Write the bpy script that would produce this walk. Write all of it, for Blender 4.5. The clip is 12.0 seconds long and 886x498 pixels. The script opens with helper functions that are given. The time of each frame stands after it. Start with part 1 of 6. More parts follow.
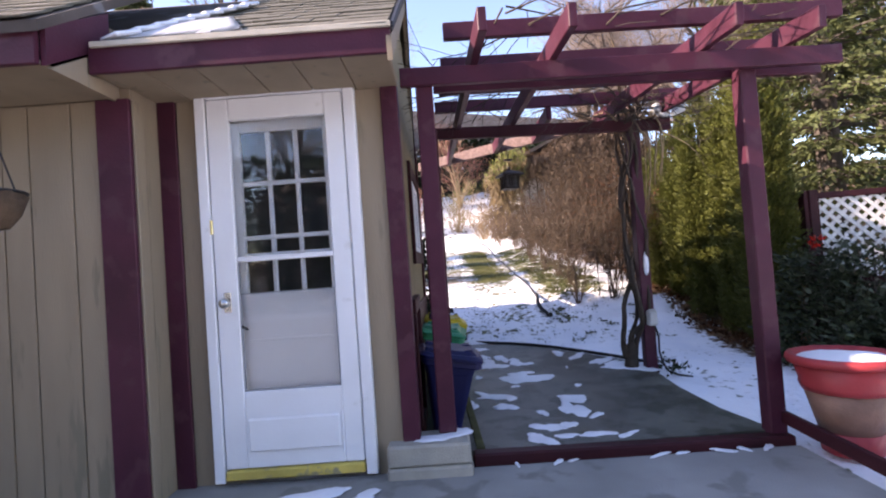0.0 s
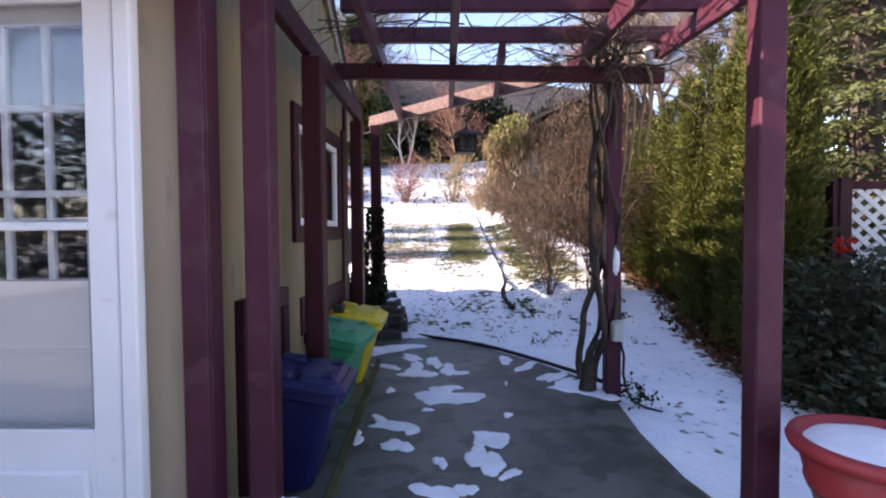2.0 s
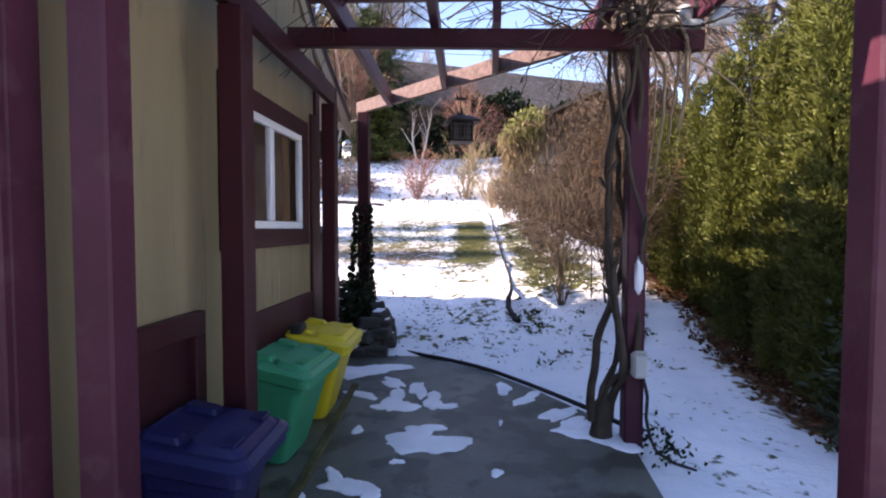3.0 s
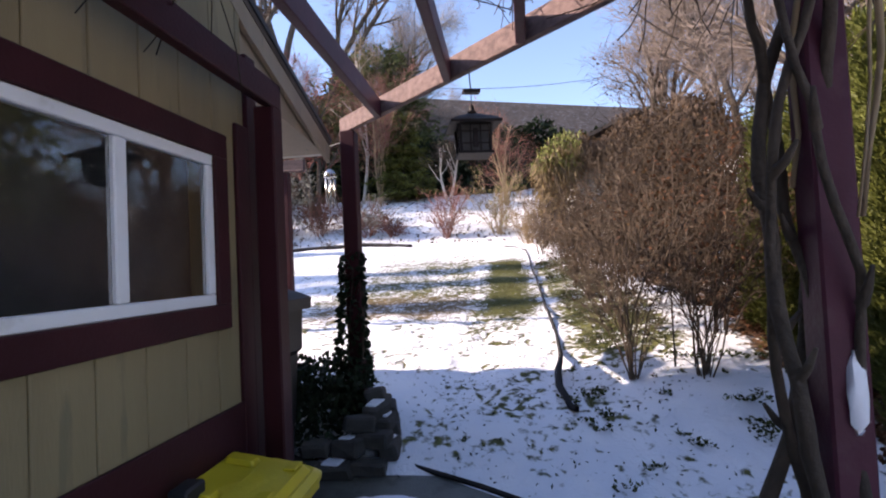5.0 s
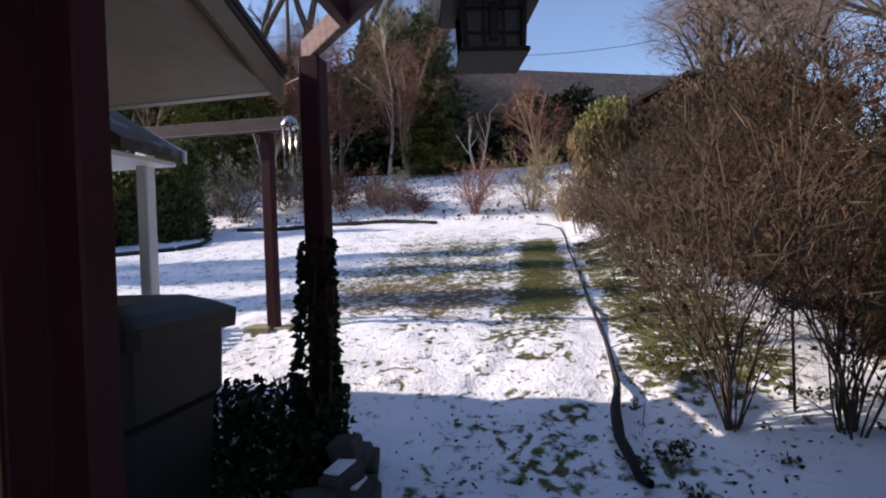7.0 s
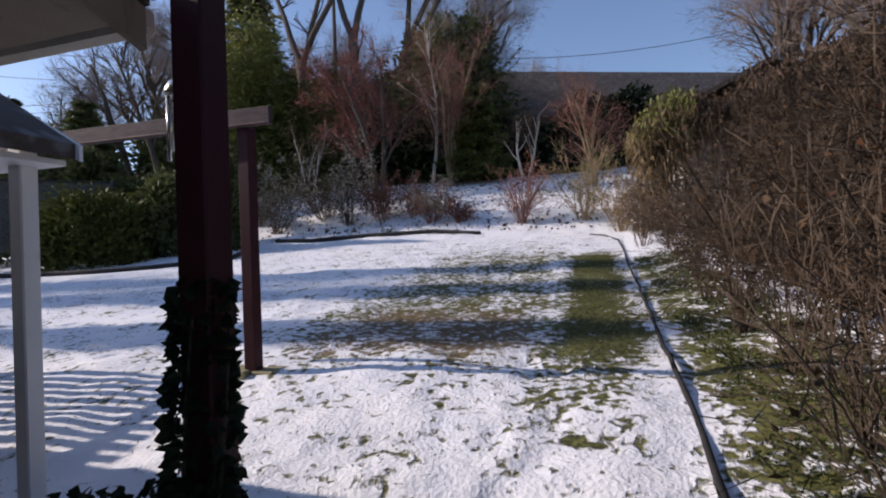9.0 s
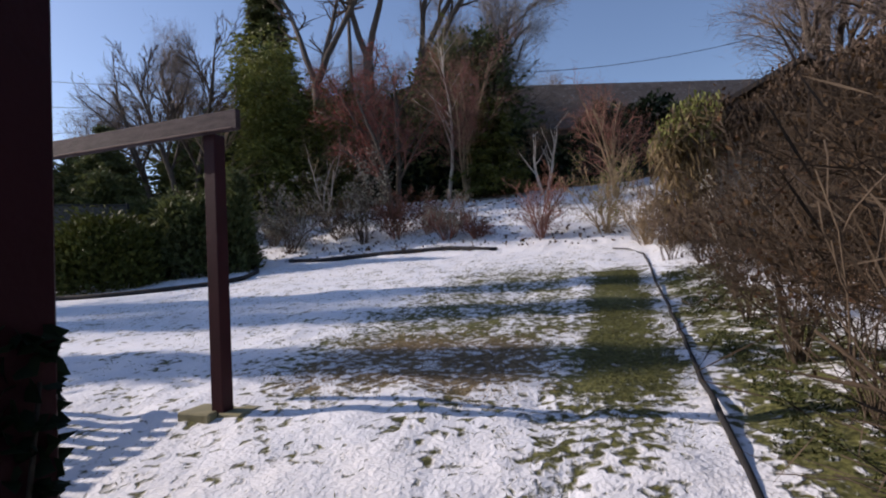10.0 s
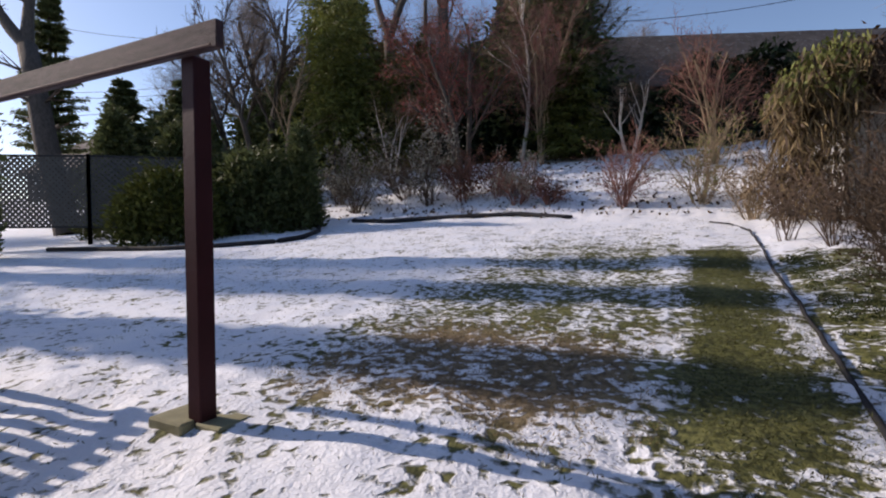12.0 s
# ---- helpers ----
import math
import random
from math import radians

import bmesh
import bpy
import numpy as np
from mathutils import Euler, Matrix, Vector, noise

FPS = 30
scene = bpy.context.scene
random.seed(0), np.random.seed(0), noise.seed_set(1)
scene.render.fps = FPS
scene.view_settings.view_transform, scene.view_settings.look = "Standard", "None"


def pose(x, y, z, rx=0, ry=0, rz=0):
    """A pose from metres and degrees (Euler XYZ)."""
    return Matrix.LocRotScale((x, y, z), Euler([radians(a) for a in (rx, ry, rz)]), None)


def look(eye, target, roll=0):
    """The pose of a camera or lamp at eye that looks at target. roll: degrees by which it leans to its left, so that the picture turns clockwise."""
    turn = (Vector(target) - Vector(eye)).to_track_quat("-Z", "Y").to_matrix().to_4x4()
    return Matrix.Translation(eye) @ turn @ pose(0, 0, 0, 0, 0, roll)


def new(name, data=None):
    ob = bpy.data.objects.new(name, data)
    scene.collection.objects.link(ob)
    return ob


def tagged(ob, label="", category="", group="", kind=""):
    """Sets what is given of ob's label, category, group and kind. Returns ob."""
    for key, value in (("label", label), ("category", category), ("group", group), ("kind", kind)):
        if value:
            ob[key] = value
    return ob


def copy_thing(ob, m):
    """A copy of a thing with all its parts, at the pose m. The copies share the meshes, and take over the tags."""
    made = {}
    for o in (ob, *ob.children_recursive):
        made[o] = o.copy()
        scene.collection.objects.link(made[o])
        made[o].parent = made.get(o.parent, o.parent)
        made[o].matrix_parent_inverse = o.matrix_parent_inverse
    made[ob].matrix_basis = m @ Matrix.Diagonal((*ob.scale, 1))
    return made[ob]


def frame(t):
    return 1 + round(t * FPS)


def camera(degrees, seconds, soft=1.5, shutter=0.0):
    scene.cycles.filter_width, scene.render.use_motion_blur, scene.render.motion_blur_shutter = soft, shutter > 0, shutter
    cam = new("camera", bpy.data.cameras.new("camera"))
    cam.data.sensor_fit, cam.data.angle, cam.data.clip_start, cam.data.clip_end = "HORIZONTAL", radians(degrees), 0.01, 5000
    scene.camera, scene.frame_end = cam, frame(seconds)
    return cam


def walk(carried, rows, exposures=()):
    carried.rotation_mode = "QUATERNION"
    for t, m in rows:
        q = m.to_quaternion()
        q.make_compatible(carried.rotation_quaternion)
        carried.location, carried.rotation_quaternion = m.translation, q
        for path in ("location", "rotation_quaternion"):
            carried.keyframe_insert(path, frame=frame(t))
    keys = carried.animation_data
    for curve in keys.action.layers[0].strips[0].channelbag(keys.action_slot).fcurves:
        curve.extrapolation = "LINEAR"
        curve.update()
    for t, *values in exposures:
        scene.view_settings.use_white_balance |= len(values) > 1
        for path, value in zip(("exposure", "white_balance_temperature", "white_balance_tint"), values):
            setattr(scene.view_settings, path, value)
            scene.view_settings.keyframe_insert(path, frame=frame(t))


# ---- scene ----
cam = camera(82.7, 12.0, soft=2.05)
METRES, EYE, TILT, LEAN, TURN = 7.3, 1.3, 0.0, 0.0, 0.2
ROWS = [
    (0.0, 0.0, 0.0, 0.0, 0.11, 1.61, 4.08),
    (0.5, 0.0299, 0.0302, 0.0026, 1.69, 1.48, 4.0),
    (1.0, 0.0586, 0.065, 0.0054, 2.46, 0.48, 3.39),
    (1.5, 0.0777, 0.1021, 0.005, 1.98, -0.89, 1.86),
    (2.0, 0.0936, 0.143, 0.0102, 1.14, -2.07, 0.38),
    (2.5, 0.1113, 0.1896, 0.0124, 2.01, -2.8, -0.06),
    (3.0, 0.1215, 0.2356, 0.0169, 3.23, -2.47, -0.1),
    (3.5, 0.126, 0.2829, 0.0214, 4.8, -1.26, 0.3),
    (5.5, 0.13, 0.4668, 0.0345, 8.35, 2.15, 3.49),
    (6.0, 0.1301, 0.5085, 0.0371, 9.83, 1.18, 3.31),
    (6.5, 0.1276, 0.5485, 0.0385, 10.25, -0.33, 2.55),
    (8.5, 0.1237, 0.7035, 0.0535, 14.78, -1.07, 1.39),
    (9.0, 0.1243, 0.7447, 0.0547, 16.74, 0.38, 1.96),
    (9.5, 0.1254, 0.7847, 0.0562, 18.39, 1.61, 2.57),
    (10.0, 0.1273, 0.8216, 0.0562, 19.24, 2.41, 2.91),
    (10.5, 0.128, 0.8578, 0.0578, 21.31, 2.26, 2.86),
    (11.0, 0.1201, 0.8982, 0.0609, 22.56, 0.71, 2.19),
    (11.5, 0.106, 0.9304, 0.0687, 24.32, -0.83, 1.04),
    (12.0, 0.0941, 0.955, 0.0686, 27.27, -1.62, 0.34),
]
walk(cam, [(t, pose(0, 0, EYE, TILT, LEAN, TURN) @ pose(METRES * x, METRES * y, METRES * z, 90 + pitch, roll, yaw)) for t, x, y, z, yaw, pitch, roll in ROWS],
     exposures=[(0.0, 1.87, 7680, 29), (1.0, 1.90, 7680, 29), (2.5, 1.86, 7580, 28), (3.5, 1.84, 7380, 26), (5.5, 1.18, 7450, 25), (6.5, 0.76, 7200, 23),
                (8.5, 0.24, 6930, 21), (10.0, 0.06, 7010, 21), (12.0, 0.09, 7100, 21)])

# ---- light ----
SUN_EL, SUN_AZ = 27.0, 6.0          # height, and degrees by which the light swings from +x towards +y
world = bpy.data.worlds.new("sky")
scene.world = world
world.use_nodes = True
wn = world.node_tree.nodes
sky = wn.new("ShaderNodeTexSky")
sky.sky_type, sky.sun_disc = "NISHITA", False
sky.sun_elevation, sky.sun_rotation = radians(SUN_EL), radians(-90 - SUN_AZ)
sky.air_density, sky.dust_density, sky.ozone_density = 1.0, 0.5, 4.0
world.node_tree.links.new(sky.outputs[0], wn["Background"].inputs[0])
wn["Background"].inputs[1].default_value = 0.15
sun = new("sun", bpy.data.lights.new("sun", "SUN"))
sun.data.energy, sun.data.angle, sun.data.color = 3.9, radians(0.5), (1.0, 0.94, 0.85)
sun_to = Vector((math.cos(radians(SUN_AZ)) * math.cos(radians(SUN_EL)), math.sin(radians(SUN_AZ)) * math.cos(radians(SUN_EL)), -math.sin(radians(SUN_EL))))
sun.matrix_world = look(-sun_to * 40, (0, 0, 0))


# ---- materials ----
def material(name, colour, rough=0.7, metal=0.0, vary=0.25, scale=6.0, fine=60.0, bump=0.25, second=None, amount=0.5, island=0.0, stretch=(1, 1, 1), spec=0.4):
    """A worn surface: two scales of noise on the colour, a second colour in patches, fine relief."""
    m = bpy.data.materials.new(name)
    m.use_nodes = True
    nt = m.node_tree
    n, l = nt.nodes, nt.links
    b = n["Principled BSDF"]
    b.inputs["Roughness"].default_value, b.inputs["Metallic"].default_value = rough, metal
    b.inputs["Specular IOR Level"].default_value = spec
    tc, mp = n.new("ShaderNodeTexCoord"), n.new("ShaderNodeMapping")
    mp.inputs["Scale"].default_value = stretch
    l.new(tc.outputs["Object"], mp.inputs[0])
    big, small = n.new("ShaderNodeTexNoise"), n.new("ShaderNodeTexNoise")
    big.inputs["Scale"].default_value, small.inputs["Scale"].default_value = scale, fine
    big.inputs["Detail"].default_value = 5.0
    for q in (big, small):
        l.new(mp.outputs[0], q.inputs[0])
    ramp = n.new("ShaderNodeValToRGB")
    c = Vector(colour)
    ramp.color_ramp.elements[0].position, ramp.color_ramp.elements[1].position = 0.3, 0.7
    ramp.color_ramp.elements[0].color = (*(c * (1 - vary)), 1)
    ramp.color_ramp.elements[1].color = (*(c * (1 + vary)), 1)
    l.new(big.outputs[0], ramp.inputs[0])
    out = ramp.outputs[0]
    if second:
        mx, cut = n.new("ShaderNodeMix"), n.new("ShaderNodeMapRange")
        mx.data_type = "RGBA"
        third = n.new("ShaderNodeTexNoise")
        third.inputs["Scale"].default_value, third.inputs["Detail"].default_value = scale * 2.3, 6.0
        l.new(mp.outputs[0], third.inputs[0])
        cut.inputs["From Min"].default_value, cut.inputs["From Max"].default_value = 0.72 - 0.4 * amount, 0.80 - 0.4 * amount
        l.new(third.outputs[0], cut.inputs[0])
        l.new(cut.outputs[0], mx.inputs["Factor"])
        l.new(out, mx.inputs["A"])
        mx.inputs["B"].default_value = (*second, 1)
        out = mx.outputs["Result"]
    if island:
        g, hs = n.new("ShaderNodeNewGeometry"), n.new("ShaderNodeHueSaturation")
        mr = n.new("ShaderNodeMapRange")
        mr.inputs["To Min"].default_value, mr.inputs["To Max"].default_value = 1 - island, 1 + island
        l.new(g.outputs["Random Per Island"], mr.inputs[0])
        l.new(mr.outputs[0], hs.inputs["Value"])
        l.new(out, hs.inputs["Color"])
        out = hs.outputs[0]
    l.new(out, b.inputs["Base Color"])
    if bump:
        bp = n.new("ShaderNodeBump")
        bp.inputs["Strength"].default_value, bp.inputs["Distance"].default_value = bump, 0.01
        l.new(small.outputs[0], bp.inputs["Height"])
        l.new(bp.outputs[0], b.inputs["Normal"])
    return m


def leafy(name, colour, vary=0.35, rough=0.6, through_light=0.25, scale=1.5):
    m = material(name, colour, rough, vary=0.3, scale=scale, fine=30, bump=0, island=vary, spec=0.25)
    n, l = m.node_tree.nodes, m.node_tree.links
    tr, ad = n.new("ShaderNodeBsdfTranslucent"), n.new("ShaderNodeMixShader")
    src = n["Principled BSDF"].inputs["Base Color"].links[0].from_socket
    l.new(src, tr.inputs[0])
    ad.inputs[0].default_value = through_light
    l.new(n["Principled BSDF"].outputs[0], ad.inputs[1])
    l.new(tr.outputs[0], ad.inputs[2])
    l.new(ad.outputs[0], n["Material Output"].inputs[0])
    return m


def glass(name, tint=(0.985, 0.99, 0.99)):
    m = bpy.data.materials.new(name)
    m.use_nodes = True
    b = m.node_tree.nodes["Principled BSDF"]
    b.inputs["Base Color"].default_value = (*tint, 1)
    b.inputs["Roughness"].default_value, b.inputs["Transmission Weight"].default_value, b.inputs["IOR"].default_value = 0.02, 1.0, 1.45
    return m


M = {}
# yellower and slightly darker than the front siding
M["side_siding"] = material("yellower_siding", (0.262, 0.205, 0.112), 0.7, vary=0.14, scale=1.6, fine=45, bump=0.2, stretch=(3, 3, 0.5), second=(0.20, 0.165, 0.095), amount=0.3)
M["siding"] = material("painted_siding", (0.285, 0.222, 0.152), 0.65, vary=0.10, scale=2.0, fine=45, bump=0.2, stretch=(3, 3, 0.5), second=(0.21, 0.175, 0.12), amount=0.25)
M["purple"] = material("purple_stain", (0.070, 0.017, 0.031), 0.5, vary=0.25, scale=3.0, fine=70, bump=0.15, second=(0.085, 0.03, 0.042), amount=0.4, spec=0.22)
# maroon stain, darkened further for the deep shade along the house wall
M["maroon"] = material("shaded_maroon_stain", (0.045, 0.0105, 0.014), 0.55, vary=0.25, scale=3.0, fine=70, bump=0.15, spec=0.2)
M["white"] = material("white_door_paint", (0.80, 0.81, 0.82), 0.45, vary=0.04, scale=3.0, fine=40, bump=0.06, second=(0.66, 0.66, 0.64), amount=0.15)
# near-black colour standing for unlit rooms behind panes
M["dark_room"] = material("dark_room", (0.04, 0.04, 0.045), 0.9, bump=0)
M["brass"] = material("brass", (0.75, 0.60, 0.30), 0.3, 1.0, vary=0.1, bump=0.05)
M["yellow_sill"] = material("yellow_sill", (0.55, 0.42, 0.10), 0.7, second=(0.3, 0.25, 0.15), amount=0.4)
M["apron_concrete"] = material("dry_concrete", (0.27, 0.265, 0.25), 0.8, vary=0.2, scale=2.0, fine=110, bump=0.35, second=(0.20, 0.195, 0.18), amount=0.4)
M["concrete"] = material("damp_concrete", (0.105, 0.108, 0.090), 0.42, vary=0.35, scale=2.4, fine=90, bump=0.4, second=(0.055, 0.058, 0.045), amount=0.55)
M["block"] = material("pale_block", (0.36, 0.34, 0.29), 0.9, vary=0.15, scale=6, fine=90, bump=0.5)
M["shingle"] = material("grey_shingle", (0.13, 0.122, 0.095), 0.9, vary=0.25, scale=5, fine=120, bump=0.5, island=0.3)
M["snow"] = material("snow", (0.80, 0.82, 0.86), 0.6, vary=0.10, scale=5, fine=25, bump=0.5)
M["drip_edge"] = material("drip_edge", (0.50, 0.45, 0.36), 0.5, vary=0.1)
M["glass"] = glass("window_glass")
M["blue_bin"] = material("blue_plastic", (0.007, 0.010, 0.066), 0.45, vary=0.15, scale=4, bump=0.1)
M["green_bin"] = material("green_plastic", (0.008, 0.25, 0.125), 0.45, vary=0.12, scale=4, bump=0.1)
M["yellow_bin"] = material("yellow_plastic", (0.60, 0.46, 0.02), 0.45, vary=0.12, scale=4, bump=0.1)
M["grey_bin"] = material("grey_plastic", (0.012, 0.0115, 0.0125), 0.5, vary=0.15, scale=4, bump=0.1)
# grey for the painted shade round the door's recessed panel
M["shade_line"] = material("grey_shade_line", (0.30, 0.31, 0.32), 0.6, vary=0.2, bump=0)
M["black"] = material("black_rubber", (0.02, 0.02, 0.022), 0.6, vary=0.2, bump=0.15)
M["lantern_iron"] = material("dark_iron", (0.018, 0.011, 0.010), 0.6, 0.2, vary=0.3, bump=0.2)
M["bark"] = material("grey_bark", (0.085, 0.068, 0.055), 0.9, vary=0.35, scale=12, fine=60, bump=0.8, stretch=(1, 1, 0.25))
M["pale_bark"] = material("birch_bark", (0.52, 0.47, 0.40), 0.85, vary=0.2, scale=10, fine=50, bump=0.4, second=(0.12, 0.10, 0.08), amount=0.25, stretch=(1, 1, 3))
M["twig"] = material("brown_twigs", (0.10, 0.068, 0.048), 0.9, vary=0.3, scale=3, bump=0, island=0.4)
M["pale_twig"] = material("pale_grey_twigs", (0.27, 0.225, 0.19), 0.9, vary=0.25, scale=3, bump=0, island=0.35)
M["haze_twig"] = material("grey_brown_twigs", (0.21, 0.165, 0.14), 0.9, vary=0.25, scale=3, bump=0, island=0.35)
M["shrub_stem"] = material("pale_brown_stems", (0.095, 0.068, 0.046), 0.9, vary=0.35, scale=6, bump=0.3)
M["tan_twig"] = material("tan_twigs", (0.26, 0.19, 0.115), 0.9, vary=0.3, scale=3, bump=0, island=0.4)
M["red_twig"] = material("reddish_twigs", (0.23, 0.105, 0.08), 0.9, vary=0.3, scale=3, bump=0, island=0.4)
M["dark_twig"] = material("dark_brown_twigs", (0.040, 0.025, 0.014), 0.9, vary=0.3, scale=3, bump=0, island=0.5)
M["vine"] = material("vine_bark", (0.058, 0.043, 0.031), 0.85, vary=0.35, scale=10, fine=60, bump=0.7)
M["thuja"] = leafy("arborvitae_green", (0.088, 0.098, 0.020), vary=0.3, through_light=0.10, scale=6.0)
M["spruce"] = leafy("spruce_green", (0.095, 0.112, 0.042))
M["smoky"] = material("smoky_pane", (0.06, 0.058, 0.055), 0.35, vary=0.3, scale=20, bump=0.1)
M["dark_wood"] = material("dark_weathered_wood", (0.065, 0.038, 0.042), 0.75, vary=0.3, scale=8, bump=0.5, stretch=(1, 4, 4))
M["ivy"] = leafy("ivy_green", (0.018, 0.032, 0.014))
M["broadleaf"] = leafy("glossy_broad_leaf", (0.042, 0.056, 0.030), vary=0.6, rough=0.32, scale=4.0)
M["bamboo"] = leafy("yellow_green_leaf", (0.16, 0.175, 0.045))
M["dead_leaf"] = leafy("dead_leaf", (0.070, 0.040, 0.018), vary=0.6, scale=3.0)
M["rust_leaf"] = leafy("rusty_leaf", (0.090, 0.037, 0.016), vary=0.6, scale=3.0)
M["red_leaf"] = leafy("red_dry_leaf", (0.30, 0.065, 0.05))
M["rhodo"] = leafy("dull_leaf", (0.27, 0.26, 0.21))
M["grass"] = leafy("grass_blade", (0.105, 0.108, 0.034), vary=0.5, scale=5.0)
M["bed_leaf"] = leafy("bed_leaf", (0.048, 0.062, 0.018), vary=0.6, scale=4.0)
M["straw"] = leafy("straw_blade", (0.22, 0.16, 0.08))
M["terracotta"] = material("red_planter", (0.34, 0.035, 0.04), 0.5, vary=0.15, scale=5, bump=0.15)
M["planter_band"] = material("brown_band", (0.22, 0.12, 0.085), 0.6, vary=0.25, scale=9, bump=0.3)
M["lattice_white"] = material("white_lattice", (0.75, 0.74, 0.70), 0.6, vary=0.08)
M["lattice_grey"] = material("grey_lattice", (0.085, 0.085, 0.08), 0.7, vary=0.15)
M["box"] = material("grey_box", (0.45, 0.47, 0.45), 0.5, vary=0.08)
M["red"] = material("red_petals", (0.6, 0.02, 0.01), 0.5)
M["metal"] = material("chime_metal", (0.6, 0.6, 0.58), 0.25, 1.0, vary=0.05, bump=0.03)
M["stone"] = material("garden_stone", (0.055, 0.052, 0.047), 0.9, vary=0.3, scale=8, bump=0.6)
M["wall_grey"] = material("far_wall", (0.09, 0.082, 0.075), 0.9, vary=0.15, scale=2, bump=0.2)
M["roof_far"] = material("far_roof", (0.085, 0.068, 0.058), 0.9, vary=0.3, scale=2, fine=30, bump=0.3, second=(0.17, 0.16, 0.16), amount=0.35)
M["pad"] = material("pale_pad", (0.26, 0.24, 0.14), 0.85, vary=0.2, scale=8, bump=0.3)
M["moss"] = material("mossy_timber", (0.085, 0.08, 0.03), 0.9, vary=0.4, scale=9, bump=0.5)
M["soil"] = material("leaf_litter", (0.12, 0.075, 0.045), 0.95, vary=0.4, scale=9, fine=60, bump=0.8)
M["hose"] = material("dark_edging", (0.022, 0.021, 0.022), 0.9, vary=0.3, bump=0.2)
# weathered wood; its pink also holds the sunlight on the diagonal beam
M["wood"] = material("weathered_wood", (0.17, 0.11, 0.10), 0.8, vary=0.3, scale=8, bump=0.5, stretch=(1, 4, 4))


# ---- building blocks ----
def thing(name, at, label, category, group="", kind=""):
    ob = new(name)
    ob.empty_display_size = 0.1
    ob.location = at
    return tagged(ob, label, category, group, kind)


def part(name, bm, mat, parent=None, label="", smooth=False):
    """Links a bmesh, in world places, as one mesh under a thing."""
    me = bpy.data.meshes.new(name)
    bm.to_mesh(me)
    bm.free()
    return mesh_part(name, me, mat, parent, label, smooth)


def place_of(ob):
    m = Matrix.Translation(ob.location)
    return place_of(ob.parent) @ m if ob.parent else m


def mesh_part(name, me, mat, parent=None, label="", smooth=False):
    me.materials.append(mat)
    if smooth:
        me.polygons.foreach_set("use_smooth", [True] * len(me.polygons))
    ob = new(name, me)
    if parent:
        me.transform(place_of(parent).inverted())
        ob.parent = parent
    if label:
        tagged(ob, label)
    return ob


def raw(name, V, F, mat, parent=None, label="", smooth=False):
    me = bpy.data.meshes.new(name)
    me.from_pydata([tuple(v) for v in V], [], F)
    me.update()
    return mesh_part(name, me, mat, parent, label, smooth)


def box(x0, x1, y0, y1, z0, z1, bevel=0.004, bm=None):
    own = bmesh.new()
    bmesh.ops.create_cube(own, size=1, matrix=Matrix.Translation(((x0 + x1) / 2, (y0 + y1) / 2, (z0 + z1) / 2)) @ Matrix.Diagonal((x1 - x0, y1 - y0, z1 - z0, 1)))
    if bevel:
        bmesh.ops.bevel(own, geom=own.edges[:], offset=bevel, segments=1, affect="EDGES")
    if bm is None:
        return own
    me = bpy.data.meshes.new("tmp")
    own.to_mesh(me)
    own.free()
    bm.from_mesh(me)
    bpy.data.meshes.remove(me)
    return bm


def stick(a, b, w, h, bevel=0.004, bm=None):
    """A board from a to b, w wide and h high (h along its own up)."""
    a, b = Vector(a), Vector(b)
    d = b - a
    own = box(-d.length / 2, d.length / 2, -w / 2, w / 2, -h / 2, h / 2, bevel)
    x = d.normalized()
    up = Vector((0, 0, 1)) if abs(x.z) < 0.95 else Vector((0, 1, 0))
    y = up.cross(x).normalized()
    z = x.cross(y)
    m = Matrix((x, y, z)).transposed().to_4x4()
    m.translation = (a + b) / 2
    own.transform(m)
    if bm is None:
        return own
    me = bpy.data.meshes.new("tmp")
    own.to_mesh(me)
    own.free()
    bm.from_mesh(me)
    bpy.data.meshes.remove(me)
    return bm


def lathe(profile, at, n=24, squash=1.0):
    bm = bmesh.new()
    rings = []
    for r, z in profile:
        rings.append([bm.verts.new((at[0] + r * math.cos(6.28319 * i / n), at[1] + squash * r * math.sin(6.28319 * i / n), at[2] + z)) for i in range(n)])
    for a, b in zip(rings, rings[1:]):
        for i in range(n):
            bm.faces.new((a[i], a[(i + 1) % n], b[(i + 1) % n], b[i]))
    bm.faces.new(rings[0][::-1])
    bm.faces.new(rings[-1])
    return bm


def prism(outline, axis, lo, hi):
    """An outline in two coordinates pushed along the third (axis 0: outline is y,z; 1: x,z; 2: x,y)."""
    bm = bmesh.new()
    def put(p, q):
        return {0: (q, p[0], p[1]), 1: (p[0], q, p[1]), 2: (p[0], p[1], q)}[axis]
    a = [bm.verts.new(put(p, lo)) for p in outline]
    b = [bm.verts.new(put(p, hi)) for p in outline]
    bm.faces.new(a)
    bm.faces.new(b[::-1])
    k = len(outline)
    for i in range(k):
        bm.faces.new((a[i], b[i], b[(i + 1) % k], a[(i + 1) % k]))
    bmesh.ops.recalc_face_normals(bm, faces=bm.faces[:])
    return bm


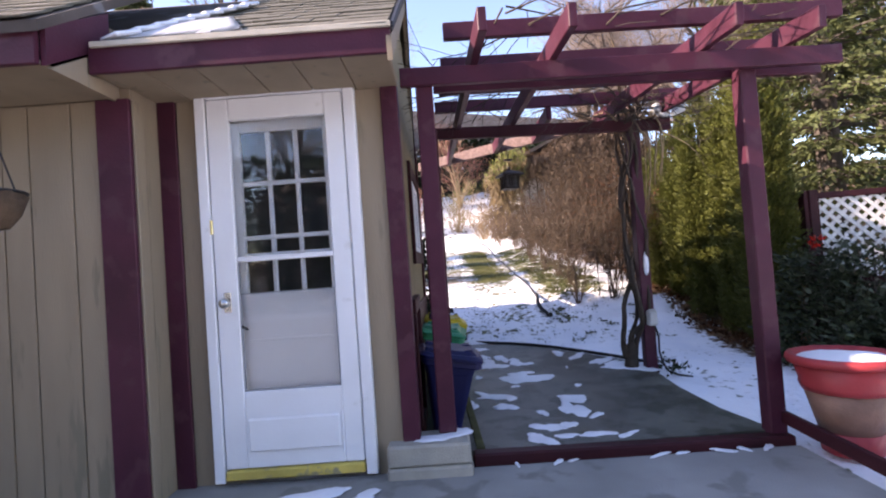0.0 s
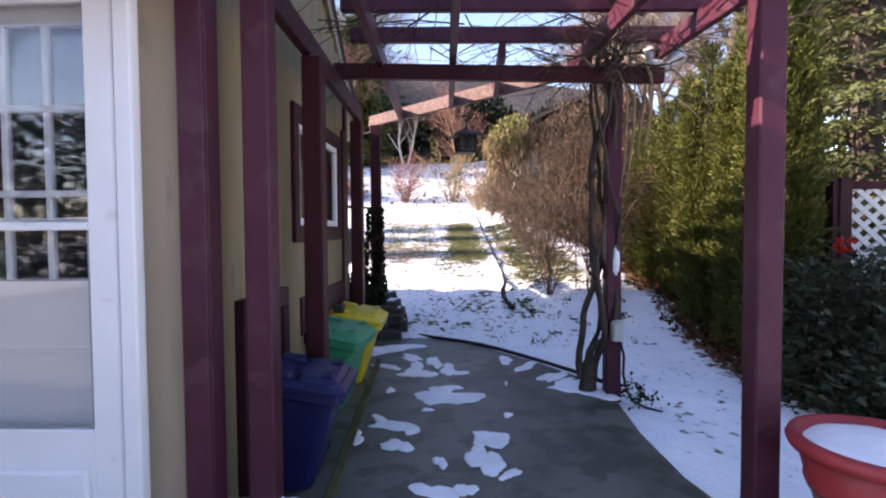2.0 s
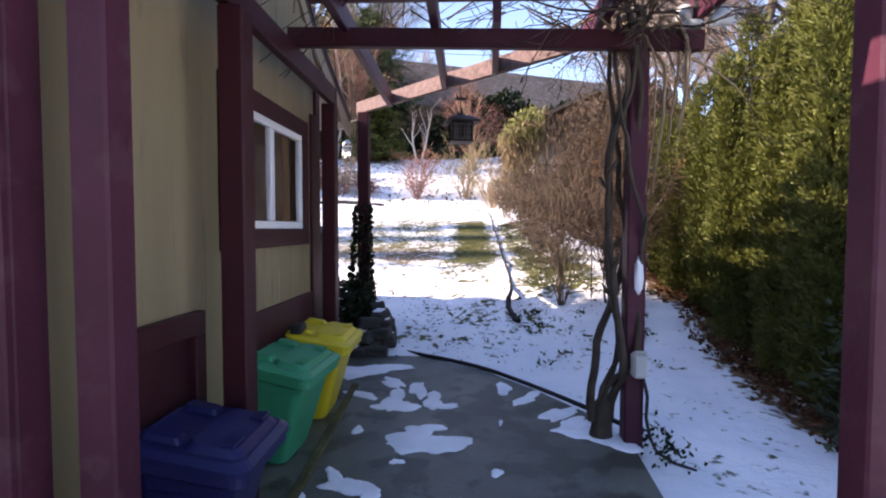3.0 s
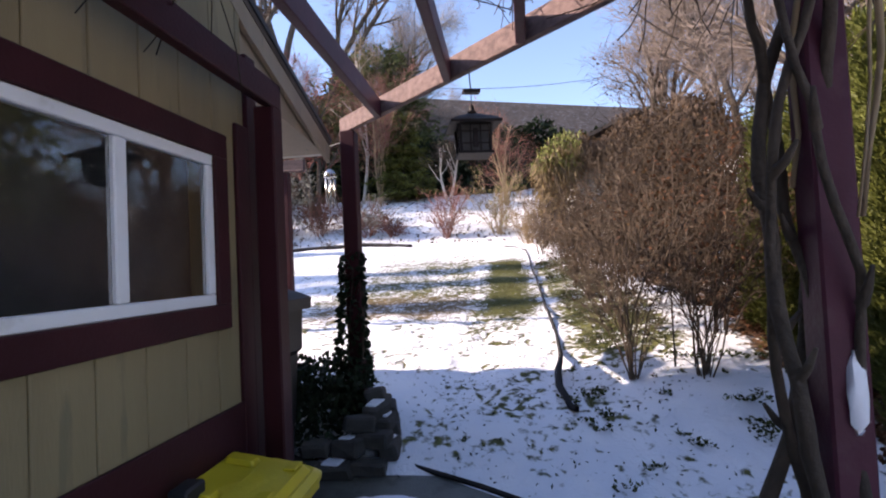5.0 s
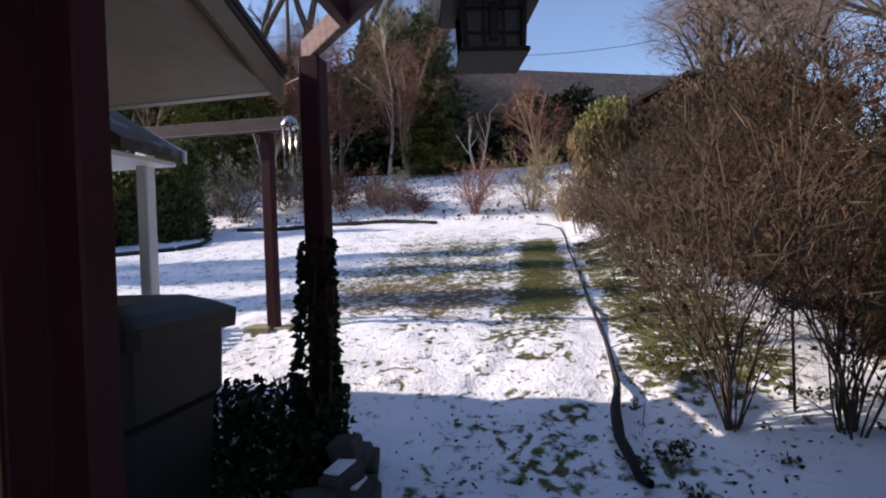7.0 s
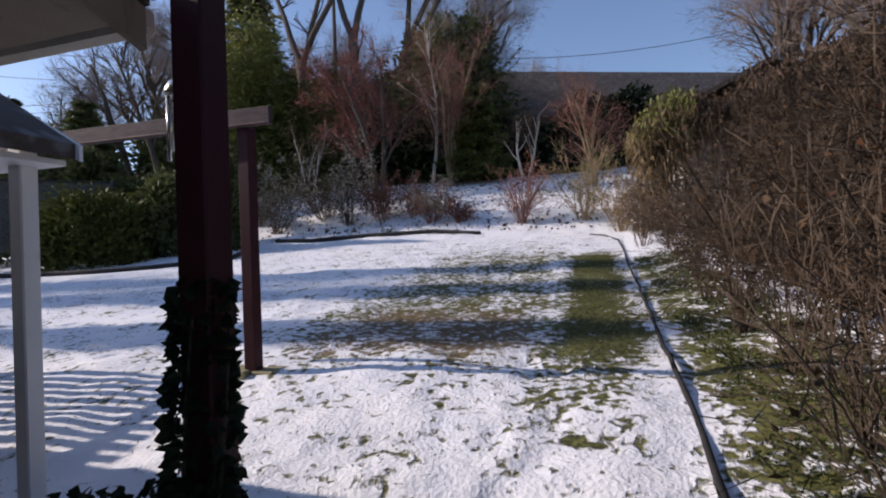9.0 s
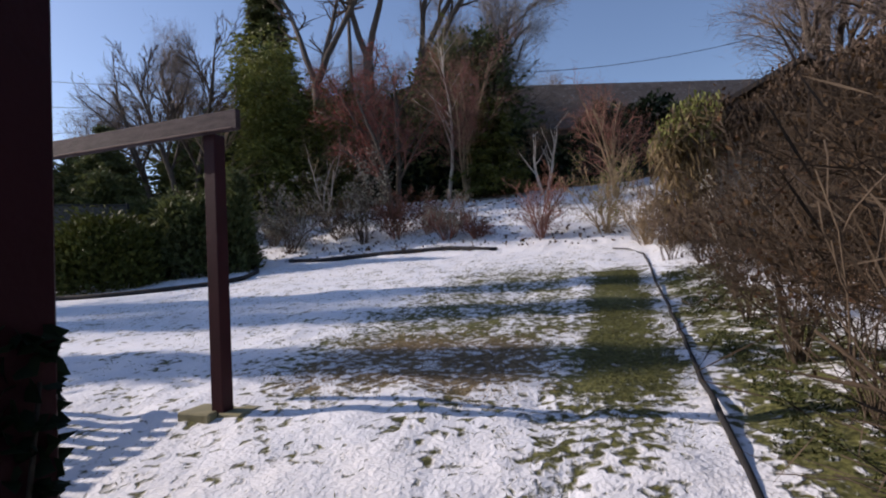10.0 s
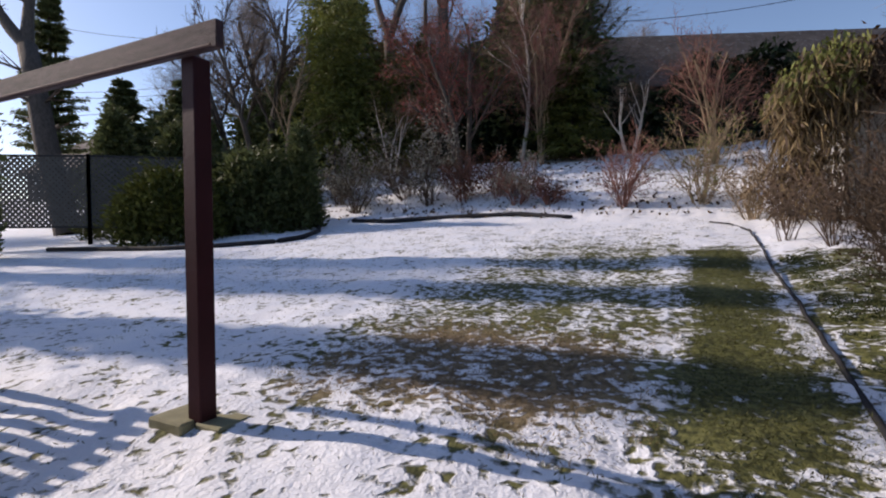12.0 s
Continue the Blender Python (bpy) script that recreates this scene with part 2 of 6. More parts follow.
def tube(V, F, pts, radii, n=4):
    """Adds a tapered tube along pts."""
    base = len(V)
    k = len(pts)
    for i, p in enumerate(pts):
        d = (pts[min(i + 1, k - 1)] - pts[max(i - 1, 0)])
        d = d.normalized() if d.length > 1e-6 else Vector((0, 0, 1))
        u = d.cross(Vector((0.31, 0.95, 0.05))).normalized()
        v = d.cross(u)
        for j in range(n):
            a = 6.28319 * j / n
            V.append(p + (u * math.cos(a) + v * math.sin(a)) * radii[i])
    for i in range(k - 1):
        for j in range(n):
            F.append((base + i * n + j, base + i * n + (j + 1) % n, base + (i + 1) * n + (j + 1) % n, base + (i + 1) * n + j))
    F.append(tuple(base + (k - 1) * n + j for j in range(n)))


def leaf(V, F, p, along, side, length, width):
    """A pointed leaf of two triangles, folded a little at its rib."""
    b = len(V)
    up = along.cross(side)
    V.extend((p, p + along * length * 0.45 + side * width * 0.5 + up * width * 0.12, p + along * length, p + along * length * 0.45 - side * width * 0.5 + up * width * 0.12))
    F.append((b, b + 1, b + 2))
    F.append((b, b + 2, b + 3))


def rand_dir(rng):
    z = rng.uniform(-1, 1)
    a = rng.uniform(0, 6.28319)
    r = math.sqrt(1 - z * z)
    return Vector((r * math.cos(a), r * math.sin(a), z))


G_Y = (-400, -20, 0, 2.9, 4.56, 5.9, 6.5, 7.6, 8.75, 13.1, 17, 20, 22, 24, 26, 28, 40, 400)
G_Z = (-2.0, -0.1, 0.0, 0.13, 0.20, 0.26, 0.46, 0.69, 0.85, 1.25, 1.75, 2.12, 2.8, 3.75, 4.6, 5.0, 5.4, 8.0)


def ground_z(x, y):
    return float(np.interp(y, G_Y, G_Z))


def slab_z(y):
    return 0.19 + 0.037 * (y - 2.95)


# ---- ground ----
def ground_material():
    m = bpy.data.materials.new("snowy_lawn")
    m.use_nodes = True
    n, l = m.node_tree.nodes, m.node_tree.links
    b = n["Principled BSDF"]
    b.inputs["Roughness"].default_value, b.inputs["Specular IOR Level"].default_value = 0.75, 0.25
    tc, sep = n.new("ShaderNodeTexCoord"), n.new("ShaderNodeSeparateXYZ")
    l.new(tc.outputs["Object"], sep.inputs[0])

    def noise_at(scale, detail=5.0, distort=0.0):
        q = n.new("ShaderNodeTexNoise")
        q.inputs["Scale"].default_value, q.inputs["Detail"].default_value, q.inputs["Distortion"].default_value = scale, detail, distort
        l.new(tc.outputs["Object"], q.inputs[0])
        return q.outputs[0]

    def calc(op, a, c):
        q = n.new("ShaderNodeMath")
        q.operation = op
        for i, v in enumerate((a, c)):
            if isinstance(v, (int, float)):
                q.inputs[i].default_value = v
            else:
                l.new(v, q.inputs[i])
        return q.outputs[0]

    def ramp(v, lo, hi, a=0.0, c=1.0):
        q = n.new("ShaderNodeMapRange")
        q.interpolation_type = "SMOOTHSTEP"
        for k, val in (("From Min", lo), ("From Max", hi), ("To Min", a), ("To Max", c)):
            q.inputs[k].default_value = val
        l.new(v, q.inputs[0])
        return q.outputs[0]

    def mix(f, a, c):
        q = n.new("ShaderNodeMix")
        q.data_type = "RGBA"
        l.new(f, q.inputs["Factor"])
        for k, v in (("A", a), ("B", c)):
            if isinstance(v, tuple):
                q.inputs[k].default_value = (*v, 1)
            else:
                l.new(v, q.inputs[k])
        return q.outputs["Result"]

    wob = calc("SUBTRACT", noise_at(0.9, 3), 0.5)
    x = calc("ADD", sep.outputs["X"], calc("MULTIPLY", wob, 0.5))
    y = calc("ADD", sep.outputs["Y"], calc("MULTIPLY", wob, 1.2))

    def zone(x0, x1, y0, y1, s=0.25):
        return calc("MULTIPLY", calc("MULTIPLY", ramp(x, x0 - s, x0 + s), ramp(x, x1 + s, x1 - s)), calc("MULTIPLY", ramp(y, y0 - 2 * s, y0 + 2 * s), ramp(y, y1 + 2 * s, y1 - 2 * s)))

    green = calc("MULTIPLY", zone(0.55, 1.28, 9.2, 15.6, 0.22), 0.195)
    green = calc("ADD", green, calc("MULTIPLY", zone(0.4, 1.15, 8.0, 9.2, 0.15), 0.07))
    brown = calc("MULTIPLY", zone(-1.7, 0.4, 9.2, 10.8, 0.5), 0.125)
    mid = calc("MULTIPLY", zone(-2.2, 0.5, 10.6, 16.0, 0.7), 0.105)
    bed = calc("MULTIPLY", zone(1.45, 2.45, 7.5, 15.0, 0.2), 0.18)
    litter = calc("MULTIPLY", calc("MULTIPLY", ramp(x, 2.72, 3.05), ramp(y, 3.0, 5.0)), 0.22)
    bank = calc("MULTIPLY", ramp(y, 20.4, 22.0), 0.05)
    near = calc("MULTIPLY", zone(0.1, 1.9, 6.2, 7.2, 0.3), 0.065)
    total = calc("ADD", calc("ADD", calc("ADD", green, brown), calc("ADD", mid, bed)), calc("ADD", calc("ADD", litter, bank), calc("ADD", near, calc("MULTIPLY", zone(-9.0, 1.3, 7.4, 19.0, 0.6), 0.05))))
    field = calc("ADD", calc("MULTIPLY", noise_at(2.6, 8, 0.4), 0.36), calc("MULTIPLY", noise_at(14.0, 6, 0.3), 0.64))
    cover = ramp(calc("ADD", field, total), 0.585, 0.68)

    grass = mix(ramp(noise_at(26, 4), 0.35, 0.65), (0.055, 0.058, 0.020), (0.155, 0.155, 0.052))
    straw = mix(ramp(noise_at(20, 4), 0.35, 0.65), (0.13, 0.09, 0.05), (0.27, 0.20, 0.12))
    leaves = mix(ramp(noise_at(16, 5), 0.35, 0.65), (0.06, 0.035, 0.02), (0.24, 0.13, 0.065))
    turf = mix(ramp(calc("ADD", brown, calc("MULTIPLY", wob, 0.06)), 0.04, 0.10), grass, straw)
    turf = mix(ramp(calc("ADD", litter, bank), 0.03, 0.12), turf, leaves)
    snow = mix(ramp(noise_at(3, 4), 0.3, 0.7), (0.80, 0.83, 0.88), (0.88, 0.89, 0.91))
    far = ramp(sep.outputs["Y"], 33, 42)
    l.new(mix(far, mix(cover, snow, turf), (0.10, 0.085, 0.06)), b.inputs["Base Color"])
    bp = n.new("ShaderNodeBump")
    bp.inputs["Strength"].default_value, bp.inputs["Distance"].default_value = 0.8, 0.04
    l.new(calc("ADD", calc("MULTIPLY", cover, -0.5), calc("ADD", calc("MULTIPLY", noise_at(7, 6), 0.8), calc("MULTIPLY", noise_at(40, 3), 0.3))), bp.inputs["Height"])
    l.new(bp.outputs[0], b.inputs["Normal"])
    return m


def build_ground():
    def axis(lo, hi, step, far):
        a = list(np.arange(lo, hi + 1e-6, step))
        g, v = step, hi
        while v < far:
            g *= 1.35
            v += g
            a.append(v)
        g, v = step, lo
        while v > -far:
            g *= 1.35
            v -= g
            a.insert(0, v)
        return a
    xs, ys = axis(-3.0, 4.5, 0.06, 420), axis(-0.4, 17.0, 0.06, 420)
    V = []
    steps = [(0.50 + (0.09 if i % 2 else -0.09) + 0.05 * math.sin(i * 1.9), 6.7 + 0.21 * i) for i in range(14)] + [(1.0 + (0.08 if i % 2 else -0.08), 6.3 + 0.24 * i) for i in range(5)]
    for yy in ys:
        for xx in xs:
            z = ground_z(xx, yy)
            if 0 < xx < 1.4 and 6 < yy < 10:
                z -= 0.035 * sum(math.exp(-((xx - a) / 0.055) ** 2 - ((yy - b) / 0.10) ** 2) for a, b in steps)
            on_slab = xx < 2.05 and yy < 6.6
            if not on_slab and -14 < xx < 8 and yy < 30:
                z += 0.05 * (noise.noise((xx * 0.9, yy * 0.9, 0)) + 0.5 * noise.noise((xx * 2.7, yy * 2.7, 3))) + 0.012 * noise.noise((xx * 7, yy * 7, 5))
            if xx > 1.45 and yy > 6.5:
                z += 0.10 * min(1, (xx - 1.45) / 0.8)
            V.append((xx, yy, z))
    w = len(xs)
    F = [(j * w + i, j * w + i + 1, (j + 1) * w + i + 1, (j + 1) * w + i) for j in range(len(ys) - 1) for i in range(w - 1)]
    tagged(raw("ground", V, F, ground_material(), None, "", True), "patchy thin snow over green and straw-coloured lawn", "ground", kind="structure")


build_ground()

SLAB = [(-0.25, 2.97), (1.88, 2.97), (1.77, 3.4), (1.735, 3.9), (1.76, 4.5), (1.69, 4.78), (1.32, 5.3), (0.95, 5.72), (0.45, 6.05), (0.1, 6.25), (-0.25, 6.3)]


def build_slab():
    bm = bmesh.new()
    top = [bm.verts.new((x, y, slab_z(y))) for x, y in SLAB]
    low = [bm.verts.new((x, y, slab_z(y) - 0.25)) for x, y in SLAB]
    bm.faces.new(top)
    for i in range(len(SLAB)):
        k = (i + 1) % len(SLAB)
        bm.faces.new((top[i], low[i], low[k], top[k]))
    bmesh.ops.recalc_face_normals(bm, faces=bm.faces[:])
    bmesh.ops.bevel(bm, geom=[e for e in bm.edges if all(v in top for v in e.verts)], offset=0.015, segments=2, affect="EDGES")
    tagged(part("pavement_patio", bm, M["concrete"]), "damp dark concrete patio slab with melting snow", "patio", kind="structure")
    bm = bmesh.new()
    apron = [(-9, -9, -0.02), (2.0, -9, -0.02), (2.0, -0.5, 0.02), (1.9, 2.85, 0.145), (-9, 2.85, 0.16)]
    top = [bm.verts.new(p) for p in apron]
    low = [bm.verts.new((x, y, z - 0.3)) for x, y, z in apron]
    bm.faces.new(top)
    for i in range(5):
        bm.faces.new((top[i], low[i], low[(i + 1) % 5], top[(i + 1) % 5]))
    bmesh.ops.recalc_face_normals(bm, faces=bm.faces[:])
    tagged(part("pavement_apron", bm, M["apron_concrete"]), "grey concrete apron in front of the door", "pavement", kind="structure")
    t = thing("timber_edging", (0.9, 2.91, 0.12), "maroon timber board edging the concrete patio", "edging")
    part("board", stick((0.08, 2.915, 0.155), (1.9, 2.915, 0.135), 0.09, 0.11, 0.01), M["maroon"], t)


build_slab()


# ---- garage-like house ----
X_SIDE, Y_FRONT, Y_BACK = -0.25, 2.85, 5.25
RIDGE_Y, SLOPE = 4.0, 0.66
ROOF_Y, ROOF_Z = (2.34, 4.0, 5.3, 6.51), (2.42, 3.51, 2.842, 2.42)


def roof_z(y):
    return float(np.interp(y, ROOF_Y, ROOF_Z))


def build_house():
    w = tagged(part("wall_front", box(-0.45, X_SIDE, Y_FRONT, Y_FRONT + 0.12, 0.0, 2.42, 0), M["siding"]), "beige painted vertical wood siding beside the white door", "wall", kind="structure")
    part("lintel", box(-1.36, -0.45, Y_FRONT, Y_FRONT + 0.12, 2.36, 2.42, 0), M["siding"], w)
    part("siding_board", box(-1.62, -1.36, Y_FRONT, Y_FRONT + 0.12, 0.0, 2.42, 0), M["siding"], w)
    for x0, x1 in ((-0.305, -0.21), (-1.577, -1.475)):
        tagged(part("trim_corner", box(x0, x1, Y_FRONT - 0.025, Y_FRONT - 0.001, 0.14, 2.38), M["purple"]), "dark purple painted corner board", "trim", kind="structure")
    tagged(part("trim_corner", box(X_SIDE + 0.001, -0.21, Y_FRONT, Y_FRONT + 0.10, 0.14, 2.38), M["purple"]), "dark purple painted corner board", "trim", kind="structure")
    # side wall: boards with grooves, cut round the window
    side = tagged(part("wall_side", prism([(Y_FRONT + 0.12, 0.0), (3.97, 0.0), (3.97, roof_z(3.97) - 0.1), (Y_FRONT + 0.12, roof_z(Y_FRONT + 0.12) - 0.1)], 0, X_SIDE - 0.12, X_SIDE - 0.012), M["side_siding"]), "yellowed beige vertical board siding on the gable side", "wall", kind="structure")
    part("backing", prism([(5.01, 0.0), (Y_BACK, 0.0), (Y_BACK, roof_z(Y_BACK) - 0.1), (5.01, roof_z(5.01) - 0.1)], 0, X_SIDE - 0.12, X_SIDE - 0.012), M["side_siding"], side)
    part("backing", box(X_SIDE - 0.12, X_SIDE - 0.012, 3.97, 5.01, 0.0, 1.41, 0), M["side_siding"], side)
    part("backing", prism([(3.97, 2.02), (5.01, 2.02), (5.01, roof_z(5.01) - 0.1), (3.97, roof_z(3.97) - 0.1)], 0, X_SIDE - 0.12, X_SIDE - 0.012), M["side_siding"], side)
    y = Y_FRONT + 0.12
    while y < Y_BACK - 0.02:
        y1 = min(y + 0.203, Y_BACK)
        mid = (y + y1) / 2
        top = min(roof_z(y), roof_z(y1)) - 0.1
        if 3.92 < mid < 5.04:
            spans = ((0.1, 1.38), (2.05, top))
        else:
            spans = ((0.1, top),)
        for z0, z1 in spans:
            part("siding_board", box(X_SIDE - 0.012, X_SIDE, y + (0.003 if y > 3.9 else 0.0008), y1 - (0.003 if y > 3.9 else 0.0008), z0, z1, 0.003 if y > 3.9 else 0.001), M["side_siding"], side)
        y = y1
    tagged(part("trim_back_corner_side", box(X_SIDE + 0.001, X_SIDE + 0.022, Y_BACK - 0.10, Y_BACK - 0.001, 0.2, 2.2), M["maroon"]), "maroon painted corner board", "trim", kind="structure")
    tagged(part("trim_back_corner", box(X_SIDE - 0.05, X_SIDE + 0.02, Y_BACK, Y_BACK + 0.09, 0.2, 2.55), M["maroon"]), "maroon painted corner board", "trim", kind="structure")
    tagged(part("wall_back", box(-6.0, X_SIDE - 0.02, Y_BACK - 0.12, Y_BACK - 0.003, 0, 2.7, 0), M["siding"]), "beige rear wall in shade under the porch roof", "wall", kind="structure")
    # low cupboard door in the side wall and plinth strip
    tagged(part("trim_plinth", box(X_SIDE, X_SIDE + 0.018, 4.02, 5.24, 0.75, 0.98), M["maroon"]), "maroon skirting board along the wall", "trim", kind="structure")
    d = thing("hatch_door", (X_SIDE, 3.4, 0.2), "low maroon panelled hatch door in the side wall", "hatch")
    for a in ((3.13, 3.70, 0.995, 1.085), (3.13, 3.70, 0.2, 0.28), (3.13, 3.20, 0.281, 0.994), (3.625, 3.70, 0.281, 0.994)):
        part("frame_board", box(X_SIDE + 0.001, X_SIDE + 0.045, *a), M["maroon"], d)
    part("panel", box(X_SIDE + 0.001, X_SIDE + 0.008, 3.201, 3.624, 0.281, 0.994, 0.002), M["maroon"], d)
    # left wing
    lw = tagged(part("wall_wing", box(-9.0, -1.578, 2.585, 2.70, 0.0, 2.34, 0), M["siding"]), "beige vertical board siding with dark grooves", "wall", kind="structure")
    x = -1.743
    for wd in (0.142, 0.222) * 14:
        part("siding_board", box(x - wd + 0.004, x - 0.004, 2.57, 2.585, 0.1, 2.26, 0.003), M["siding"], lw)
        x -= wd
    tagged(part("wall_return", box(-1.70, -1.578, 2.702, Y_FRONT - 0.002, 0.0, 2.50, 0), M["siding"]), "narrow beige return wall", "wall", kind="structure")
    tagged(part("trim_wing_corner", box(-1.743, -1.57, 2.555, 2.583, 0.1, 2.262), M["purple"]), "wide dark purple corner board", "trim", kind="structure")
    tagged(part("trim_wing_corner_side", box(-1.577, -1.562, 2.586, 2.66, 0.1, 2.262), M["siding"]), "beige edge of the corner board", "trim", kind="structure")
    # wing eave: soffit, fascia, boxed end
    tagged(part("ceiling_wing_soffit", box(-9.0, -1.655, 2.10, 2.568, 2.265, 2.28, 0), M["siding"]), "beige boarded soffit", "soffit", kind="structure")
    tagged(part("trim_wing_fascia", box(-9.0, -1.652, 2.07, 2.098, 2.255, 2.425), M["purple"]), "dark purple painted fascia board", "fascia", kind="structure")
    tagged(part("trim_wing_end", prism([(2.10, 2.255), (2.52, 2.51), (2.52, 2.69), (2.10, 2.425)], 0, -1.65, -1.625), M["purple"]), "dark purple fascia return", "fascia", kind="structure")
    tagged(part("trim_wing_boxed_end", prism([(2.12, 2.25), (2.848, 2.25), (2.848, 2.62), (2.53, 2.62), (2.53, 2.50)], 0, -1.65, -1.628), M["siding"]), "beige boxed soffit end", "soffit", kind="structure")
    # eave above the door
    sb = bmesh.new()
    for i in range(6):
        x0 = -1.62 + i * 1.42 / 6
        box(x0 + 0.003, x0 + 1.42 / 6 - 0.003, 2.372, Y_FRONT - 0.002, 2.322, 2.337, 0.003, sb)
    box(-1.62, -0.20, 2.373, Y_FRONT - 0.003, 2.338, 2.345, 0, sb)
    tagged(part("ceiling_soffit", sb, M["siding"]), "beige boarded soffit above the door", "soffit", kind="structure")
    tagged(part("trim_fascia", box(-1.62, -0.185, 2.345, 2.37, 2.31, 2.44), M["purple"]), "dark purple painted fascia board", "fascia", kind="structure")
    tagged(part("trim_drip", box(-1.60, -0.18, 2.325, 2.344, 2.428, 2.456, 0.003), M["drip_edge"]), "pale metal drip edge", "trim", kind="structure")


def shingle_rows(parent, x0, x1, ylo, yhi, zf, rise, seed, snow_to=None):
    """Overlapping shingle tabs up one roof slope; zf gives the slope's height at y."""
    rng = random.Random(seed)
    own = bpy.data.meshes.new("shingle")
    wd, ln = 0.235, 0.20
    b = box(0, wd - 0.008, 0, ln, 0, 0.012, 0.003)
    b.to_mesh(own)
    b.free()
    own.materials.append(M["shingle"])
    step = 0.13 * (1 if yhi > ylo else -1)
    y, row = ylo, 0
    base = place_of(parent)
    while (y < yhi if step > 0 else y > yhi):
        x = x0 - (wd / 2 if row % 2 else 0)
        while x < x1 - 0.03:
            x = min(x, x1 - wd)
            if x > x0 - 0.08:
                ob = new("shingle", own)
                ob.parent = parent
                ang = math.degrees(math.atan(rise)) * (1 if step > 0 else -1)
                turn = 0 if step > 0 else 180
                m = pose(x if step > 0 else x + wd, y, zf(y) + 0.012 + rng.uniform(0, 0.006), 0, 0, turn) @ pose(0, 0, 0, abs(ang) - 3.0, 0, rng.uniform(-0.8, 0.8))
                ob.matrix_local = base.inverted() @ m
            x += wd
        y += step
        row += 1


def drawn_in(bm):
    """The gable's edge runs in towards the rear eave, which stands a little higher."""
    for v in bm.verts:
        if v.co.x > -1 and v.co.y > 4:
            v.co.x -= 0.055 * (v.co.y - 4)
        if v.co.y > 5.4:
            v.co.z += 0.035
            v.co.y += 0.06
    return bm


def build_roof():
    outline = [(2.373, 2.455), (RIDGE_Y, roof_z(RIDGE_Y) + 0.015), (5.3, roof_z(5.3) + 0.02), (6.52, 2.43), (6.52, 2.40), (5.3, roof_z(5.3) - 0.03), (RIDGE_Y, roof_z(RIDGE_Y) - 0.07), (2.373, 2.42)]
    r = tagged(part("roof", drawn_in(prism(outline, 0, -6.0, -0.175)), M["roof_far"]), "low gable roof with weathered grey-brown shingles", "roof", kind="structure")
    for ya, yb in ((2.34, 4.0), (4.0, 5.3), (5.3, 6.51)):
        name = "trim_rake"
        a = prism([(ya, roof_z(ya) - 0.03), (yb, roof_z(yb) - 0.03), (yb, roof_z(yb) - 0.15), (ya, roof_z(ya) - 0.15)], 0, -0.205, -0.18)
        tagged(part(name, drawn_in(a), M["siding"]), "beige rake board under the roof edge", "trim", kind="structure")
    tagged(part("trim_rake_edge", drawn_in(prism([(2.33, 2.45), (RIDGE_Y, roof_z(RIDGE_Y) + 0.045), (5.3, roof_z(5.3) + 0.04), (6.53, 2.45), (6.53, 2.42), (5.3, roof_z(5.3) + 0.005), (RIDGE_Y, roof_z(RIDGE_Y) + 0.01), (2.33, 2.42)], 0, -0.178, -0.165)), M["black"]), "dark shingle edge along the rake", "trim", kind="structure")
    tagged(part("ceiling_porch", drawn_in(prism([(5.27, 2.44), (6.46, 2.33), (6.46, 2.345), (5.27, 2.455)], 0, -6.0, -0.21)), M["siding"]), "beige boarded porch soffit", "soffit", kind="structure")
    gable = drawn_in(prism([(5.26, 2.456), (6.44, 2.352), (6.44, 2.385), (5.3, roof_z(5.3) - 0.05), (5.26, roof_z(5.26) - 0.05)], 0, -0.235, -0.215))
    tagged(part("wall_porch_gable", gable, M["siding"]), "beige board panel closing the porch gable", "wall", kind="structure")
    g = thing("gutter", (-3, 6.59, 2.38), "white rain gutter along the rear eave", "gutter")
    part("channel", box(-6.0, -0.345, 6.56, 6.64, 2.375, 2.455, 0.015), M["drip_edge"], g)
    shingle_rows(r, -1.55, -0.19, 2.33, 3.85, roof_z, SLOPE, 5)
    wing = tagged(part("roof_wing", prism([(2.05, 2.43), (3.9, 3.72), (3.9, 3.66), (2.05, 2.38)], 0, -9, -1.62), M["roof_far"]), "weathered shingle roof of the wing", "roof", kind="structure")
    shingle_rows(wing, -3.4, -1.66, 2.04, 3.0, lambda y: 2.43 + 0.70 * (y - 2.05), 0.70, 6)
    bm = bmesh.new()
    rng = random.Random(3)
    v = []
    for i in range(9):
        for j in range(5):
            x = -1.50 + 0.62 * i / 8 * (1 - 0.10 * j)
            y = 2.35 + 0.13 * j
            v.append(bm.verts.new((x, y, roof_z(y) + 0.045 + rng.uniform(0, 0.012) * (0 if i in (0, 8) or j in (0, 4) else 1))))
    for i in range(8):
        for j in range(4):
            bm.faces.new((v[i * 5 + j], v[i * 5 + 5 + j], v[i * 5 + 6 + j], v[i * 5 + 1 + j]))
    bmesh.ops.solidify(bm, geom=bm.faces[:], thickness=-0.02)
    tagged(part("snow_on_roof", bm, M["snow"], None, "", True), "thin melting snow on the shingles", "snow")
    caps = thing("ridge_caps", (-1.5, 2.4, 2.5), "row of pale snow-dusted ridge cap shingles", "ridge cap")
    for i in range(9):
        y = 2.36 + 0.115 * i
        part("cap", stick((-1.53 + 0.035 * i, y, roof_z(y) + 0.055), (-1.47 + 0.035 * i, y + 0.12, roof_z(y + 0.12) + 0.04), 0.13, 0.022, 0.008), M["snow"], caps)


build_house()
build_roof()


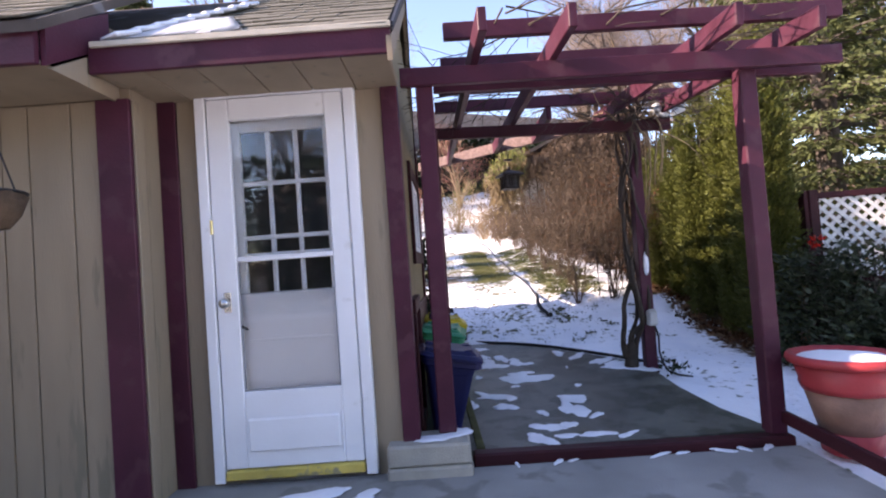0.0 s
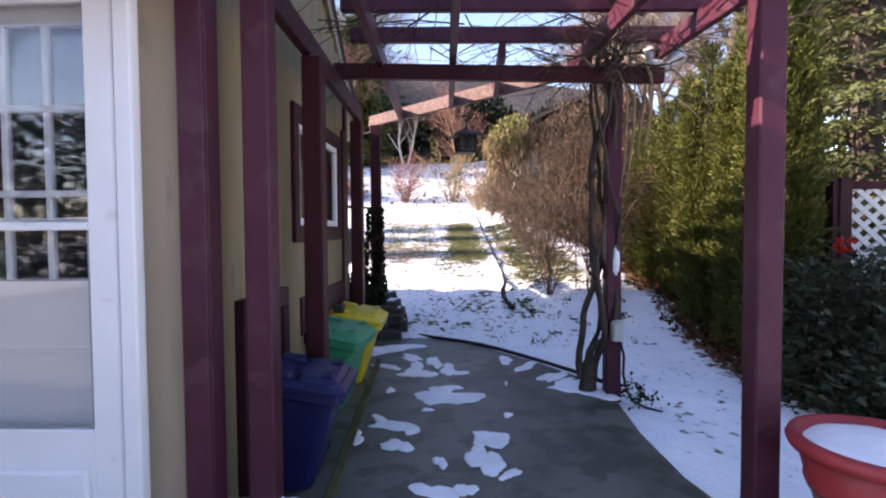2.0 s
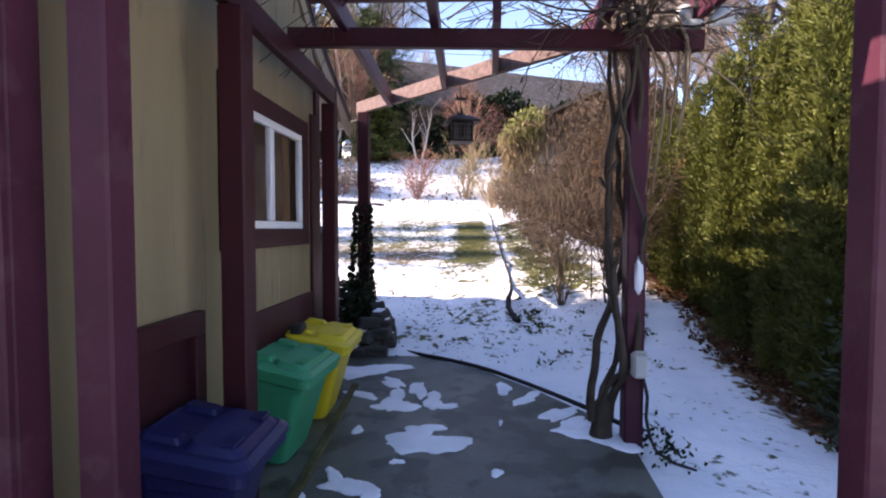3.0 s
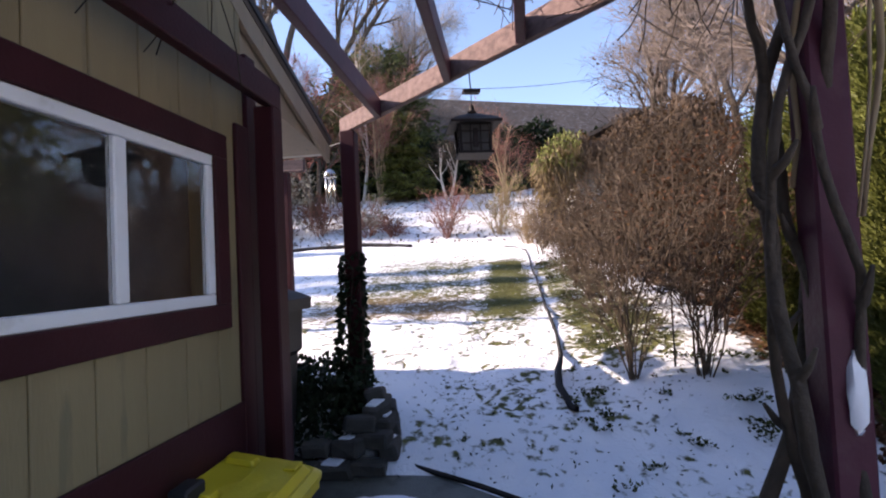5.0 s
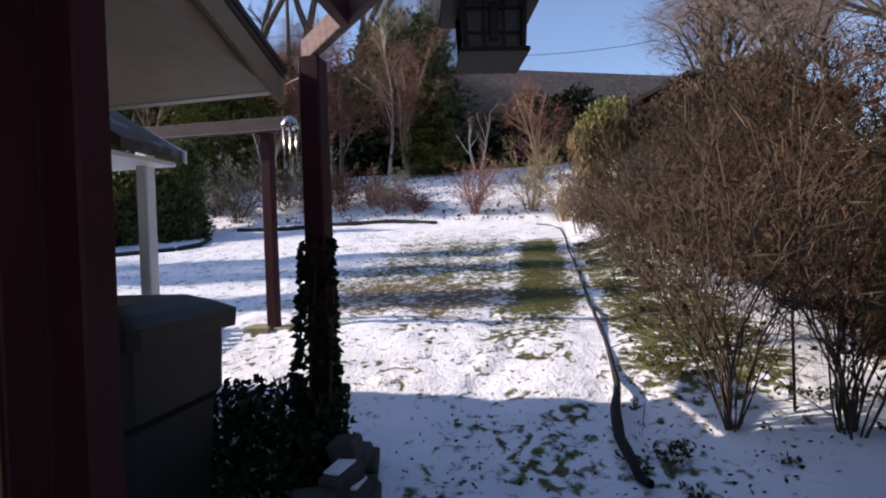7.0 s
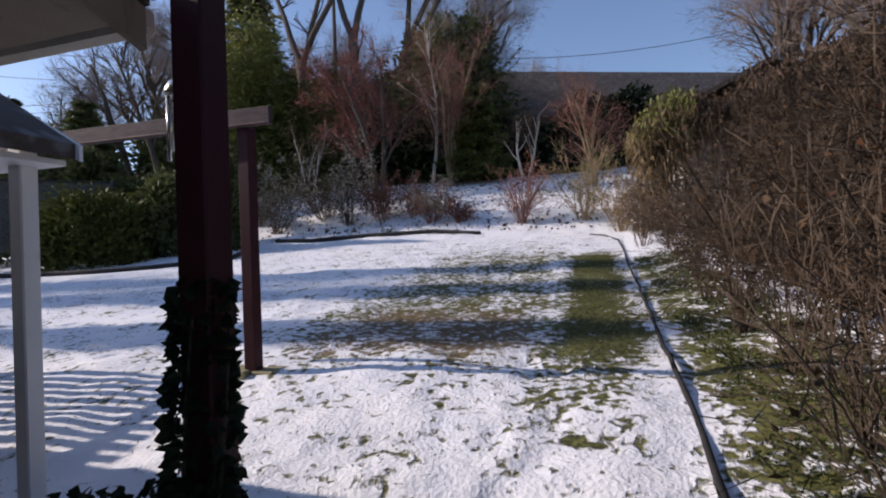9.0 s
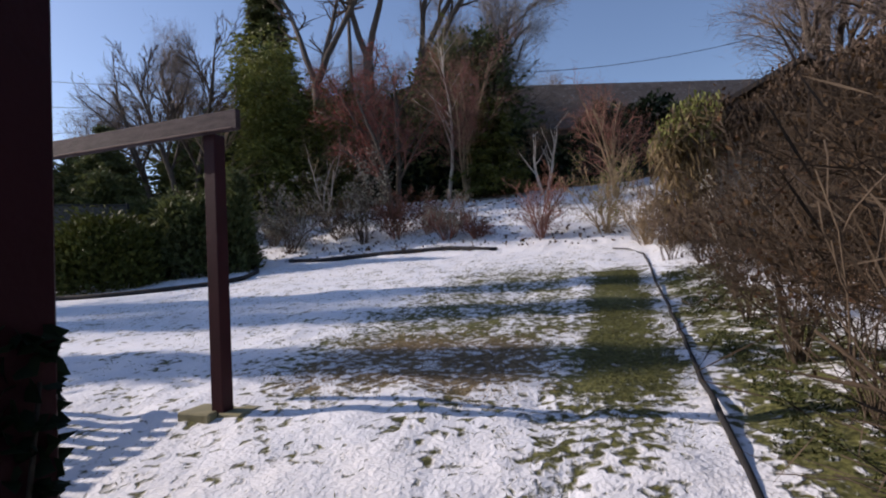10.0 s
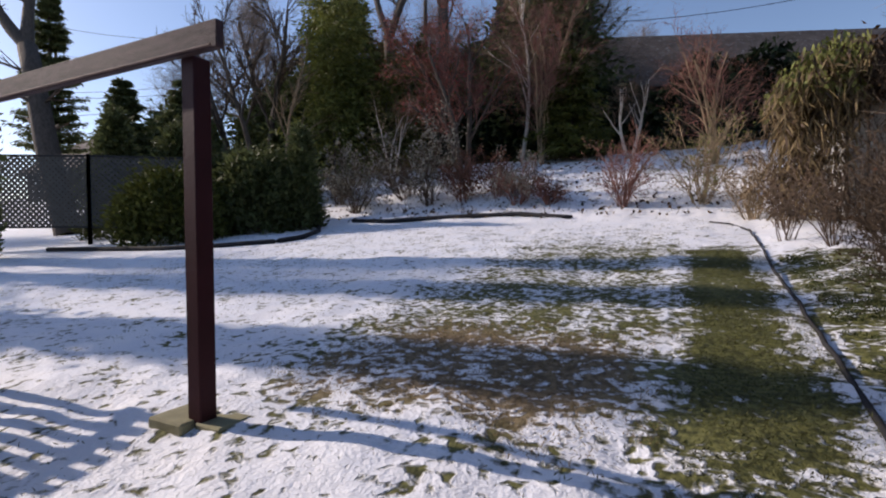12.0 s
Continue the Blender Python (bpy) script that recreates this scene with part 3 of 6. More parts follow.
# ---- white door ----
def build_door():
    d = tagged(thing("door_1", (-0.9, 2.83, 0.17), "", ""), "closed white storm door with a small-paned inner door behind glass", "door", kind="structure")
    y0, y1 = 2.805, 2.83
    part("jamb", box(-1.355, -1.295, 2.80, 2.90, 0.17, 2.375, 0.006), M["white"], d)
    part("jamb", box(-0.515, -0.452, 2.80, 2.90, 0.17, 2.375, 0.006), M["white"], d)
    part("head_trim", box(-1.294, -0.516, 2.80, 2.90, 2.315, 2.375, 0.006), M["white"], d)
    part("stile", box(-1.288, -1.165, y0, y1 + 0.012, 0.245, 2.31, 0.006), M["white"], d)
    part("stile", box(-0.625, -0.521, y0, y1 + 0.012, 0.245, 2.31, 0.006), M["white"], d)
    part("top_rail", box(-1.165, -0.625, y0, y1 + 0.012, 2.185, 2.31, 0.006), M["white"], d)
    part("bottom_rail", box(-1.165, -0.625, y0, y1 + 0.012, 0.245, 0.665, 0.006), M["white"], d)
    part("kick_panel", box(-1.15, -0.64, y0 - 0.020, y0 - 0.001, 0.335, 0.52, 0.011), M["white"], d)
    part("mid_bar", box(-1.165, -0.625, y0 + 0.002, y1, 1.385, 1.415, 0.004), M["white"], d)
    for z0, z1 in ((1.21, 1.384), (1.416, 2.184)):
        g = part("storm_pane", box(-1.164, -0.626, y0 + 0.014, y0 + 0.018, z0, z1, 0), M["glass"], d)
        g.visible_shadow = False
    # inner door, with nine panes above a plain panel
    part("inner_panel", box(-1.28, -0.53, 2.872, 2.905, 0.22, 1.20, 0.003), M["white"], d)
    g = part("storm_pane", box(-1.158, -0.632, y0 + 0.014, y0 + 0.018, 0.672, 1.203, 0), M["glass"], d)
    g.visible_shadow = False
    # thin grey strips paint the shade outlining the recess
    for x in (-1.1615, -0.6285):
        part("shade_line", box(x - 0.0033, x + 0.0033, y0 + 0.006, y1, 0.666, 1.384, 0), M["shade_line"], d)
    for z in (0.6685, 1.2065):
        part("shade_line", box(-1.158, -0.632, y0 + 0.006, y1, z - 0.003, z + 0.003, 0), M["shade_line"], d)
    part("panel_rib", box(-1.163, -0.627, 2.862, 2.871, 0.93, 0.945, 0.002), M["white"], d)
    part("inner_stile", box(-1.28, -1.135, 2.87, 2.905, 1.201, 2.30, 0.003), M["white"], d)
    part("inner_stile", box(-0.655, -0.53, 2.87, 2.905, 1.201, 2.30, 0.003), M["white"], d)
    part("inner_top", box(-1.134, -0.656, 2.87, 2.905, 2.13, 2.30, 0.003), M["white"], d)
    for i in (1, 2):
        x = -1.135 + 0.48 * i / 3
        part("muntin", box(x - 0.012, x + 0.012, 2.872, 2.90, 1.2, 2.13, 0.004), M["white"], d)
    for z in (1.52, 1.83, 1.42):
        part("muntin", box(-1.134, -0.656, 2.868, 2.896, z - 0.012, z + 0.012, 0.004), M["white"], d)
    g = part("inner_glass", box(-1.134, -0.656, 2.888, 2.892, 1.2, 2.13, 0), M["glass"], d)
    g.visible_shadow = False
    part("threshold", box(-1.29, -0.52, 2.79, 2.86, 0.185, 0.24, 0.008), M["yellow_sill"], d, "yellowed wooden threshold")
    kn = lathe([(0.002, 0), (0.012, 0.001), (0.010, 0.03), (0.026, 0.04), (0.030, 0.055), (0.022, 0.072), (0.002, 0.075)], (0, 0, 0), 16)
    kn.transform(pose(-1.225, y0, 1.165, 90))
    part("knob", kn, M["metal"], d, "dull silver door knob", True)
    part("knob_plate", box(-1.245, -1.205, y0 - 0.004, y0 - 0.0005, 1.11, 1.22, 0.002), M["metal"], d)
    part("latch", stick((-1.15, y0 - 0.012, 1.03), (-1.11, y0 - 0.03, 1.01), 0.012, 0.012, 0.003), M["black"], d)
    part("hinge", box(-1.300, -1.284, y0 - 0.008, y0 - 0.001, 1.55, 1.63, 0.003), M["brass"], d)
    # room behind the panes, its dimness put into the near-black colour
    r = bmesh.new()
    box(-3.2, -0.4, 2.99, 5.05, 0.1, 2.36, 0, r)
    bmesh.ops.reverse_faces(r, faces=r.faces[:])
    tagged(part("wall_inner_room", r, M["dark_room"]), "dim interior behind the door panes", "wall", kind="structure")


build_door()


# ---- side window ----
def build_window():
    w = tagged(thing("window_1", (X_SIDE, 4.6, 1.38), "", ""), "white sliding window with a wide maroon surround", "window", kind="structure")
    y0, y1, z0, z1 = 3.99, 4.975, 1.412, 2.018
    x0, x1 = X_SIDE + 0.0005, X_SIDE + 0.026
    for a in ((y0 - 0.09, y1 + 0.09, z1, z1 + 0.10), (y0 - 0.09, y1 + 0.09, z0 - 0.10, z0), (y0 - 0.09, y0, z0, z1), (y1, y1 + 0.09, z0, z1)):
        part("surround_board", box(x0, x1, *a), M["maroon"], w, "maroon surround board")
    f = 0.045
    for a in ((y0, y1, z1 - f, z1), (y0, y1, z0, z0 + f), (y0, y0 + f, z0 + f, z1 - f), (y1 - f, y1, z0 + f, z1 - f), (4.46, 4.515, z0 + f, z1 - f)):
        part("window_frame", box(X_SIDE - 0.02, X_SIDE + 0.014, a[0] + 0.001, a[1] - 0.001, a[2] + 0.001, a[3] - 0.001), M["white"], w)
    for a, b in ((y0 + f, 4.46), (4.515, y1 - f)):
        p = part("pane", box(X_SIDE - 0.006, X_SIDE - 0.002, a, b, z0 + f, z1 - f, 0), M["glass"], w)
        p.visible_shadow = False


build_window()


# ---- pergola ----
POST_BASE = 0.2


def post(name, x, y, z0, z1, w=0.10, mat="purple", label="", group="pergola posts"):
    t = thing(name, (x, y, z0), label or "square dark purple painted timber post", "post", group)
    part("shaft", box(x - w / 2, x + w / 2, y - w / 2, y + w / 2, z0, z1, 0.007), M[mat], t)
    return t


def build_pergola():
    post("pergola_post", -0.055, 2.95, 0.33, 2.42, 0.10)
    post("pergola_post", 1.845, 2.975, 0.14, 2.36, 0.098)
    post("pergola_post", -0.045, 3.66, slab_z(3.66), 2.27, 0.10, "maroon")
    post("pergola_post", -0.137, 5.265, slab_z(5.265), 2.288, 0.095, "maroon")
    post("pergola_post", 1.755, 4.515, 0.19, 2.44, 0.10)
    t = thing("pergola_beam", (1.1, 2.9, 2.3), "long purple painted front beam, slightly weathered", "beam", "pergola beams")
    part("timber", stick((-0.19, 2.89, 2.385), (2.36, 2.89, 2.345), 0.045, 0.105), M["purple"], t)
    t = thing("pergola_beam", (1.1, 3.03, 2.3), "second purple front beam behind the posts", "beam", "pergola beams")
    part("timber", stick((0.0, 3.03, 2.385), (2.36, 3.06, 2.345), 0.045, 0.105), M["purple"], t)
    t = thing("pergola_beam", (-0.05, 4.1, 2.34), "maroon beam along the house wall", "beam", "pergola beams")
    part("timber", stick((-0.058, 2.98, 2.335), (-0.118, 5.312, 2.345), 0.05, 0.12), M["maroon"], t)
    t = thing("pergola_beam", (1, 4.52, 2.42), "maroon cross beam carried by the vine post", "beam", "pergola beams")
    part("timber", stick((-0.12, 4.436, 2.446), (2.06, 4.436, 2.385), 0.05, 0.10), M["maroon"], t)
    # sunlit pink of this beam is put into its wood colour
    t = thing("pergola_beam", (0.7, 5.6, 2.45), "diagonal beam at the far end, pinkish weathered face", "beam", "pergola beams")
    part("timber", stick((-0.26, 6.70, 2.595), (1.82, 4.60, 2.56), 0.045, 0.115), M["wood"], t)
    # joists along the walk, lying on the beams
    for xa, ya, xb, yb in ((0.26, 2.42, 0.13, 6.26), (0.71, 2.44, 0.65, 5.74), (1.00, 4.40, 1.03, 5.35), (1.60, 2.56, 1.54, 4.84), (2.10, 2.66, 2.04, 4.52)):
        t = thing("pergola_joist", (xa, ya, 2.5), "purple pergola joist laid across the beams", "joist", "pergola joists")
        part("timber", stick((xa, ya, 2.475 if ya < 3 else 2.555), (xb, yb, 2.565), 0.045, 0.12), M["purple"], t)
    for y, xa, xb in ((2.95, 0.08, 2.45), (3.46, 0.06, 2.40), (3.93, 0.04, 2.30), (4.40, 0.0, 2.2)):
        t = thing("pergola_crossbar", ((xa + xb) / 2, y, 2.62), "purple cross slat on top of the joists", "slat", "pergola slats")
        part("timber", stick((xa, y, 2.665), (xb, y + 0.02, 2.645), 0.045, 0.10), M["purple"], t)


build_pergola()




# ---- things under the pergola ----
def build_blocks():
    for z0, z1, x0, x1 in ((0.09, 0.205, -0.395, 0.07), (0.21, 0.325, -0.39, 0.065)):
        t = thing("concrete_block", ((x0 + x1) / 2, 2.86, z0), "pale concrete block under the corner post", "block", "stacked blocks")
        part("body", box(x0, x1, 2.745, 2.995, z0, z1, 0.012), M["block"], t)
    rng = random.Random(4)
    for x, y, r, q in ((-0.10, 2.85, 0.13, 0.5), (0.02, 2.93, 0.07, 0.8)):
        snow_patch(x, y, 0.327, r, q, rng, "snow_on_block", "crust of snow on the concrete block")


def snow_patch(x, y, z, r, squash, rng, name="snow_patch", label="thin melting patch of snow on concrete", slope=0.0):
    n = 40
    ph = [rng.uniform(0, 6.28) for _ in range(4)]
    bm = bmesh.new()
    turn = rng.uniform(0, 3.14)
    def rim(k, f):
        a = 6.28319 * k / n
        rr = r * f * (1 + 0.24 * math.sin(2 * a + ph[0]) + 0.15 * math.sin(3 * a + ph[1]) + 0.08 * math.sin(5 * a + ph[2]) + 0.05 * math.sin(8 * a + ph[3]) + 0.03 * math.sin(13 * a + ph[0] * 2) + 0.03 * math.sin(19 * a + ph[1] * 3))
        u, v = rr * math.cos(a), rr * math.sin(a) * squash
        return u * math.cos(turn) - v * math.sin(turn), u * math.sin(turn) + v * math.cos(turn)
    rings = []
    for f, h in ((1.0, 0.0), (0.97, 0.003), (0.7, 0.006), (0.35, 0.007)):
        ring = []
        for k in range(n):
            u, v = rim(k, f)
            ring.append(bm.verts.new((x + u, y + v, z + slope * v + h + rng.uniform(0, 0.002))))
        rings.append(ring)
    for a, b in zip(rings, rings[1:]):
        for k in range(n):
            bm.faces.new((a[k], a[(k + 1) % n], b[(k + 1) % n], b[k]))
    bm.faces.new(rings[-1])
    return tagged(part(name, bm, M["snow"], None, "", True), label, "snow", "snow patches")


build_blocks()
SNOW_SPOTS = [(0.31, 3.96, 0.10, 0.6), (0.42, 3.92, 0.06, 0.8), (0.36, 3.71, 0.07, 0.9), (0.62, 4.42, 0.17, 0.75), (0.76, 4.36, 0.08, 0.5), (0.60, 3.53, 0.05, 0.6), (0.83, 3.54, 0.11, 0.7),
              (0.88, 3.80, 0.11, 0.6), (0.80, 3.68, 0.08, 0.5), (0.58, 3.26, 0.09, 0.6), (0.72, 3.28, 0.05, 0.8), (0.40, 4.91, 0.13, 0.5), (0.62, 5.02, 0.12, 0.5), (0.06, 5.64, 0.24, 0.5), (0.30, 5.35, 0.12, 0.45),
              (1.58, 4.60, 0.18, 0.45), (1.42, 4.85, 0.14, 0.4), (1.25, 5.1, 0.12, 0.4), (1.66, 4.48, 0.13, 0.5), (1.50, 4.72, 0.12, 0.45), (1.10, 5.28, 0.11, 0.4), (0.50, 5.22, 0.14, 0.35), (0.70, 4.93, 0.08, 0.5), (0.36, 5.02, 0.15, 0.45), (-0.02, 5.5, 0.12, 0.5), (0.60, 4.58, 0.10, 0.6), (1.05, 4.7, 0.03, 0.4), (0.94, 3.42, 0.05, 0.6), (0.50, 3.08, 0.10, 0.5), (0.66, 3.10, 0.06, 0.5), (0.85, 3.10, 0.08, 0.5), (1.02, 3.06, 0.06, 0.4),
              (0.12, 3.80, 0.07, 0.6), (0.22, 4.05, 0.06, 0.6), (1.0, 4.12, 0.035, 0.7), (0.5, 4.2, 0.03, 0.8), (0.22, 4.55, 0.05, 0.5), (0.12, 5.1, 0.10, 0.5)]
_r = random.Random(12)
for sx, sy, sr, sq in SNOW_SPOTS:
    snow_patch(sx, sy, slab_z(sy) + 0.001, sr * 1.15, sq, _r, slope=0.037)
for sx, sy, sr, sq in ((-0.75, 2.62, 0.16, 0.4), (-0.5, 2.55, 0.10, 0.5)):
    snow_patch(sx, sy, 0.155, sr, sq, _r, slope=0.035)

for sx, sr in ((0.32, 0.035), (0.55, 0.05), (0.63, 0.03), (1.12, 0.06), (1.24, 0.04), (1.46, 0.07), (1.58, 0.05), (1.72, 0.06)):
    snow_patch(sx, 2.845, 0.148, sr, 0.32, _r, "snow_crumb", "small crumbs of snow along the timber edging")


def loop_box(bm, levels, corner=0.05, cap=True):
    """Rounded rectangles stacked into one skin; each level is (x0, x1, half width, z)."""
    rings = []
    for x0, x1, hw, z in levels:
        pts = []
        for sx, sy in ((1, -1), (1, 1), (-1, 1), (-1, -1)):
            cx, cy = (x1 - corner if sx > 0 else x0 + corner), sy * (hw - corner)
            a0 = math.atan2(sy, sx)
            for q in (-0.785, -0.39, 0, 0.39, 0.785):
                pts.append(bm.verts.new((cx + corner * math.cos(a0 + q), cy + corner * math.sin(a0 + q), z)))
        rings.append(pts)
    k = len(rings[0])
    for p, q in zip(rings, rings[1:]):
        for i in range(k):
            bm.faces.new((p[i], p[(i + 1) % k], q[(i + 1) % k], q[i]))
    if cap:
        bm.faces.new(rings[0][::-1])
        bm.faces.new(rings[-1])
    return bm


def recycling_tote(x0, x1, y, w, z, mat, label, turn=0.0, h=0.46, tag=False):
    """A curbside tote: steeply tapered body, flared rim, stepped lid falling to the front, moulded grip hollows."""
    t = thing("recycling_bin", ((x0 + x1) / 2, y, z), label, "bin", "bins by the wall")
    d = x1 - x0
    t0 = Matrix.Translation(((x0 + x1) / 2, y, z)) @ pose(0, 0, 0, 0, 0, turn)

    def put(nm, bm, mt=mat, lb="", smooth=False):
        bm.transform(t0)
        return part(nm, bm, mt, t, lb, smooth)
    hw, xb, xf = w / 2, -d / 2, d / 2
    def fall(bm, base=False):
        for v in bm.verts:
            f = (v.co.x - xb) / d
            v.co.z += (0.07 * (1 - f) - 0.012 * (v.co.y / hw) ** 2) * (max(0.0, v.co.z / h) ** 3 if base else 1.0)
        return bm
    put("body", fall(loop_box(bmesh.new(), [(xb + 0.05, xf - 0.16, hw * 0.62, 0.0), (xb + 0.045, xf - 0.15, hw * 0.65, 0.02), (xb + 0.02, xf - 0.055, hw * 0.86, h * 0.80), (xb + 0.02, xf - 0.05, hw * 0.88, h * 0.82), (xb + 0.01, xf - 0.03, hw * 0.93, h - 0.012)], 0.04), True))
    put("rim", fall(loop_box(bmesh.new(), [(xb, xf - 0.012, hw * 0.96, h - 0.045), (xb - 0.004, xf + 0.002, hw, h - 0.035), (xb - 0.004, xf + 0.002, hw, h - 0.004), (xb + 0.004, xf - 0.006, hw - 0.008, h)], 0.045)))

    lid = put("lid", fall(loop_box(bmesh.new(), [(xb - 0.008, xf + 0.012, hw + 0.010, h + 0.002), (xb - 0.008, xf + 0.014, hw + 0.012, h + 0.022), (xb + 0.012, xf - 0.012, hw - 0.012, h + 0.036)], 0.055)), smooth=False)
    m = 0.42 * d
    put("lid_panel", fall(loop_box(bmesh.new(), [(xb + m, xf - 0.02, hw - 0.03, h + 0.030), (xb + m + 0.02, xf - 0.045, hw - 0.055, h + 0.056)], 0.035)))
    for sy in (-1, 1):
        b = fall(loop_box(bmesh.new(), [(xb + 0.02, xb + m - 0.01, 0.035, h + 0.030), (xb + 0.03, xb + m - 0.02, 0.028, h + 0.050)], 0.012))
        b.transform(Matrix.Translation((0, sy * hw * 0.6, 0)))
        put("lid_rib", b)
        b = box(xf - 0.10, xf - 0.05, sy * hw * 0.55 - 0.04, sy * hw * 0.55 + 0.04, h + 0.064, h + 0.074, 0.003)
        put("grip", b)
    put("hinge", stick((xb - 0.012, -hw * 0.7, h + 0.078), (xb - 0.012, hw * 0.7, h + 0.078), 0.022, 0.022, 0.006))
    if tag:
        put("handle_block", box(xb + 0.03, xb + 0.10, -hw - 0.0, -hw * 0.55, h + 0.088, h + 0.14, 0.008), M["black"], "dark block lying on the lid")


def wheelie_bin(name, x, y, z, w, d, h, mat, label, lid_mat=None, turn=0.0):
    """A tall wheeled bin with tapered body, deep flat lid with a skirt, handle bar and wheels. Its front faces +x."""
    t = thing(name, (x, y, z), label, "bin")
    t0 = Matrix.Translation((x, y, z)) @ pose(0, 0, 0, 0, 0, turn)

    def put(nm, bm, mt, lb=""):
        bm.transform(t0)
        return part(nm, bm, mt, t, lb)
    hz, a, b = h * 0.88, d / 2, w / 2
    put("body", loop_box(bmesh.new(), [(-a * 0.72, a * 0.66, b * 0.72, 0.0), (-a * 0.74, a * 0.70, b * 0.75, 0.03), (-a * 0.86, a * 0.84, b * 0.88, hz * 0.70), (-a * 0.92, a * 0.92, b * 0.95, hz * 0.73), (-a * 0.94, a * 0.95, b * 0.97, hz)], 0.05), mat)
    put("lid", loop_box(bmesh.new(), [(-a - 0.01, a + 0.03, b + 0.015, hz - 0.055), (-a - 0.012, a + 0.035, b + 0.02, hz + 0.012), (-a + 0.03, a - 0.02, b - 0.03, hz + 0.045), (-a + 0.09, a - 0.10, b - 0.08, hz + 0.075)], 0.055), lid_mat or mat)
    put("handle", stick((-a - 0.055, -b + 0.04, hz + 0.01), (-a - 0.055, b - 0.04, hz + 0.01), 0.03, 0.03, 0.01), mat)
    for sy in (-1, 1):
        put("handle_arm", stick((-a - 0.06, sy * (b - 0.06), hz + 0.005), (-a, sy * (b - 0.06), hz - 0.02), 0.025, 0.03, 0.006), mat)
        wh = lathe([(0.01, -0.02), (0.085, -0.02), (0.09, -0.01), (0.09, 0.01), (0.085, 0.02), (0.01, 0.02)], (0, 0, 0), 18)
        wh.transform(pose(-a + 0.05, sy * (b - 0.05), 0.09, 90))
        put("wheel", wh, M["black"])


recycling_tote(-0.20, 0.175, 3.395, 0.42, slab_z(3.4), M["blue_bin"], "dark blue plastic tote with a stepped lid beside the wall", 2, 0.45)
recycling_tote(-0.225, 0.115, 4.285, 0.49, slab_z(4.3), M["green_bin"], "bright green plastic tote with a stepped lid beside the wall", -3, 0.45)
recycling_tote(-0.225, 0.14, 4.83, 0.49, slab_z(4.83), M["yellow_bin"], "yellow plastic tote with a dark block on its lid", 2, 0.45, tag=True)
wheelie_bin("rubbish_bin", -0.61, 5.83, 0.27, 0.54, 0.56, 1.24, M["grey_bin"], "tall dark grey wheeled rubbish bin under the porch", turn=0)

t = thing("slab_strip", (0.2, 4, 0.2), "mossy olive timber strip along the bins", "strip")
part("board", stick((0.13, 2.99, slab_z(2.99) + 0.006), (0.03, 5.3, slab_z(5.3) + 0.006), 0.05, 0.018, 0.005), M["moss"], t)


def lantern():
    cx, cy = 0.78, 5.63
    t = thing("hanging_lantern", (cx, cy, 2.08), "dark iron pagoda lantern hanging from the diagonal beam", "lantern")
    zb, zt = 2.085, 2.23
    part("base", box(cx - 0.088, cx + 0.088, cy - 0.088, cy + 0.088, zb - 0.012, zb, 0.003), M["lantern_iron"], t)
    for sx in (-1, 1):
        for sy in (-1, 1):
            part("corner_bar", stick((cx + sx * 0.072, cy + sy * 0.072, zb), (cx + sx * 0.078, cy + sy * 0.078, zt), 0.014, 0.014, 0.002), M["lantern_iron"], t)
    for i in range(4):
        q = pose(cx, cy, 0, 0, 0, 90 * i)
        for dx in (-0.025, 0.025):
            b = box(dx - 0.0035, dx + 0.0035, 0.068, 0.074, zb, zt, 0)
            b.transform(q)
            part("glazing_bar", b, M["lantern_iron"], t)
        for z in (zb + 0.04, zb + 0.10):
            b = box(-0.07, 0.07, 0.068, 0.074, z - 0.003, z + 0.003, 0)
            b.transform(q)
            part("glazing_bar", b, M["lantern_iron"], t)
        b = box(-0.068, 0.068, 0.064, 0.067, zb, zt, 0)
        b.transform(q)
        part("pane", b, M["smoky"], t)
    bm = bmesh.new()
    rings = []
    for r, z in ((0.125, zt - 0.012), (0.128, zt), (0.085, zt + 0.028), (0.035, zt + 0.05), (0.02, zt + 0.06)):
        rings.append([bm.verts.new((cx + sx * r, cy + sy * r, z)) for sx, sy in ((-1, -1), (1, -1), (1, 1), (-1, 1))])
    for a, b in zip(rings, rings[1:]):
        for i in range(4):
            bm.faces.new((a[i], a[(i + 1) % 4], b[(i + 1) % 4], b[i]))
    bm.faces.new(rings[0][::-1])
    bm.faces.new(rings[-1])
    part("roof", bm, M["lantern_iron"], t)
    part("finial", lathe([(0.02, 0), (0.024, 0.012), (0.012, 0.022), (0.015, 0.034), (0.003, 0.055)], (cx, cy, zt + 0.058), 12), M["lantern_iron"], t, smooth=True)
    part("wire", stick((cx, cy, zt + 0.10), (cx, cy, 2.40), 0.004, 0.004, 0), M["black"], t)
    part("chimney_fret", box(cx - 0.012, cx + 0.012, cy - 0.076, cy - 0.07, zb + 0.02, zt - 0.03, 0.002), M["lantern_iron"], t)
    t.rotation_euler = (0, 0, math.radians(14))
    part("hook", stick((cx, cy, 2.412), (cx, cy + 0.03, 2.53), 0.006, 0.006, 0), M["black"], t)
    part("bracket", box(cx - 0.045, cx + 0.045, cy - 0.03, cy + 0.02, 2.395, 2.413, 0.004), M["lantern_iron"], t)


lantern()


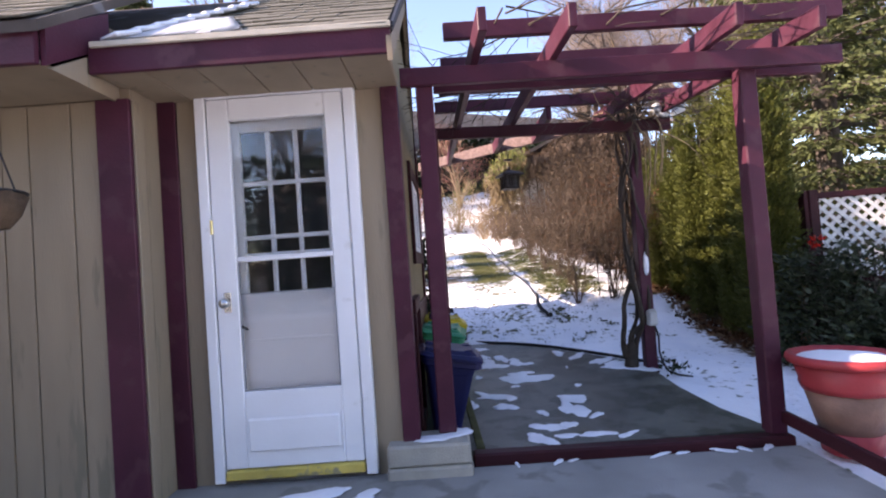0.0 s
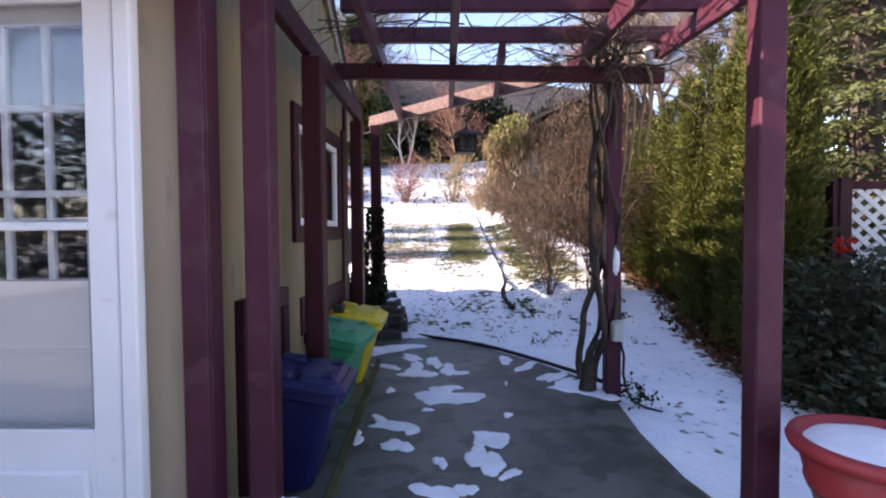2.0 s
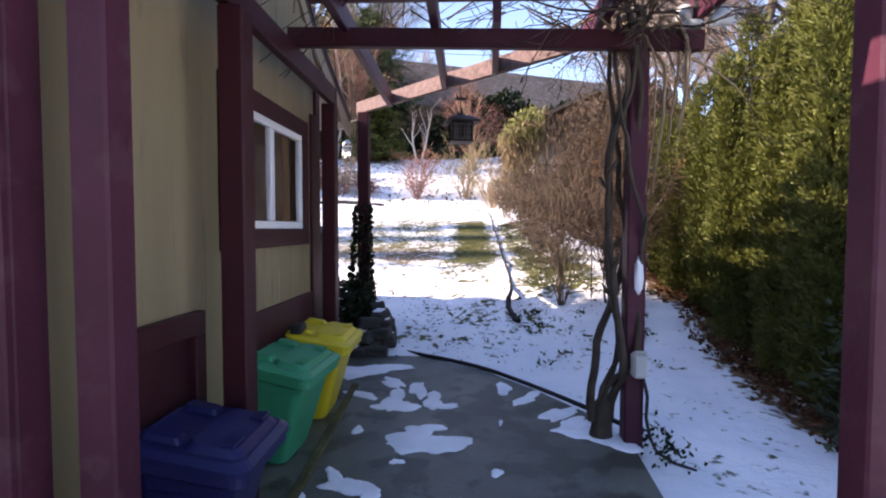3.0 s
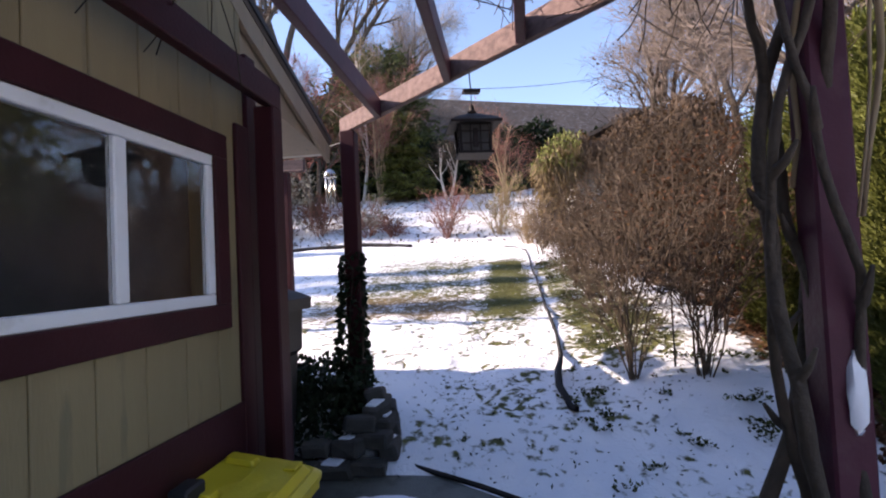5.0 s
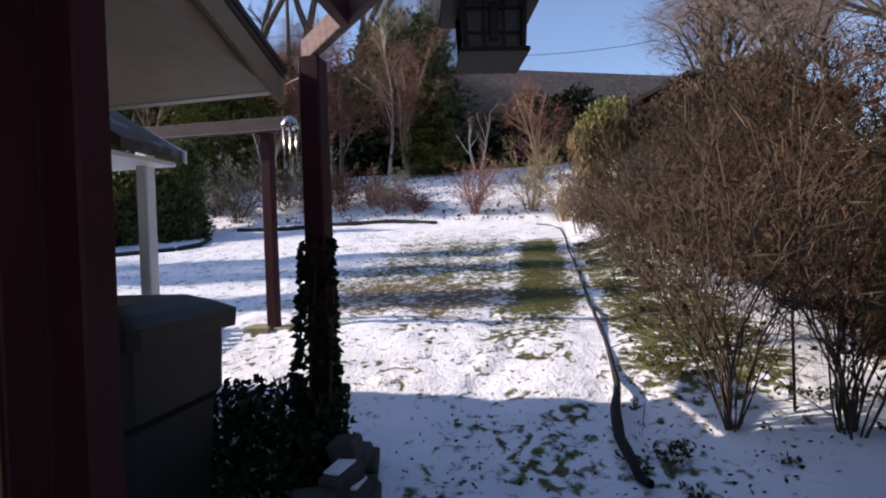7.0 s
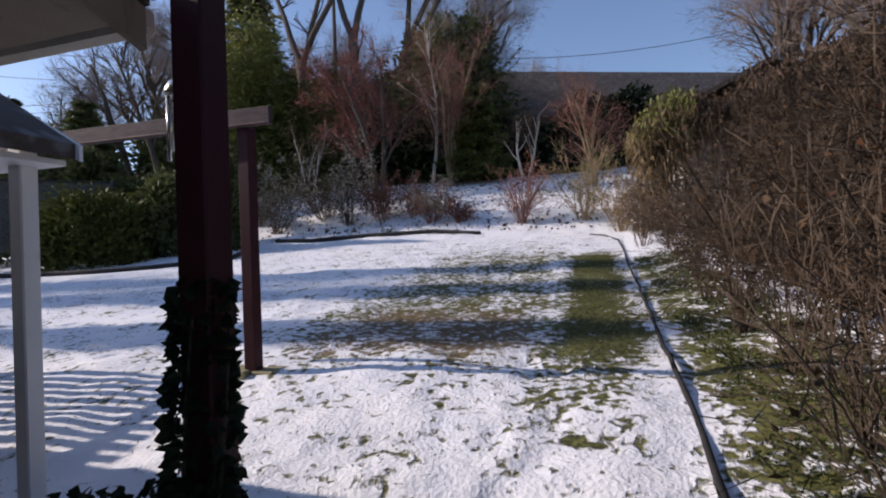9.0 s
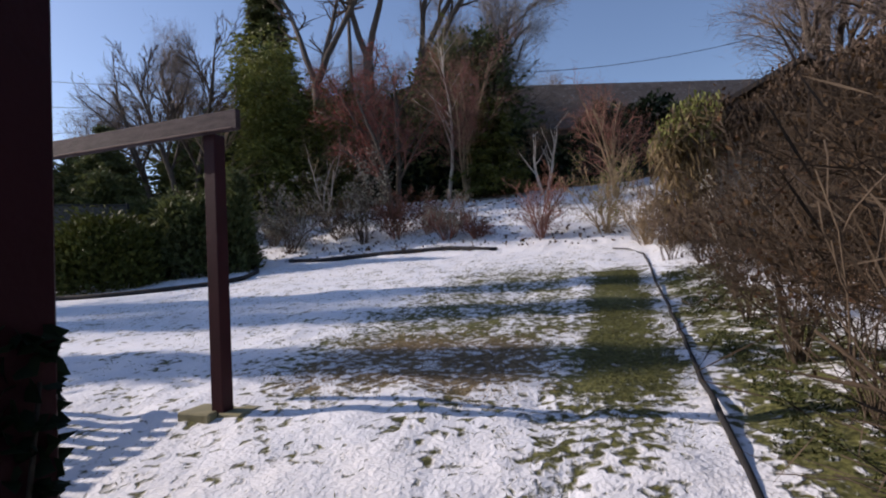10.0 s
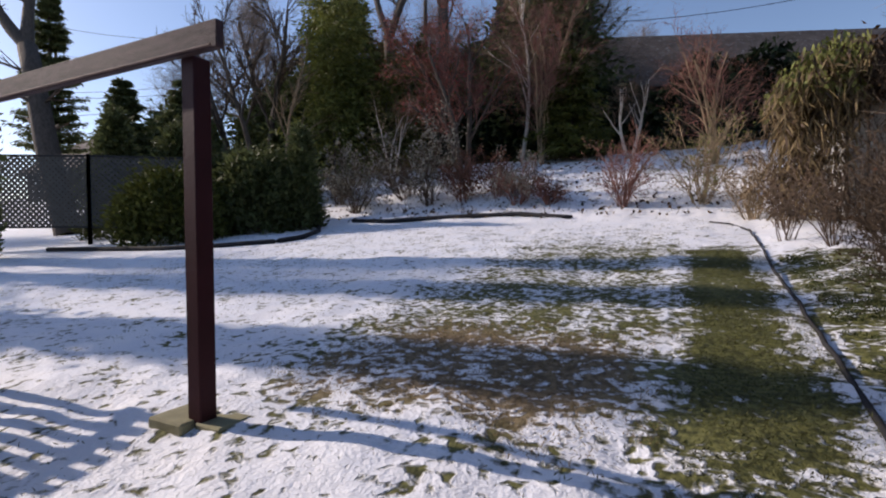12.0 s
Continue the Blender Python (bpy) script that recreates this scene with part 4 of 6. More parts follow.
def wind_chime():
    cx, cy = -0.393, 6.763
    t = thing("wind_chime", (cx, cy, 2.03), "silver tubular wind chime hanging by the ivy post", "wind chime")
    part("cap", lathe([(0.045, 0), (0.05, 0.012), (0.035, 0.045), (0.008, 0.065)], (cx, cy, 2.235), 16), M["metal"], t, smooth=True)
    for i, ln in enumerate((0.22, 0.19, 0.24, 0.17, 0.21, 0.20)):
        a = i * 1.047
        part("tube", lathe([(0.007, 0), (0.007, ln)], (cx + 0.036 * math.cos(a), cy + 0.036 * math.sin(a), 2.232 - ln), 8), M["metal"], t, smooth=True)
    part("cord", stick((cx, cy, 2.30), (cx, cy, 2.47), 0.003, 0.003, 0), M["black"], t)
    part("hook_arm", stick((cx - 0.01, cy + 0.005, 2.472), (-0.20, 6.65, 2.48), 0.01, 0.01, 0.002), M["black"], t)


wind_chime()


def post_fittings():
    t = thing("outlet_box", (1.765, 4.43, 0.625), "grey weatherproof electrical box on the vine post", "outlet box")
    part("box", box(1.725, 1.805, 4.40, 4.463, 0.625, 0.76, 0.014), M["box"], t)
    part("cover", box(1.731, 1.799, 4.388, 4.399, 0.635, 0.748, 0.006), M["box"], t)
    part("cover_hinge", box(1.735, 1.795, 4.392, 4.42, 0.761, 0.772, 0.004), M["box"], t)
    V, F = [], []
    tube(V, F, [Vector(p) for p in ((1.79, 4.445, 0.63), (1.815, 4.44, 0.52), (1.812, 4.445, 0.40), (1.83, 4.43, 0.30), (1.86, 4.41, 0.23), (1.93, 4.36, 0.20), (2.02, 4.30, 0.19))], [0.009] * 7, 6)
    raw("cable", V, F, M["black"], t, "black cable running down the post", True)
    rng = random.Random(8)
    bm = lathe([(0.002, 0), (0.022, 0.02), (0.028, 0.09), (0.018, 0.17), (0.002, 0.2)], (1.765, 4.463, 1.07), 10, 0.45)
    for v in bm.verts:
        v.co += Vector((rng.uniform(-0.006, 0.006), rng.uniform(-0.003, 0.003), rng.uniform(-0.01, 0.01)))
    tagged(part("snow_lump", bm, M["snow"], None, "", True), "lump of snow stuck to the vine post", "snow")


post_fittings()


def floodlight():
    t = thing("floodlight", (2.05, 4.43, 2.43), "pale grey twin floodlight on the beam end", "floodlight")
    part("back_box", lathe([(0.045, 0), (0.05, 0.006), (0.05, 0.03), (0.04, 0.036)], (2.0, 4.43, 2.445), 16), M["box"], t)
    for dx, dz, yaw, tilt in ((-0.035, 0.055, 160, 70), (0.085, 0.005, 115, 60)):
        part("arm", stick((2.0, 4.43, 2.47), (2.0 + dx * 0.7, 4.425, 2.465 + dz * 0.7), 0.016, 0.016, 0.004), M["box"], t)
        sh = lathe([(0.018, 0), (0.026, 0.02), (0.036, 0.06), (0.052, 0.105), (0.053, 0.118), (0.046, 0.116), (0.03, 0.07)], (0, 0, 0), 20)
        sh.transform(pose(2.0 + dx, 4.42, 2.46 + dz, 0, 0, yaw) @ pose(0, 0, 0, tilt))
        part("lamp_head", sh, M["box"], t, smooth=True)


floodlight()


# dark tube drawing a line along the slab's outer edge
def edge_tube():
    V, F = [], []
    rng = random.Random(44)
    pts = [Vector((x + 0.04 + rng.uniform(-0.012, 0.012), y + 0.03, slab_z(y) + 0.012)) for x, y in ((1.80, 4.55), (1.70, 4.70), (1.55, 4.92), (1.40, 5.14), (1.22, 5.36), (1.05, 5.56), (0.88, 5.72), (0.68, 5.86), (0.45, 5.99), (0.25, 6.10))]
    tube(V, F, pts, [0.017] * len(pts), 6)
    t = thing("garden_hose", (1.8, 4.55, slab_z(4.55)), "dark garden hose lying along the patio edge", "hose")
    raw("tube", V, F, M["hose"], t, smooth=True)


edge_tube()


def planter(cx, cy, cz, tall=1.12, wide=0.86):
    def turned(profile, n):
        return lathe([(r * wide, z * tall) for r, z in profile], (cx, cy, cz), n)

    t = thing("planter_pot", (cx, cy, cz), "large red plastic planter with brown band, filled with snow", "planter")
    part("foot", turned([(0.14, 0.0), (0.158, 0.01), (0.17, 0.11), (0.15, 0.115)], 40), M["terracotta"], t, smooth=True)
    part("band", turned([(0.165, 0.111), (0.228, 0.30), (0.21, 0.305)], 40), M["planter_band"], t, "brown lower wall of the planter", smooth=True)
    part("body", turned([(0.20, 0.301), (0.238, 0.302), (0.252, 0.33), (0.248, 0.345), (0.275, 0.43), (0.255, 0.435)], 40), M["terracotta"], t, smooth=True)
    bm = turned([(0.262, 0.425), (0.305, 0.43), (0.315, 0.45), (0.305, 0.468), (0.272, 0.47), (0.262, 0.45)], 40)
    part("rim", bm, M["terracotta"], t, smooth=True)
    s = turned([(0.263, 0.436), (0.25, 0.452), (0.18, 0.462), (0.06, 0.472), (0.005, 0.474)], 30)
    for v in s.verts:
        v.co.z += 0.015 * noise.noise(v.co * 9)
    part("snow_fill", s, M["snow"], t, "clean snow filling the planter", True)


planter(2.095, 2.725, 0.14)
t = thing("low_rail", (1.90, 2.55, 0.1), "low maroon timber rail running from the post", "rail")
part("board", stick((1.872, 2.922, 0.285), (1.912, 2.20, 0.235), 0.035, 0.07), M["maroon"], t)
part("stub", box(1.890, 1.93, 2.17, 2.21, 0.03, 0.29), M["maroon"], t)
t = thing("red_pot", (2.33, 2.28, 0.05), "small red clay pot standing in snow", "pot")
part("body", lathe([(0.07, 0), (0.10, 0.17), (0.115, 0.172), (0.12, 0.22), (0.105, 0.222), (0.095, 0.18)], (2.33, 2.24, 0.04), 24), M["terracotta"], t, smooth=True)


def basket():
    cx, cy, z = -1.865, 2.02, 1.71
    t = thing("hanging_basket", (cx, cy, 1.55), "hanging basket with shaggy brown coir liner", "hanging basket")
    bm = lathe([(0.01, -0.16), (0.09, -0.14), (0.135, -0.08), (0.155, 0.0), (0.135, 0.0), (0.10, -0.05)], (cx, cy, z), 24)
    rng = random.Random(2)
    for v in bm.verts:
        v.co += rand_dir(rng) * 0.008
    part("liner", bm, M["soil"], t, smooth=True)
    part("rim", lathe([(0.155, -0.006), (0.162, 0), (0.155, 0.006), (0.150, 0)], (cx, cy, z + 0.004), 24), M["black"], t)
    for i in range(3):
        a = 2.1 * i
        part("chain", stick((cx + 0.15 * math.cos(a), cy + 0.15 * math.sin(a), z), (cx, cy, 2.14), 0.005, 0.005, 0), M["black"], t)
    part("hook", stick((cx, cy, 2.13), (cx, cy + 0.09, 2.27), 0.006, 0.006, 0), M["black"], t)


basket()

# ---- the lawn's edge, T post and rear porch ----
post("ivy_post", -0.19, 6.63, 0.44, 2.535, 0.108, "maroon", "maroon timber post overgrown with dark ivy", "")
t = post("arbor_post", -1.64, 8.69, 0.82, 2.70, 0.10, "maroon", "tall maroon post standing on wooden pads in snow", "")
part("pad", box(-1.90, -1.635, 8.56, 8.80, 0.78, 0.865, 0.01), M["pad"], t)
part("pad", box(-1.63, -1.44, 8.63, 8.84, 0.78, 0.855, 0.01), M["pad"], t)
t = thing("arbor_beam", (-3, 8.78, 2.7), "long weathered dark beam on the lone post", "beam")
part("timber", stick((-1.37, 8.62, 2.755), (-5.0, 8.62, 2.79), 0.045, 0.13), M["dark_wood"], t)
# ledge in paler wood, standing for the bright lower edge of the beam
part("ledge", stick((-1.40, 8.59, 2.70), (-5.0, 8.59, 2.735), 0.012, 0.012, 0.002), M["wood"], t)


def rear_porch():
    t = thing("porch_post", (-1.52, 7.03, 0.5), "slim white painted porch post", "post")
    part("shaft", box(-1.56, -1.483, 6.99, 7.067, 0.55, 2.24, 0.006), M["white"], t)
    tagged(part("roof_rear_porch", prism([(-1.33, 2.24), (-3.3, 3.46), (-3.3, 3.38), (-1.33, 2.17)], 1, 6.645, 7.12), M["roof_far"]), "dark shingled roof over the rear porch", "roof", kind="structure")
    tagged(part("trim_porch_fascia", prism([(-1.31, 2.235), (-3.3, 3.375), (-3.3, 3.30), (-1.31, 2.16)], 1, 7.122, 7.14), M["white"]), "white fascia of the rear porch", "fascia", kind="structure")
    # soffit carried on to the left, unseen, to lengthen the porch's shadow edge
    tagged(part("ceiling_rear_porch", box(-6.0, -1.36, 6.60, 7.10, 2.14, 2.165, 0), M["white"]), "white porch soffit", "soffit", kind="structure")


rear_porch()


def edging():
    V, F = [], []
    rng = random.Random(6)
    pts, rad = [], []
    line = [(1.32, 6.58), (1.28, 6.7), (1.24, 6.9), (1.26, 7.2), (1.33, 7.5), (1.35, 8.4), (1.34, 9.5), (1.37, 10.5), (1.38, 12.0), (1.38, 14.0), (1.40, 16.0), (1.38, 17.6), (1.1, 18.8), (0.4, 19.5)]
    for (xa, ya), (xb, yb) in zip(line, line[1:]):
        k = max(2, int((yb - ya) / 0.25))
        for i in range(k):
            f = i / k
            x, y = xa + (xb - xa) * f, ya + (yb - ya) * f
            lump = 0.045 * max(0.0, 1 - abs(y - 7.0) / 0.7)
            pts.append(Vector((x + rng.uniform(-0.012, 0.012), y, ground_z(x, y) + 0.022 + lump + rng.uniform(-0.01, 0.012))))
            rad.append(0.017 + lump * 0.30 * rng.uniform(0.6, 1.3))
    tube(V, F, pts, rad, 6)
    t = thing("lawn_edging", (1.35, 7, 0.6), "dark rubber edging tube along the lawn", "edging")
    raw("tube", V, F, M["hose"], t, smooth=True)
    for name, line in (("bed_edging", [(-15.5, 14.3), (-13, 14.5), (-11.0, 14.7), (-9.6, 15.2), (-8.6, 15.9), (-8.5, 16.8), (-9.2, 18.2), (-10.6, 19.8)]), ("bed_edging", [(-9.6, 20.3), (-8.2, 20.2), (-6, 20.5), (-4, 20.6), (-2.1, 20.1)])):
        V, F = [], []
        pts = []
        for (xa, ya), (xb, yb) in zip(line, line[1:]):
            for i in range(6):
                f = i / 6
                x, y = xa + (xb - xa) * f, ya + (yb - ya) * f
                pts.append(Vector((x, y, ground_z(x, y) + 0.05)))
        tube(V, F, pts, [0.065] * len(pts), 6)
        t = thing(name, (line[0][0], line[0][1], ground_z(*line[0])), "dark curved edging round the shrub bed", "edging", "bed edgings")
        raw("tube", V, F, M["hose"], t, smooth=True)


edging()


def stones():
    rng = random.Random(15)
    rows = ((-0.36, 6.04, 0, 0), (-0.16, 6.02, 0, 1), (0.03, 6.05, 0, 0), (0.13, 6.22, 0, 1), (0.09, 6.42, 0, 0), (0.02, 6.62, 0, 0), (-0.30, 6.08, 1, 0), (-0.10, 6.09, 1, 1), (0.05, 6.16, 1, 0),
            (0.07, 6.33, 1, 1), (0.0, 6.54, 1, 0), (-0.05, 6.17, 2, 0), (0.02, 6.30, 2, 1), (-0.02, 6.46, 2, 0))
    for i, (x, y, course, cap) in enumerate(rows):
        along = x > 0.06 or y > 6.25
        a, b, h = rng.uniform(0.085, 0.115), rng.uniform(0.055, 0.075), rng.uniform(0.042, 0.052)
        if along:
            a, b = b, a
        bm = box(-a, a, -b, b, -h, h, 0.014)
        for v in bm.verts:
            v.co += 0.022 * Vector((noise.noise(v.co * 9 + Vector((i * 3, 0, 0))), noise.noise(v.co * 9 + Vector((0, i * 3, 5))), 0.7 * noise.noise(v.co * 9 + Vector((5, 0, i * 3)))))
        q = pose(x, y, ground_z(x, y) + 0.03 + 0.092 * course, rng.uniform(-6, 6), rng.uniform(-6, 6), rng.uniform(-16, 16))
        bm.transform(q)
        ob = part("stone", bm, M["stone"])
        tagged(ob, "rough dark stone block stacked by the ivy post" + (", snow on top" if cap else ""), "stone", "stones round the post")
        if cap:
            bm = box(-a * 0.65, a * 0.45, -b * 0.5, b * 0.7, h - 0.006, h + 0.012, 0.008)
            for v in bm.verts:
                v.co += 0.03 * Vector((noise.noise(v.co * 14 + Vector((i, 0, 0))), noise.noise(v.co * 14 + Vector((0, i, 9))), 0))
            bm.transform(q)
            part("snow_cap", bm, M["snow"], ob, "thin melting snow")


stones()


def lattice(name, a, b, z0, z1, mat, frame_mat, label, pitch=0.115, slat=0.036):
    """A framed panel of crossed slats from plan point a to b."""
    a, b = Vector((*a, 0)), Vector((*b, 0))
    d = b - a
    L, H = d.length, z1 - z0
    x = d.normalized()
    t = thing(name, (a.x, a.y, z0), label, "fence panel")
    nrm = Vector((-x.y, x.x, 0))
    for s, off in ((1, 0.006), (-1, -0.006)):
        k = -H
        while k < L:
            u0, u1 = k, k + H
            v0, v1 = (0.0, H) if s > 0 else (H, 0.0)
            if u0 < 0:
                v0 += (v1 - v0) * (-u0) / H
                u0 = 0
            if u1 > L:
                v1 -= (v1 - v0) * (u1 - L) / (u1 - u0)
                u1 = L
            if u1 - u0 > 0.03:
                part("slat", stick(a + x * u0 + nrm * off + Vector((0, 0, z0 + v0)), a + x * u1 + nrm * off + Vector((0, 0, z0 + v1)), 0.007, slat, 0), M[mat], t)
            k += pitch
    for p, q in ((a + Vector((0, 0, z1)), b + Vector((0, 0, z1))), (a + Vector((0, 0, z0)), b + Vector((0, 0, z0)))):
        part("rail", stick(p, q, 0.05, 0.06), M[frame_mat], t)
    for p in (a, b):
        g = ground_z(p.x, p.y) - 0.05
        part("post", box(p.x - 0.045, p.x + 0.045, p.y - 0.045, p.y + 0.045, g, z1 + 0.06), M[frame_mat], t)


lattice("lattice_fence", (3.66, 5.0), (5.2, 4.75), 0.85, 1.70, "lattice_white", "maroon", "white diagonal lattice panel in a maroon frame")
# grey slats put the shade on this lattice into its colour
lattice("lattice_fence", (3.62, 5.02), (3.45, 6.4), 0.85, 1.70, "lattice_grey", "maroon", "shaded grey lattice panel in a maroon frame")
lattice("lattice_fence", (4.9, 8.6), (5.0, 12.0), 1.35, 2.75, "lattice_white", "lattice_white", "white lattice fence behind the brown shrubs", 0.17, 0.05)
lattice("lattice_fence", (5.0, 12.1), (4.9, 15.5), 1.75, 3.15, "lattice_white", "lattice_white", "white lattice fence behind the brown shrubs", 0.17, 0.05)
lattice("garden_fence", (-19.2, 13.6), (-15.9, 15.6), 2.1, 4.25, "lattice_grey", "black", "dark framed lattice garden fence", 0.17, 0.075)
lattice("garden_fence", (-15.9, 15.6), (-13.6, 17.6), 2.1, 4.25, "lattice_grey", "black", "dark framed lattice garden fence", 0.17, 0.075)


# ---- buildings beyond the garden ----
def shed():
    t = thing("garden_shed", (5.2, 20.5, 2.2), "white board shed half buried in brown creeper", "shed")
    part("wall", box(3.0, 7.0, 19.0, 22.0, 1.9, 4.9, 0.02), M["lattice_white"], t)
    for i in range(13):
        part("batten", box(3.02 + 0.31 * i, 3.06 + 0.31 * i, 18.975, 18.999, 2.0, 4.9, 0.004), M["lattice_grey"], t)
    part("roof", prism([(2.8, 4.9), (5.0, 5.9), (7.2, 4.9), (7.2, 5.02), (5.0, 6.02), (2.8, 5.02)], 1, 18.8, 22.2), M["roof_far"], t)


def far_house(name, x0, x1, y0, y1, z0, ze, zr, label, floors=2, turn=0):
    t = thing(name, ((x0 + x1) / 2, (y0 + y1) / 2, z0), label, "house", "houses beyond the garden")
    wall = part("wall", box(x0, x1, y0, y1, z0, ze, 0.02), M["wall_grey"], t)
    ym = (y0 + y1) / 2
    part("roof", prism([(y0 - 0.5, ze - 0.1), (ym, zr), (y1 + 0.5, ze - 0.1), (y1 + 0.5, ze + 0.08), (ym, zr + 0.2), (y0 - 0.5, ze + 0.08)], 0, x0 - 0.4, x1 + 0.4), M["roof_far"], t)
    part("gutter", box(x0 - 0.4, x1 + 0.4, y0 - 0.62, y0 - 0.5, ze - 0.14, ze + 0.02, 0.02), M["lattice_grey"], t)
    n = max(2, int((x1 - x0) / 2.4))
    for f in range(floors):
        zz = z0 + 1.0 + f * (ze - z0) / floors
        for i in range(n):
            xx = x0 + (x1 - x0) * (i + 0.5) / n
            w = part("window", box(xx - 0.5, xx + 0.5, y0 - 0.04, y0 - 0.002, zz, zz + 1.2, 0.01), M["white"], t)
            part("pane", box(xx - 0.42, xx + 0.42, y0 - 0.05, y0 - 0.041, zz + 0.08, zz + 1.12, 0), M["dark_room"], w)
    t.rotation_euler = (0, 0, math.radians(turn))


shed()
far_house("far_house", -12.0, 14.0, 38.0, 46.0, 4.4, 9.7, 13.7, "grey house with a broad snow-dusted shingle roof behind trees", turn=23)
far_house("far_house", -44.0, -30.0, 26.0, 34.0, 3.0, 6.4, 9.4, "grey neighbouring house with a pale roofline")
far_house("far_house", -60.0, -34.0, 4.0, 14.0, 0.5, 4.8, 7.6, "neighbouring house seen beyond the fence")


def wires():
    spans = [((-48, 30, 19.5), (-14, 34, 15.0)), ((-48, 30, 17.2), (-15, 34, 14.2)), ((-48, 30, 14.0), (-10, 36, 15.2)), ((-48, 30, 12.0), (-14, 34, 14.6)), ((-48, 30, 10.4), (-18, 34, 13.6)), ((-14, 34, 15.0), (10, 40, 14.6)), ((-48, 30, 13.6), (-14, 34, 14.0))]
    for a, b in spans:
        V, F = [], []
        a, b = Vector(a), Vector(b)
        pts = [a.lerp(b, i / 14) - Vector((0, 0, 1.3 * 4 * (i / 14) * (1 - i / 14))) for i in range(15)]
        tube(V, F, pts, [0.018] * 15, 4)
        t = thing("power_line", a, "thin dark overhead power line against the sky", "power line", "power lines")
        raw("cable", V, F, M["black"], t)
    for x, y in ((-48, 30), (-14.5, 34)):
        t = thing("utility_pole", (x, y, 4.4), "weathered wooden utility pole", "utility pole", "utility poles")
        part("shaft", lathe([(0.16, 0), (0.11, 15.5)], (x, y, 4.2), 10), M["bark"], t, smooth=True)
        part("crossarm", stick((x - 1.1, y, 18.6), (x + 1.1, y, 18.6), 0.1, 0.12), M["wood"], t)


wires()



# ---- plants: builders ----
def np_mesh(name, V, Q, mat, parent, label="", smooth=False):
    """A mesh from an array of points and an array of quads."""
    me = bpy.data.meshes.new(name)
    V, Q = np.asarray(V, np.float32), np.asarray(Q, np.int32)
    me.vertices.add(len(V))
    me.vertices.foreach_set("co", V.ravel())
    me.loops.add(Q.size)
    me.loops.foreach_set("vertex_index", Q.ravel())
    me.polygons.add(len(Q))
    me.polygons.foreach_set("loop_start", np.arange(0, Q.size, 4, dtype=np.int32))
    me.update(calc_edges=True)
    return mesh_part(name, me, mat, parent, label, smooth)


def unit(a):
    return a / np.maximum(np.linalg.norm(a, axis=1, keepdims=True), 1e-9)


def leaves(name, P, A, length, width, mat, parent, rs, label="", broad=False):
    """Folded pointed leaves at P, pointing along A; broad ones are heart-shaped, of two halves."""
    n = len(P)
    A = unit(A)
    S = unit(np.cross(A, unit(rs.normal(size=(n, 3)))))
    U = np.cross(A, S)
    ln = (length * rs.uniform(0.6, 1.3, n))[:, None]
    wd = (width * rs.uniform(0.7, 1.3, n))[:, None]
    if broad:
        V = np.empty((n, 8, 3))
        V[:, 0] = V[:, 4] = P
        V[:, 3] = V[:, 5] = P + A * ln
        for k, sg in ((1, 1.0), (7, -1.0)):
            V[:, k] = P - A * ln * 0.06 + sg * S * wd * 0.42 + U * wd * 0.12
        for k, sg in ((2, 1.0), (6, -1.0)):
            V[:, k] = P + A * ln * 0.42 + sg * S * wd * 0.5 + U * wd * 0.15
        ob = np_mesh(name, V.reshape(-1, 3), np.arange(8 * n).reshape(2 * n, 4), mat, parent, label)
        ob["kind"] = "stuff"
        return ob
    V = np.empty((n, 4, 3))
    V[:, 0] = P
    V[:, 1] = P + A * ln * 0.45 + S * wd * 0.5 + U * wd * 0.2
    V[:, 2] = P + A * ln
    V[:, 3] = P + A * ln * 0.45 - S * wd * 0.5 + U * wd * 0.2
    ob = np_mesh(name, V.reshape(-1, 3), np.arange(4 * n).reshape(n, 4), mat, parent, label)
    ob["kind"] = "stuff"
    return ob


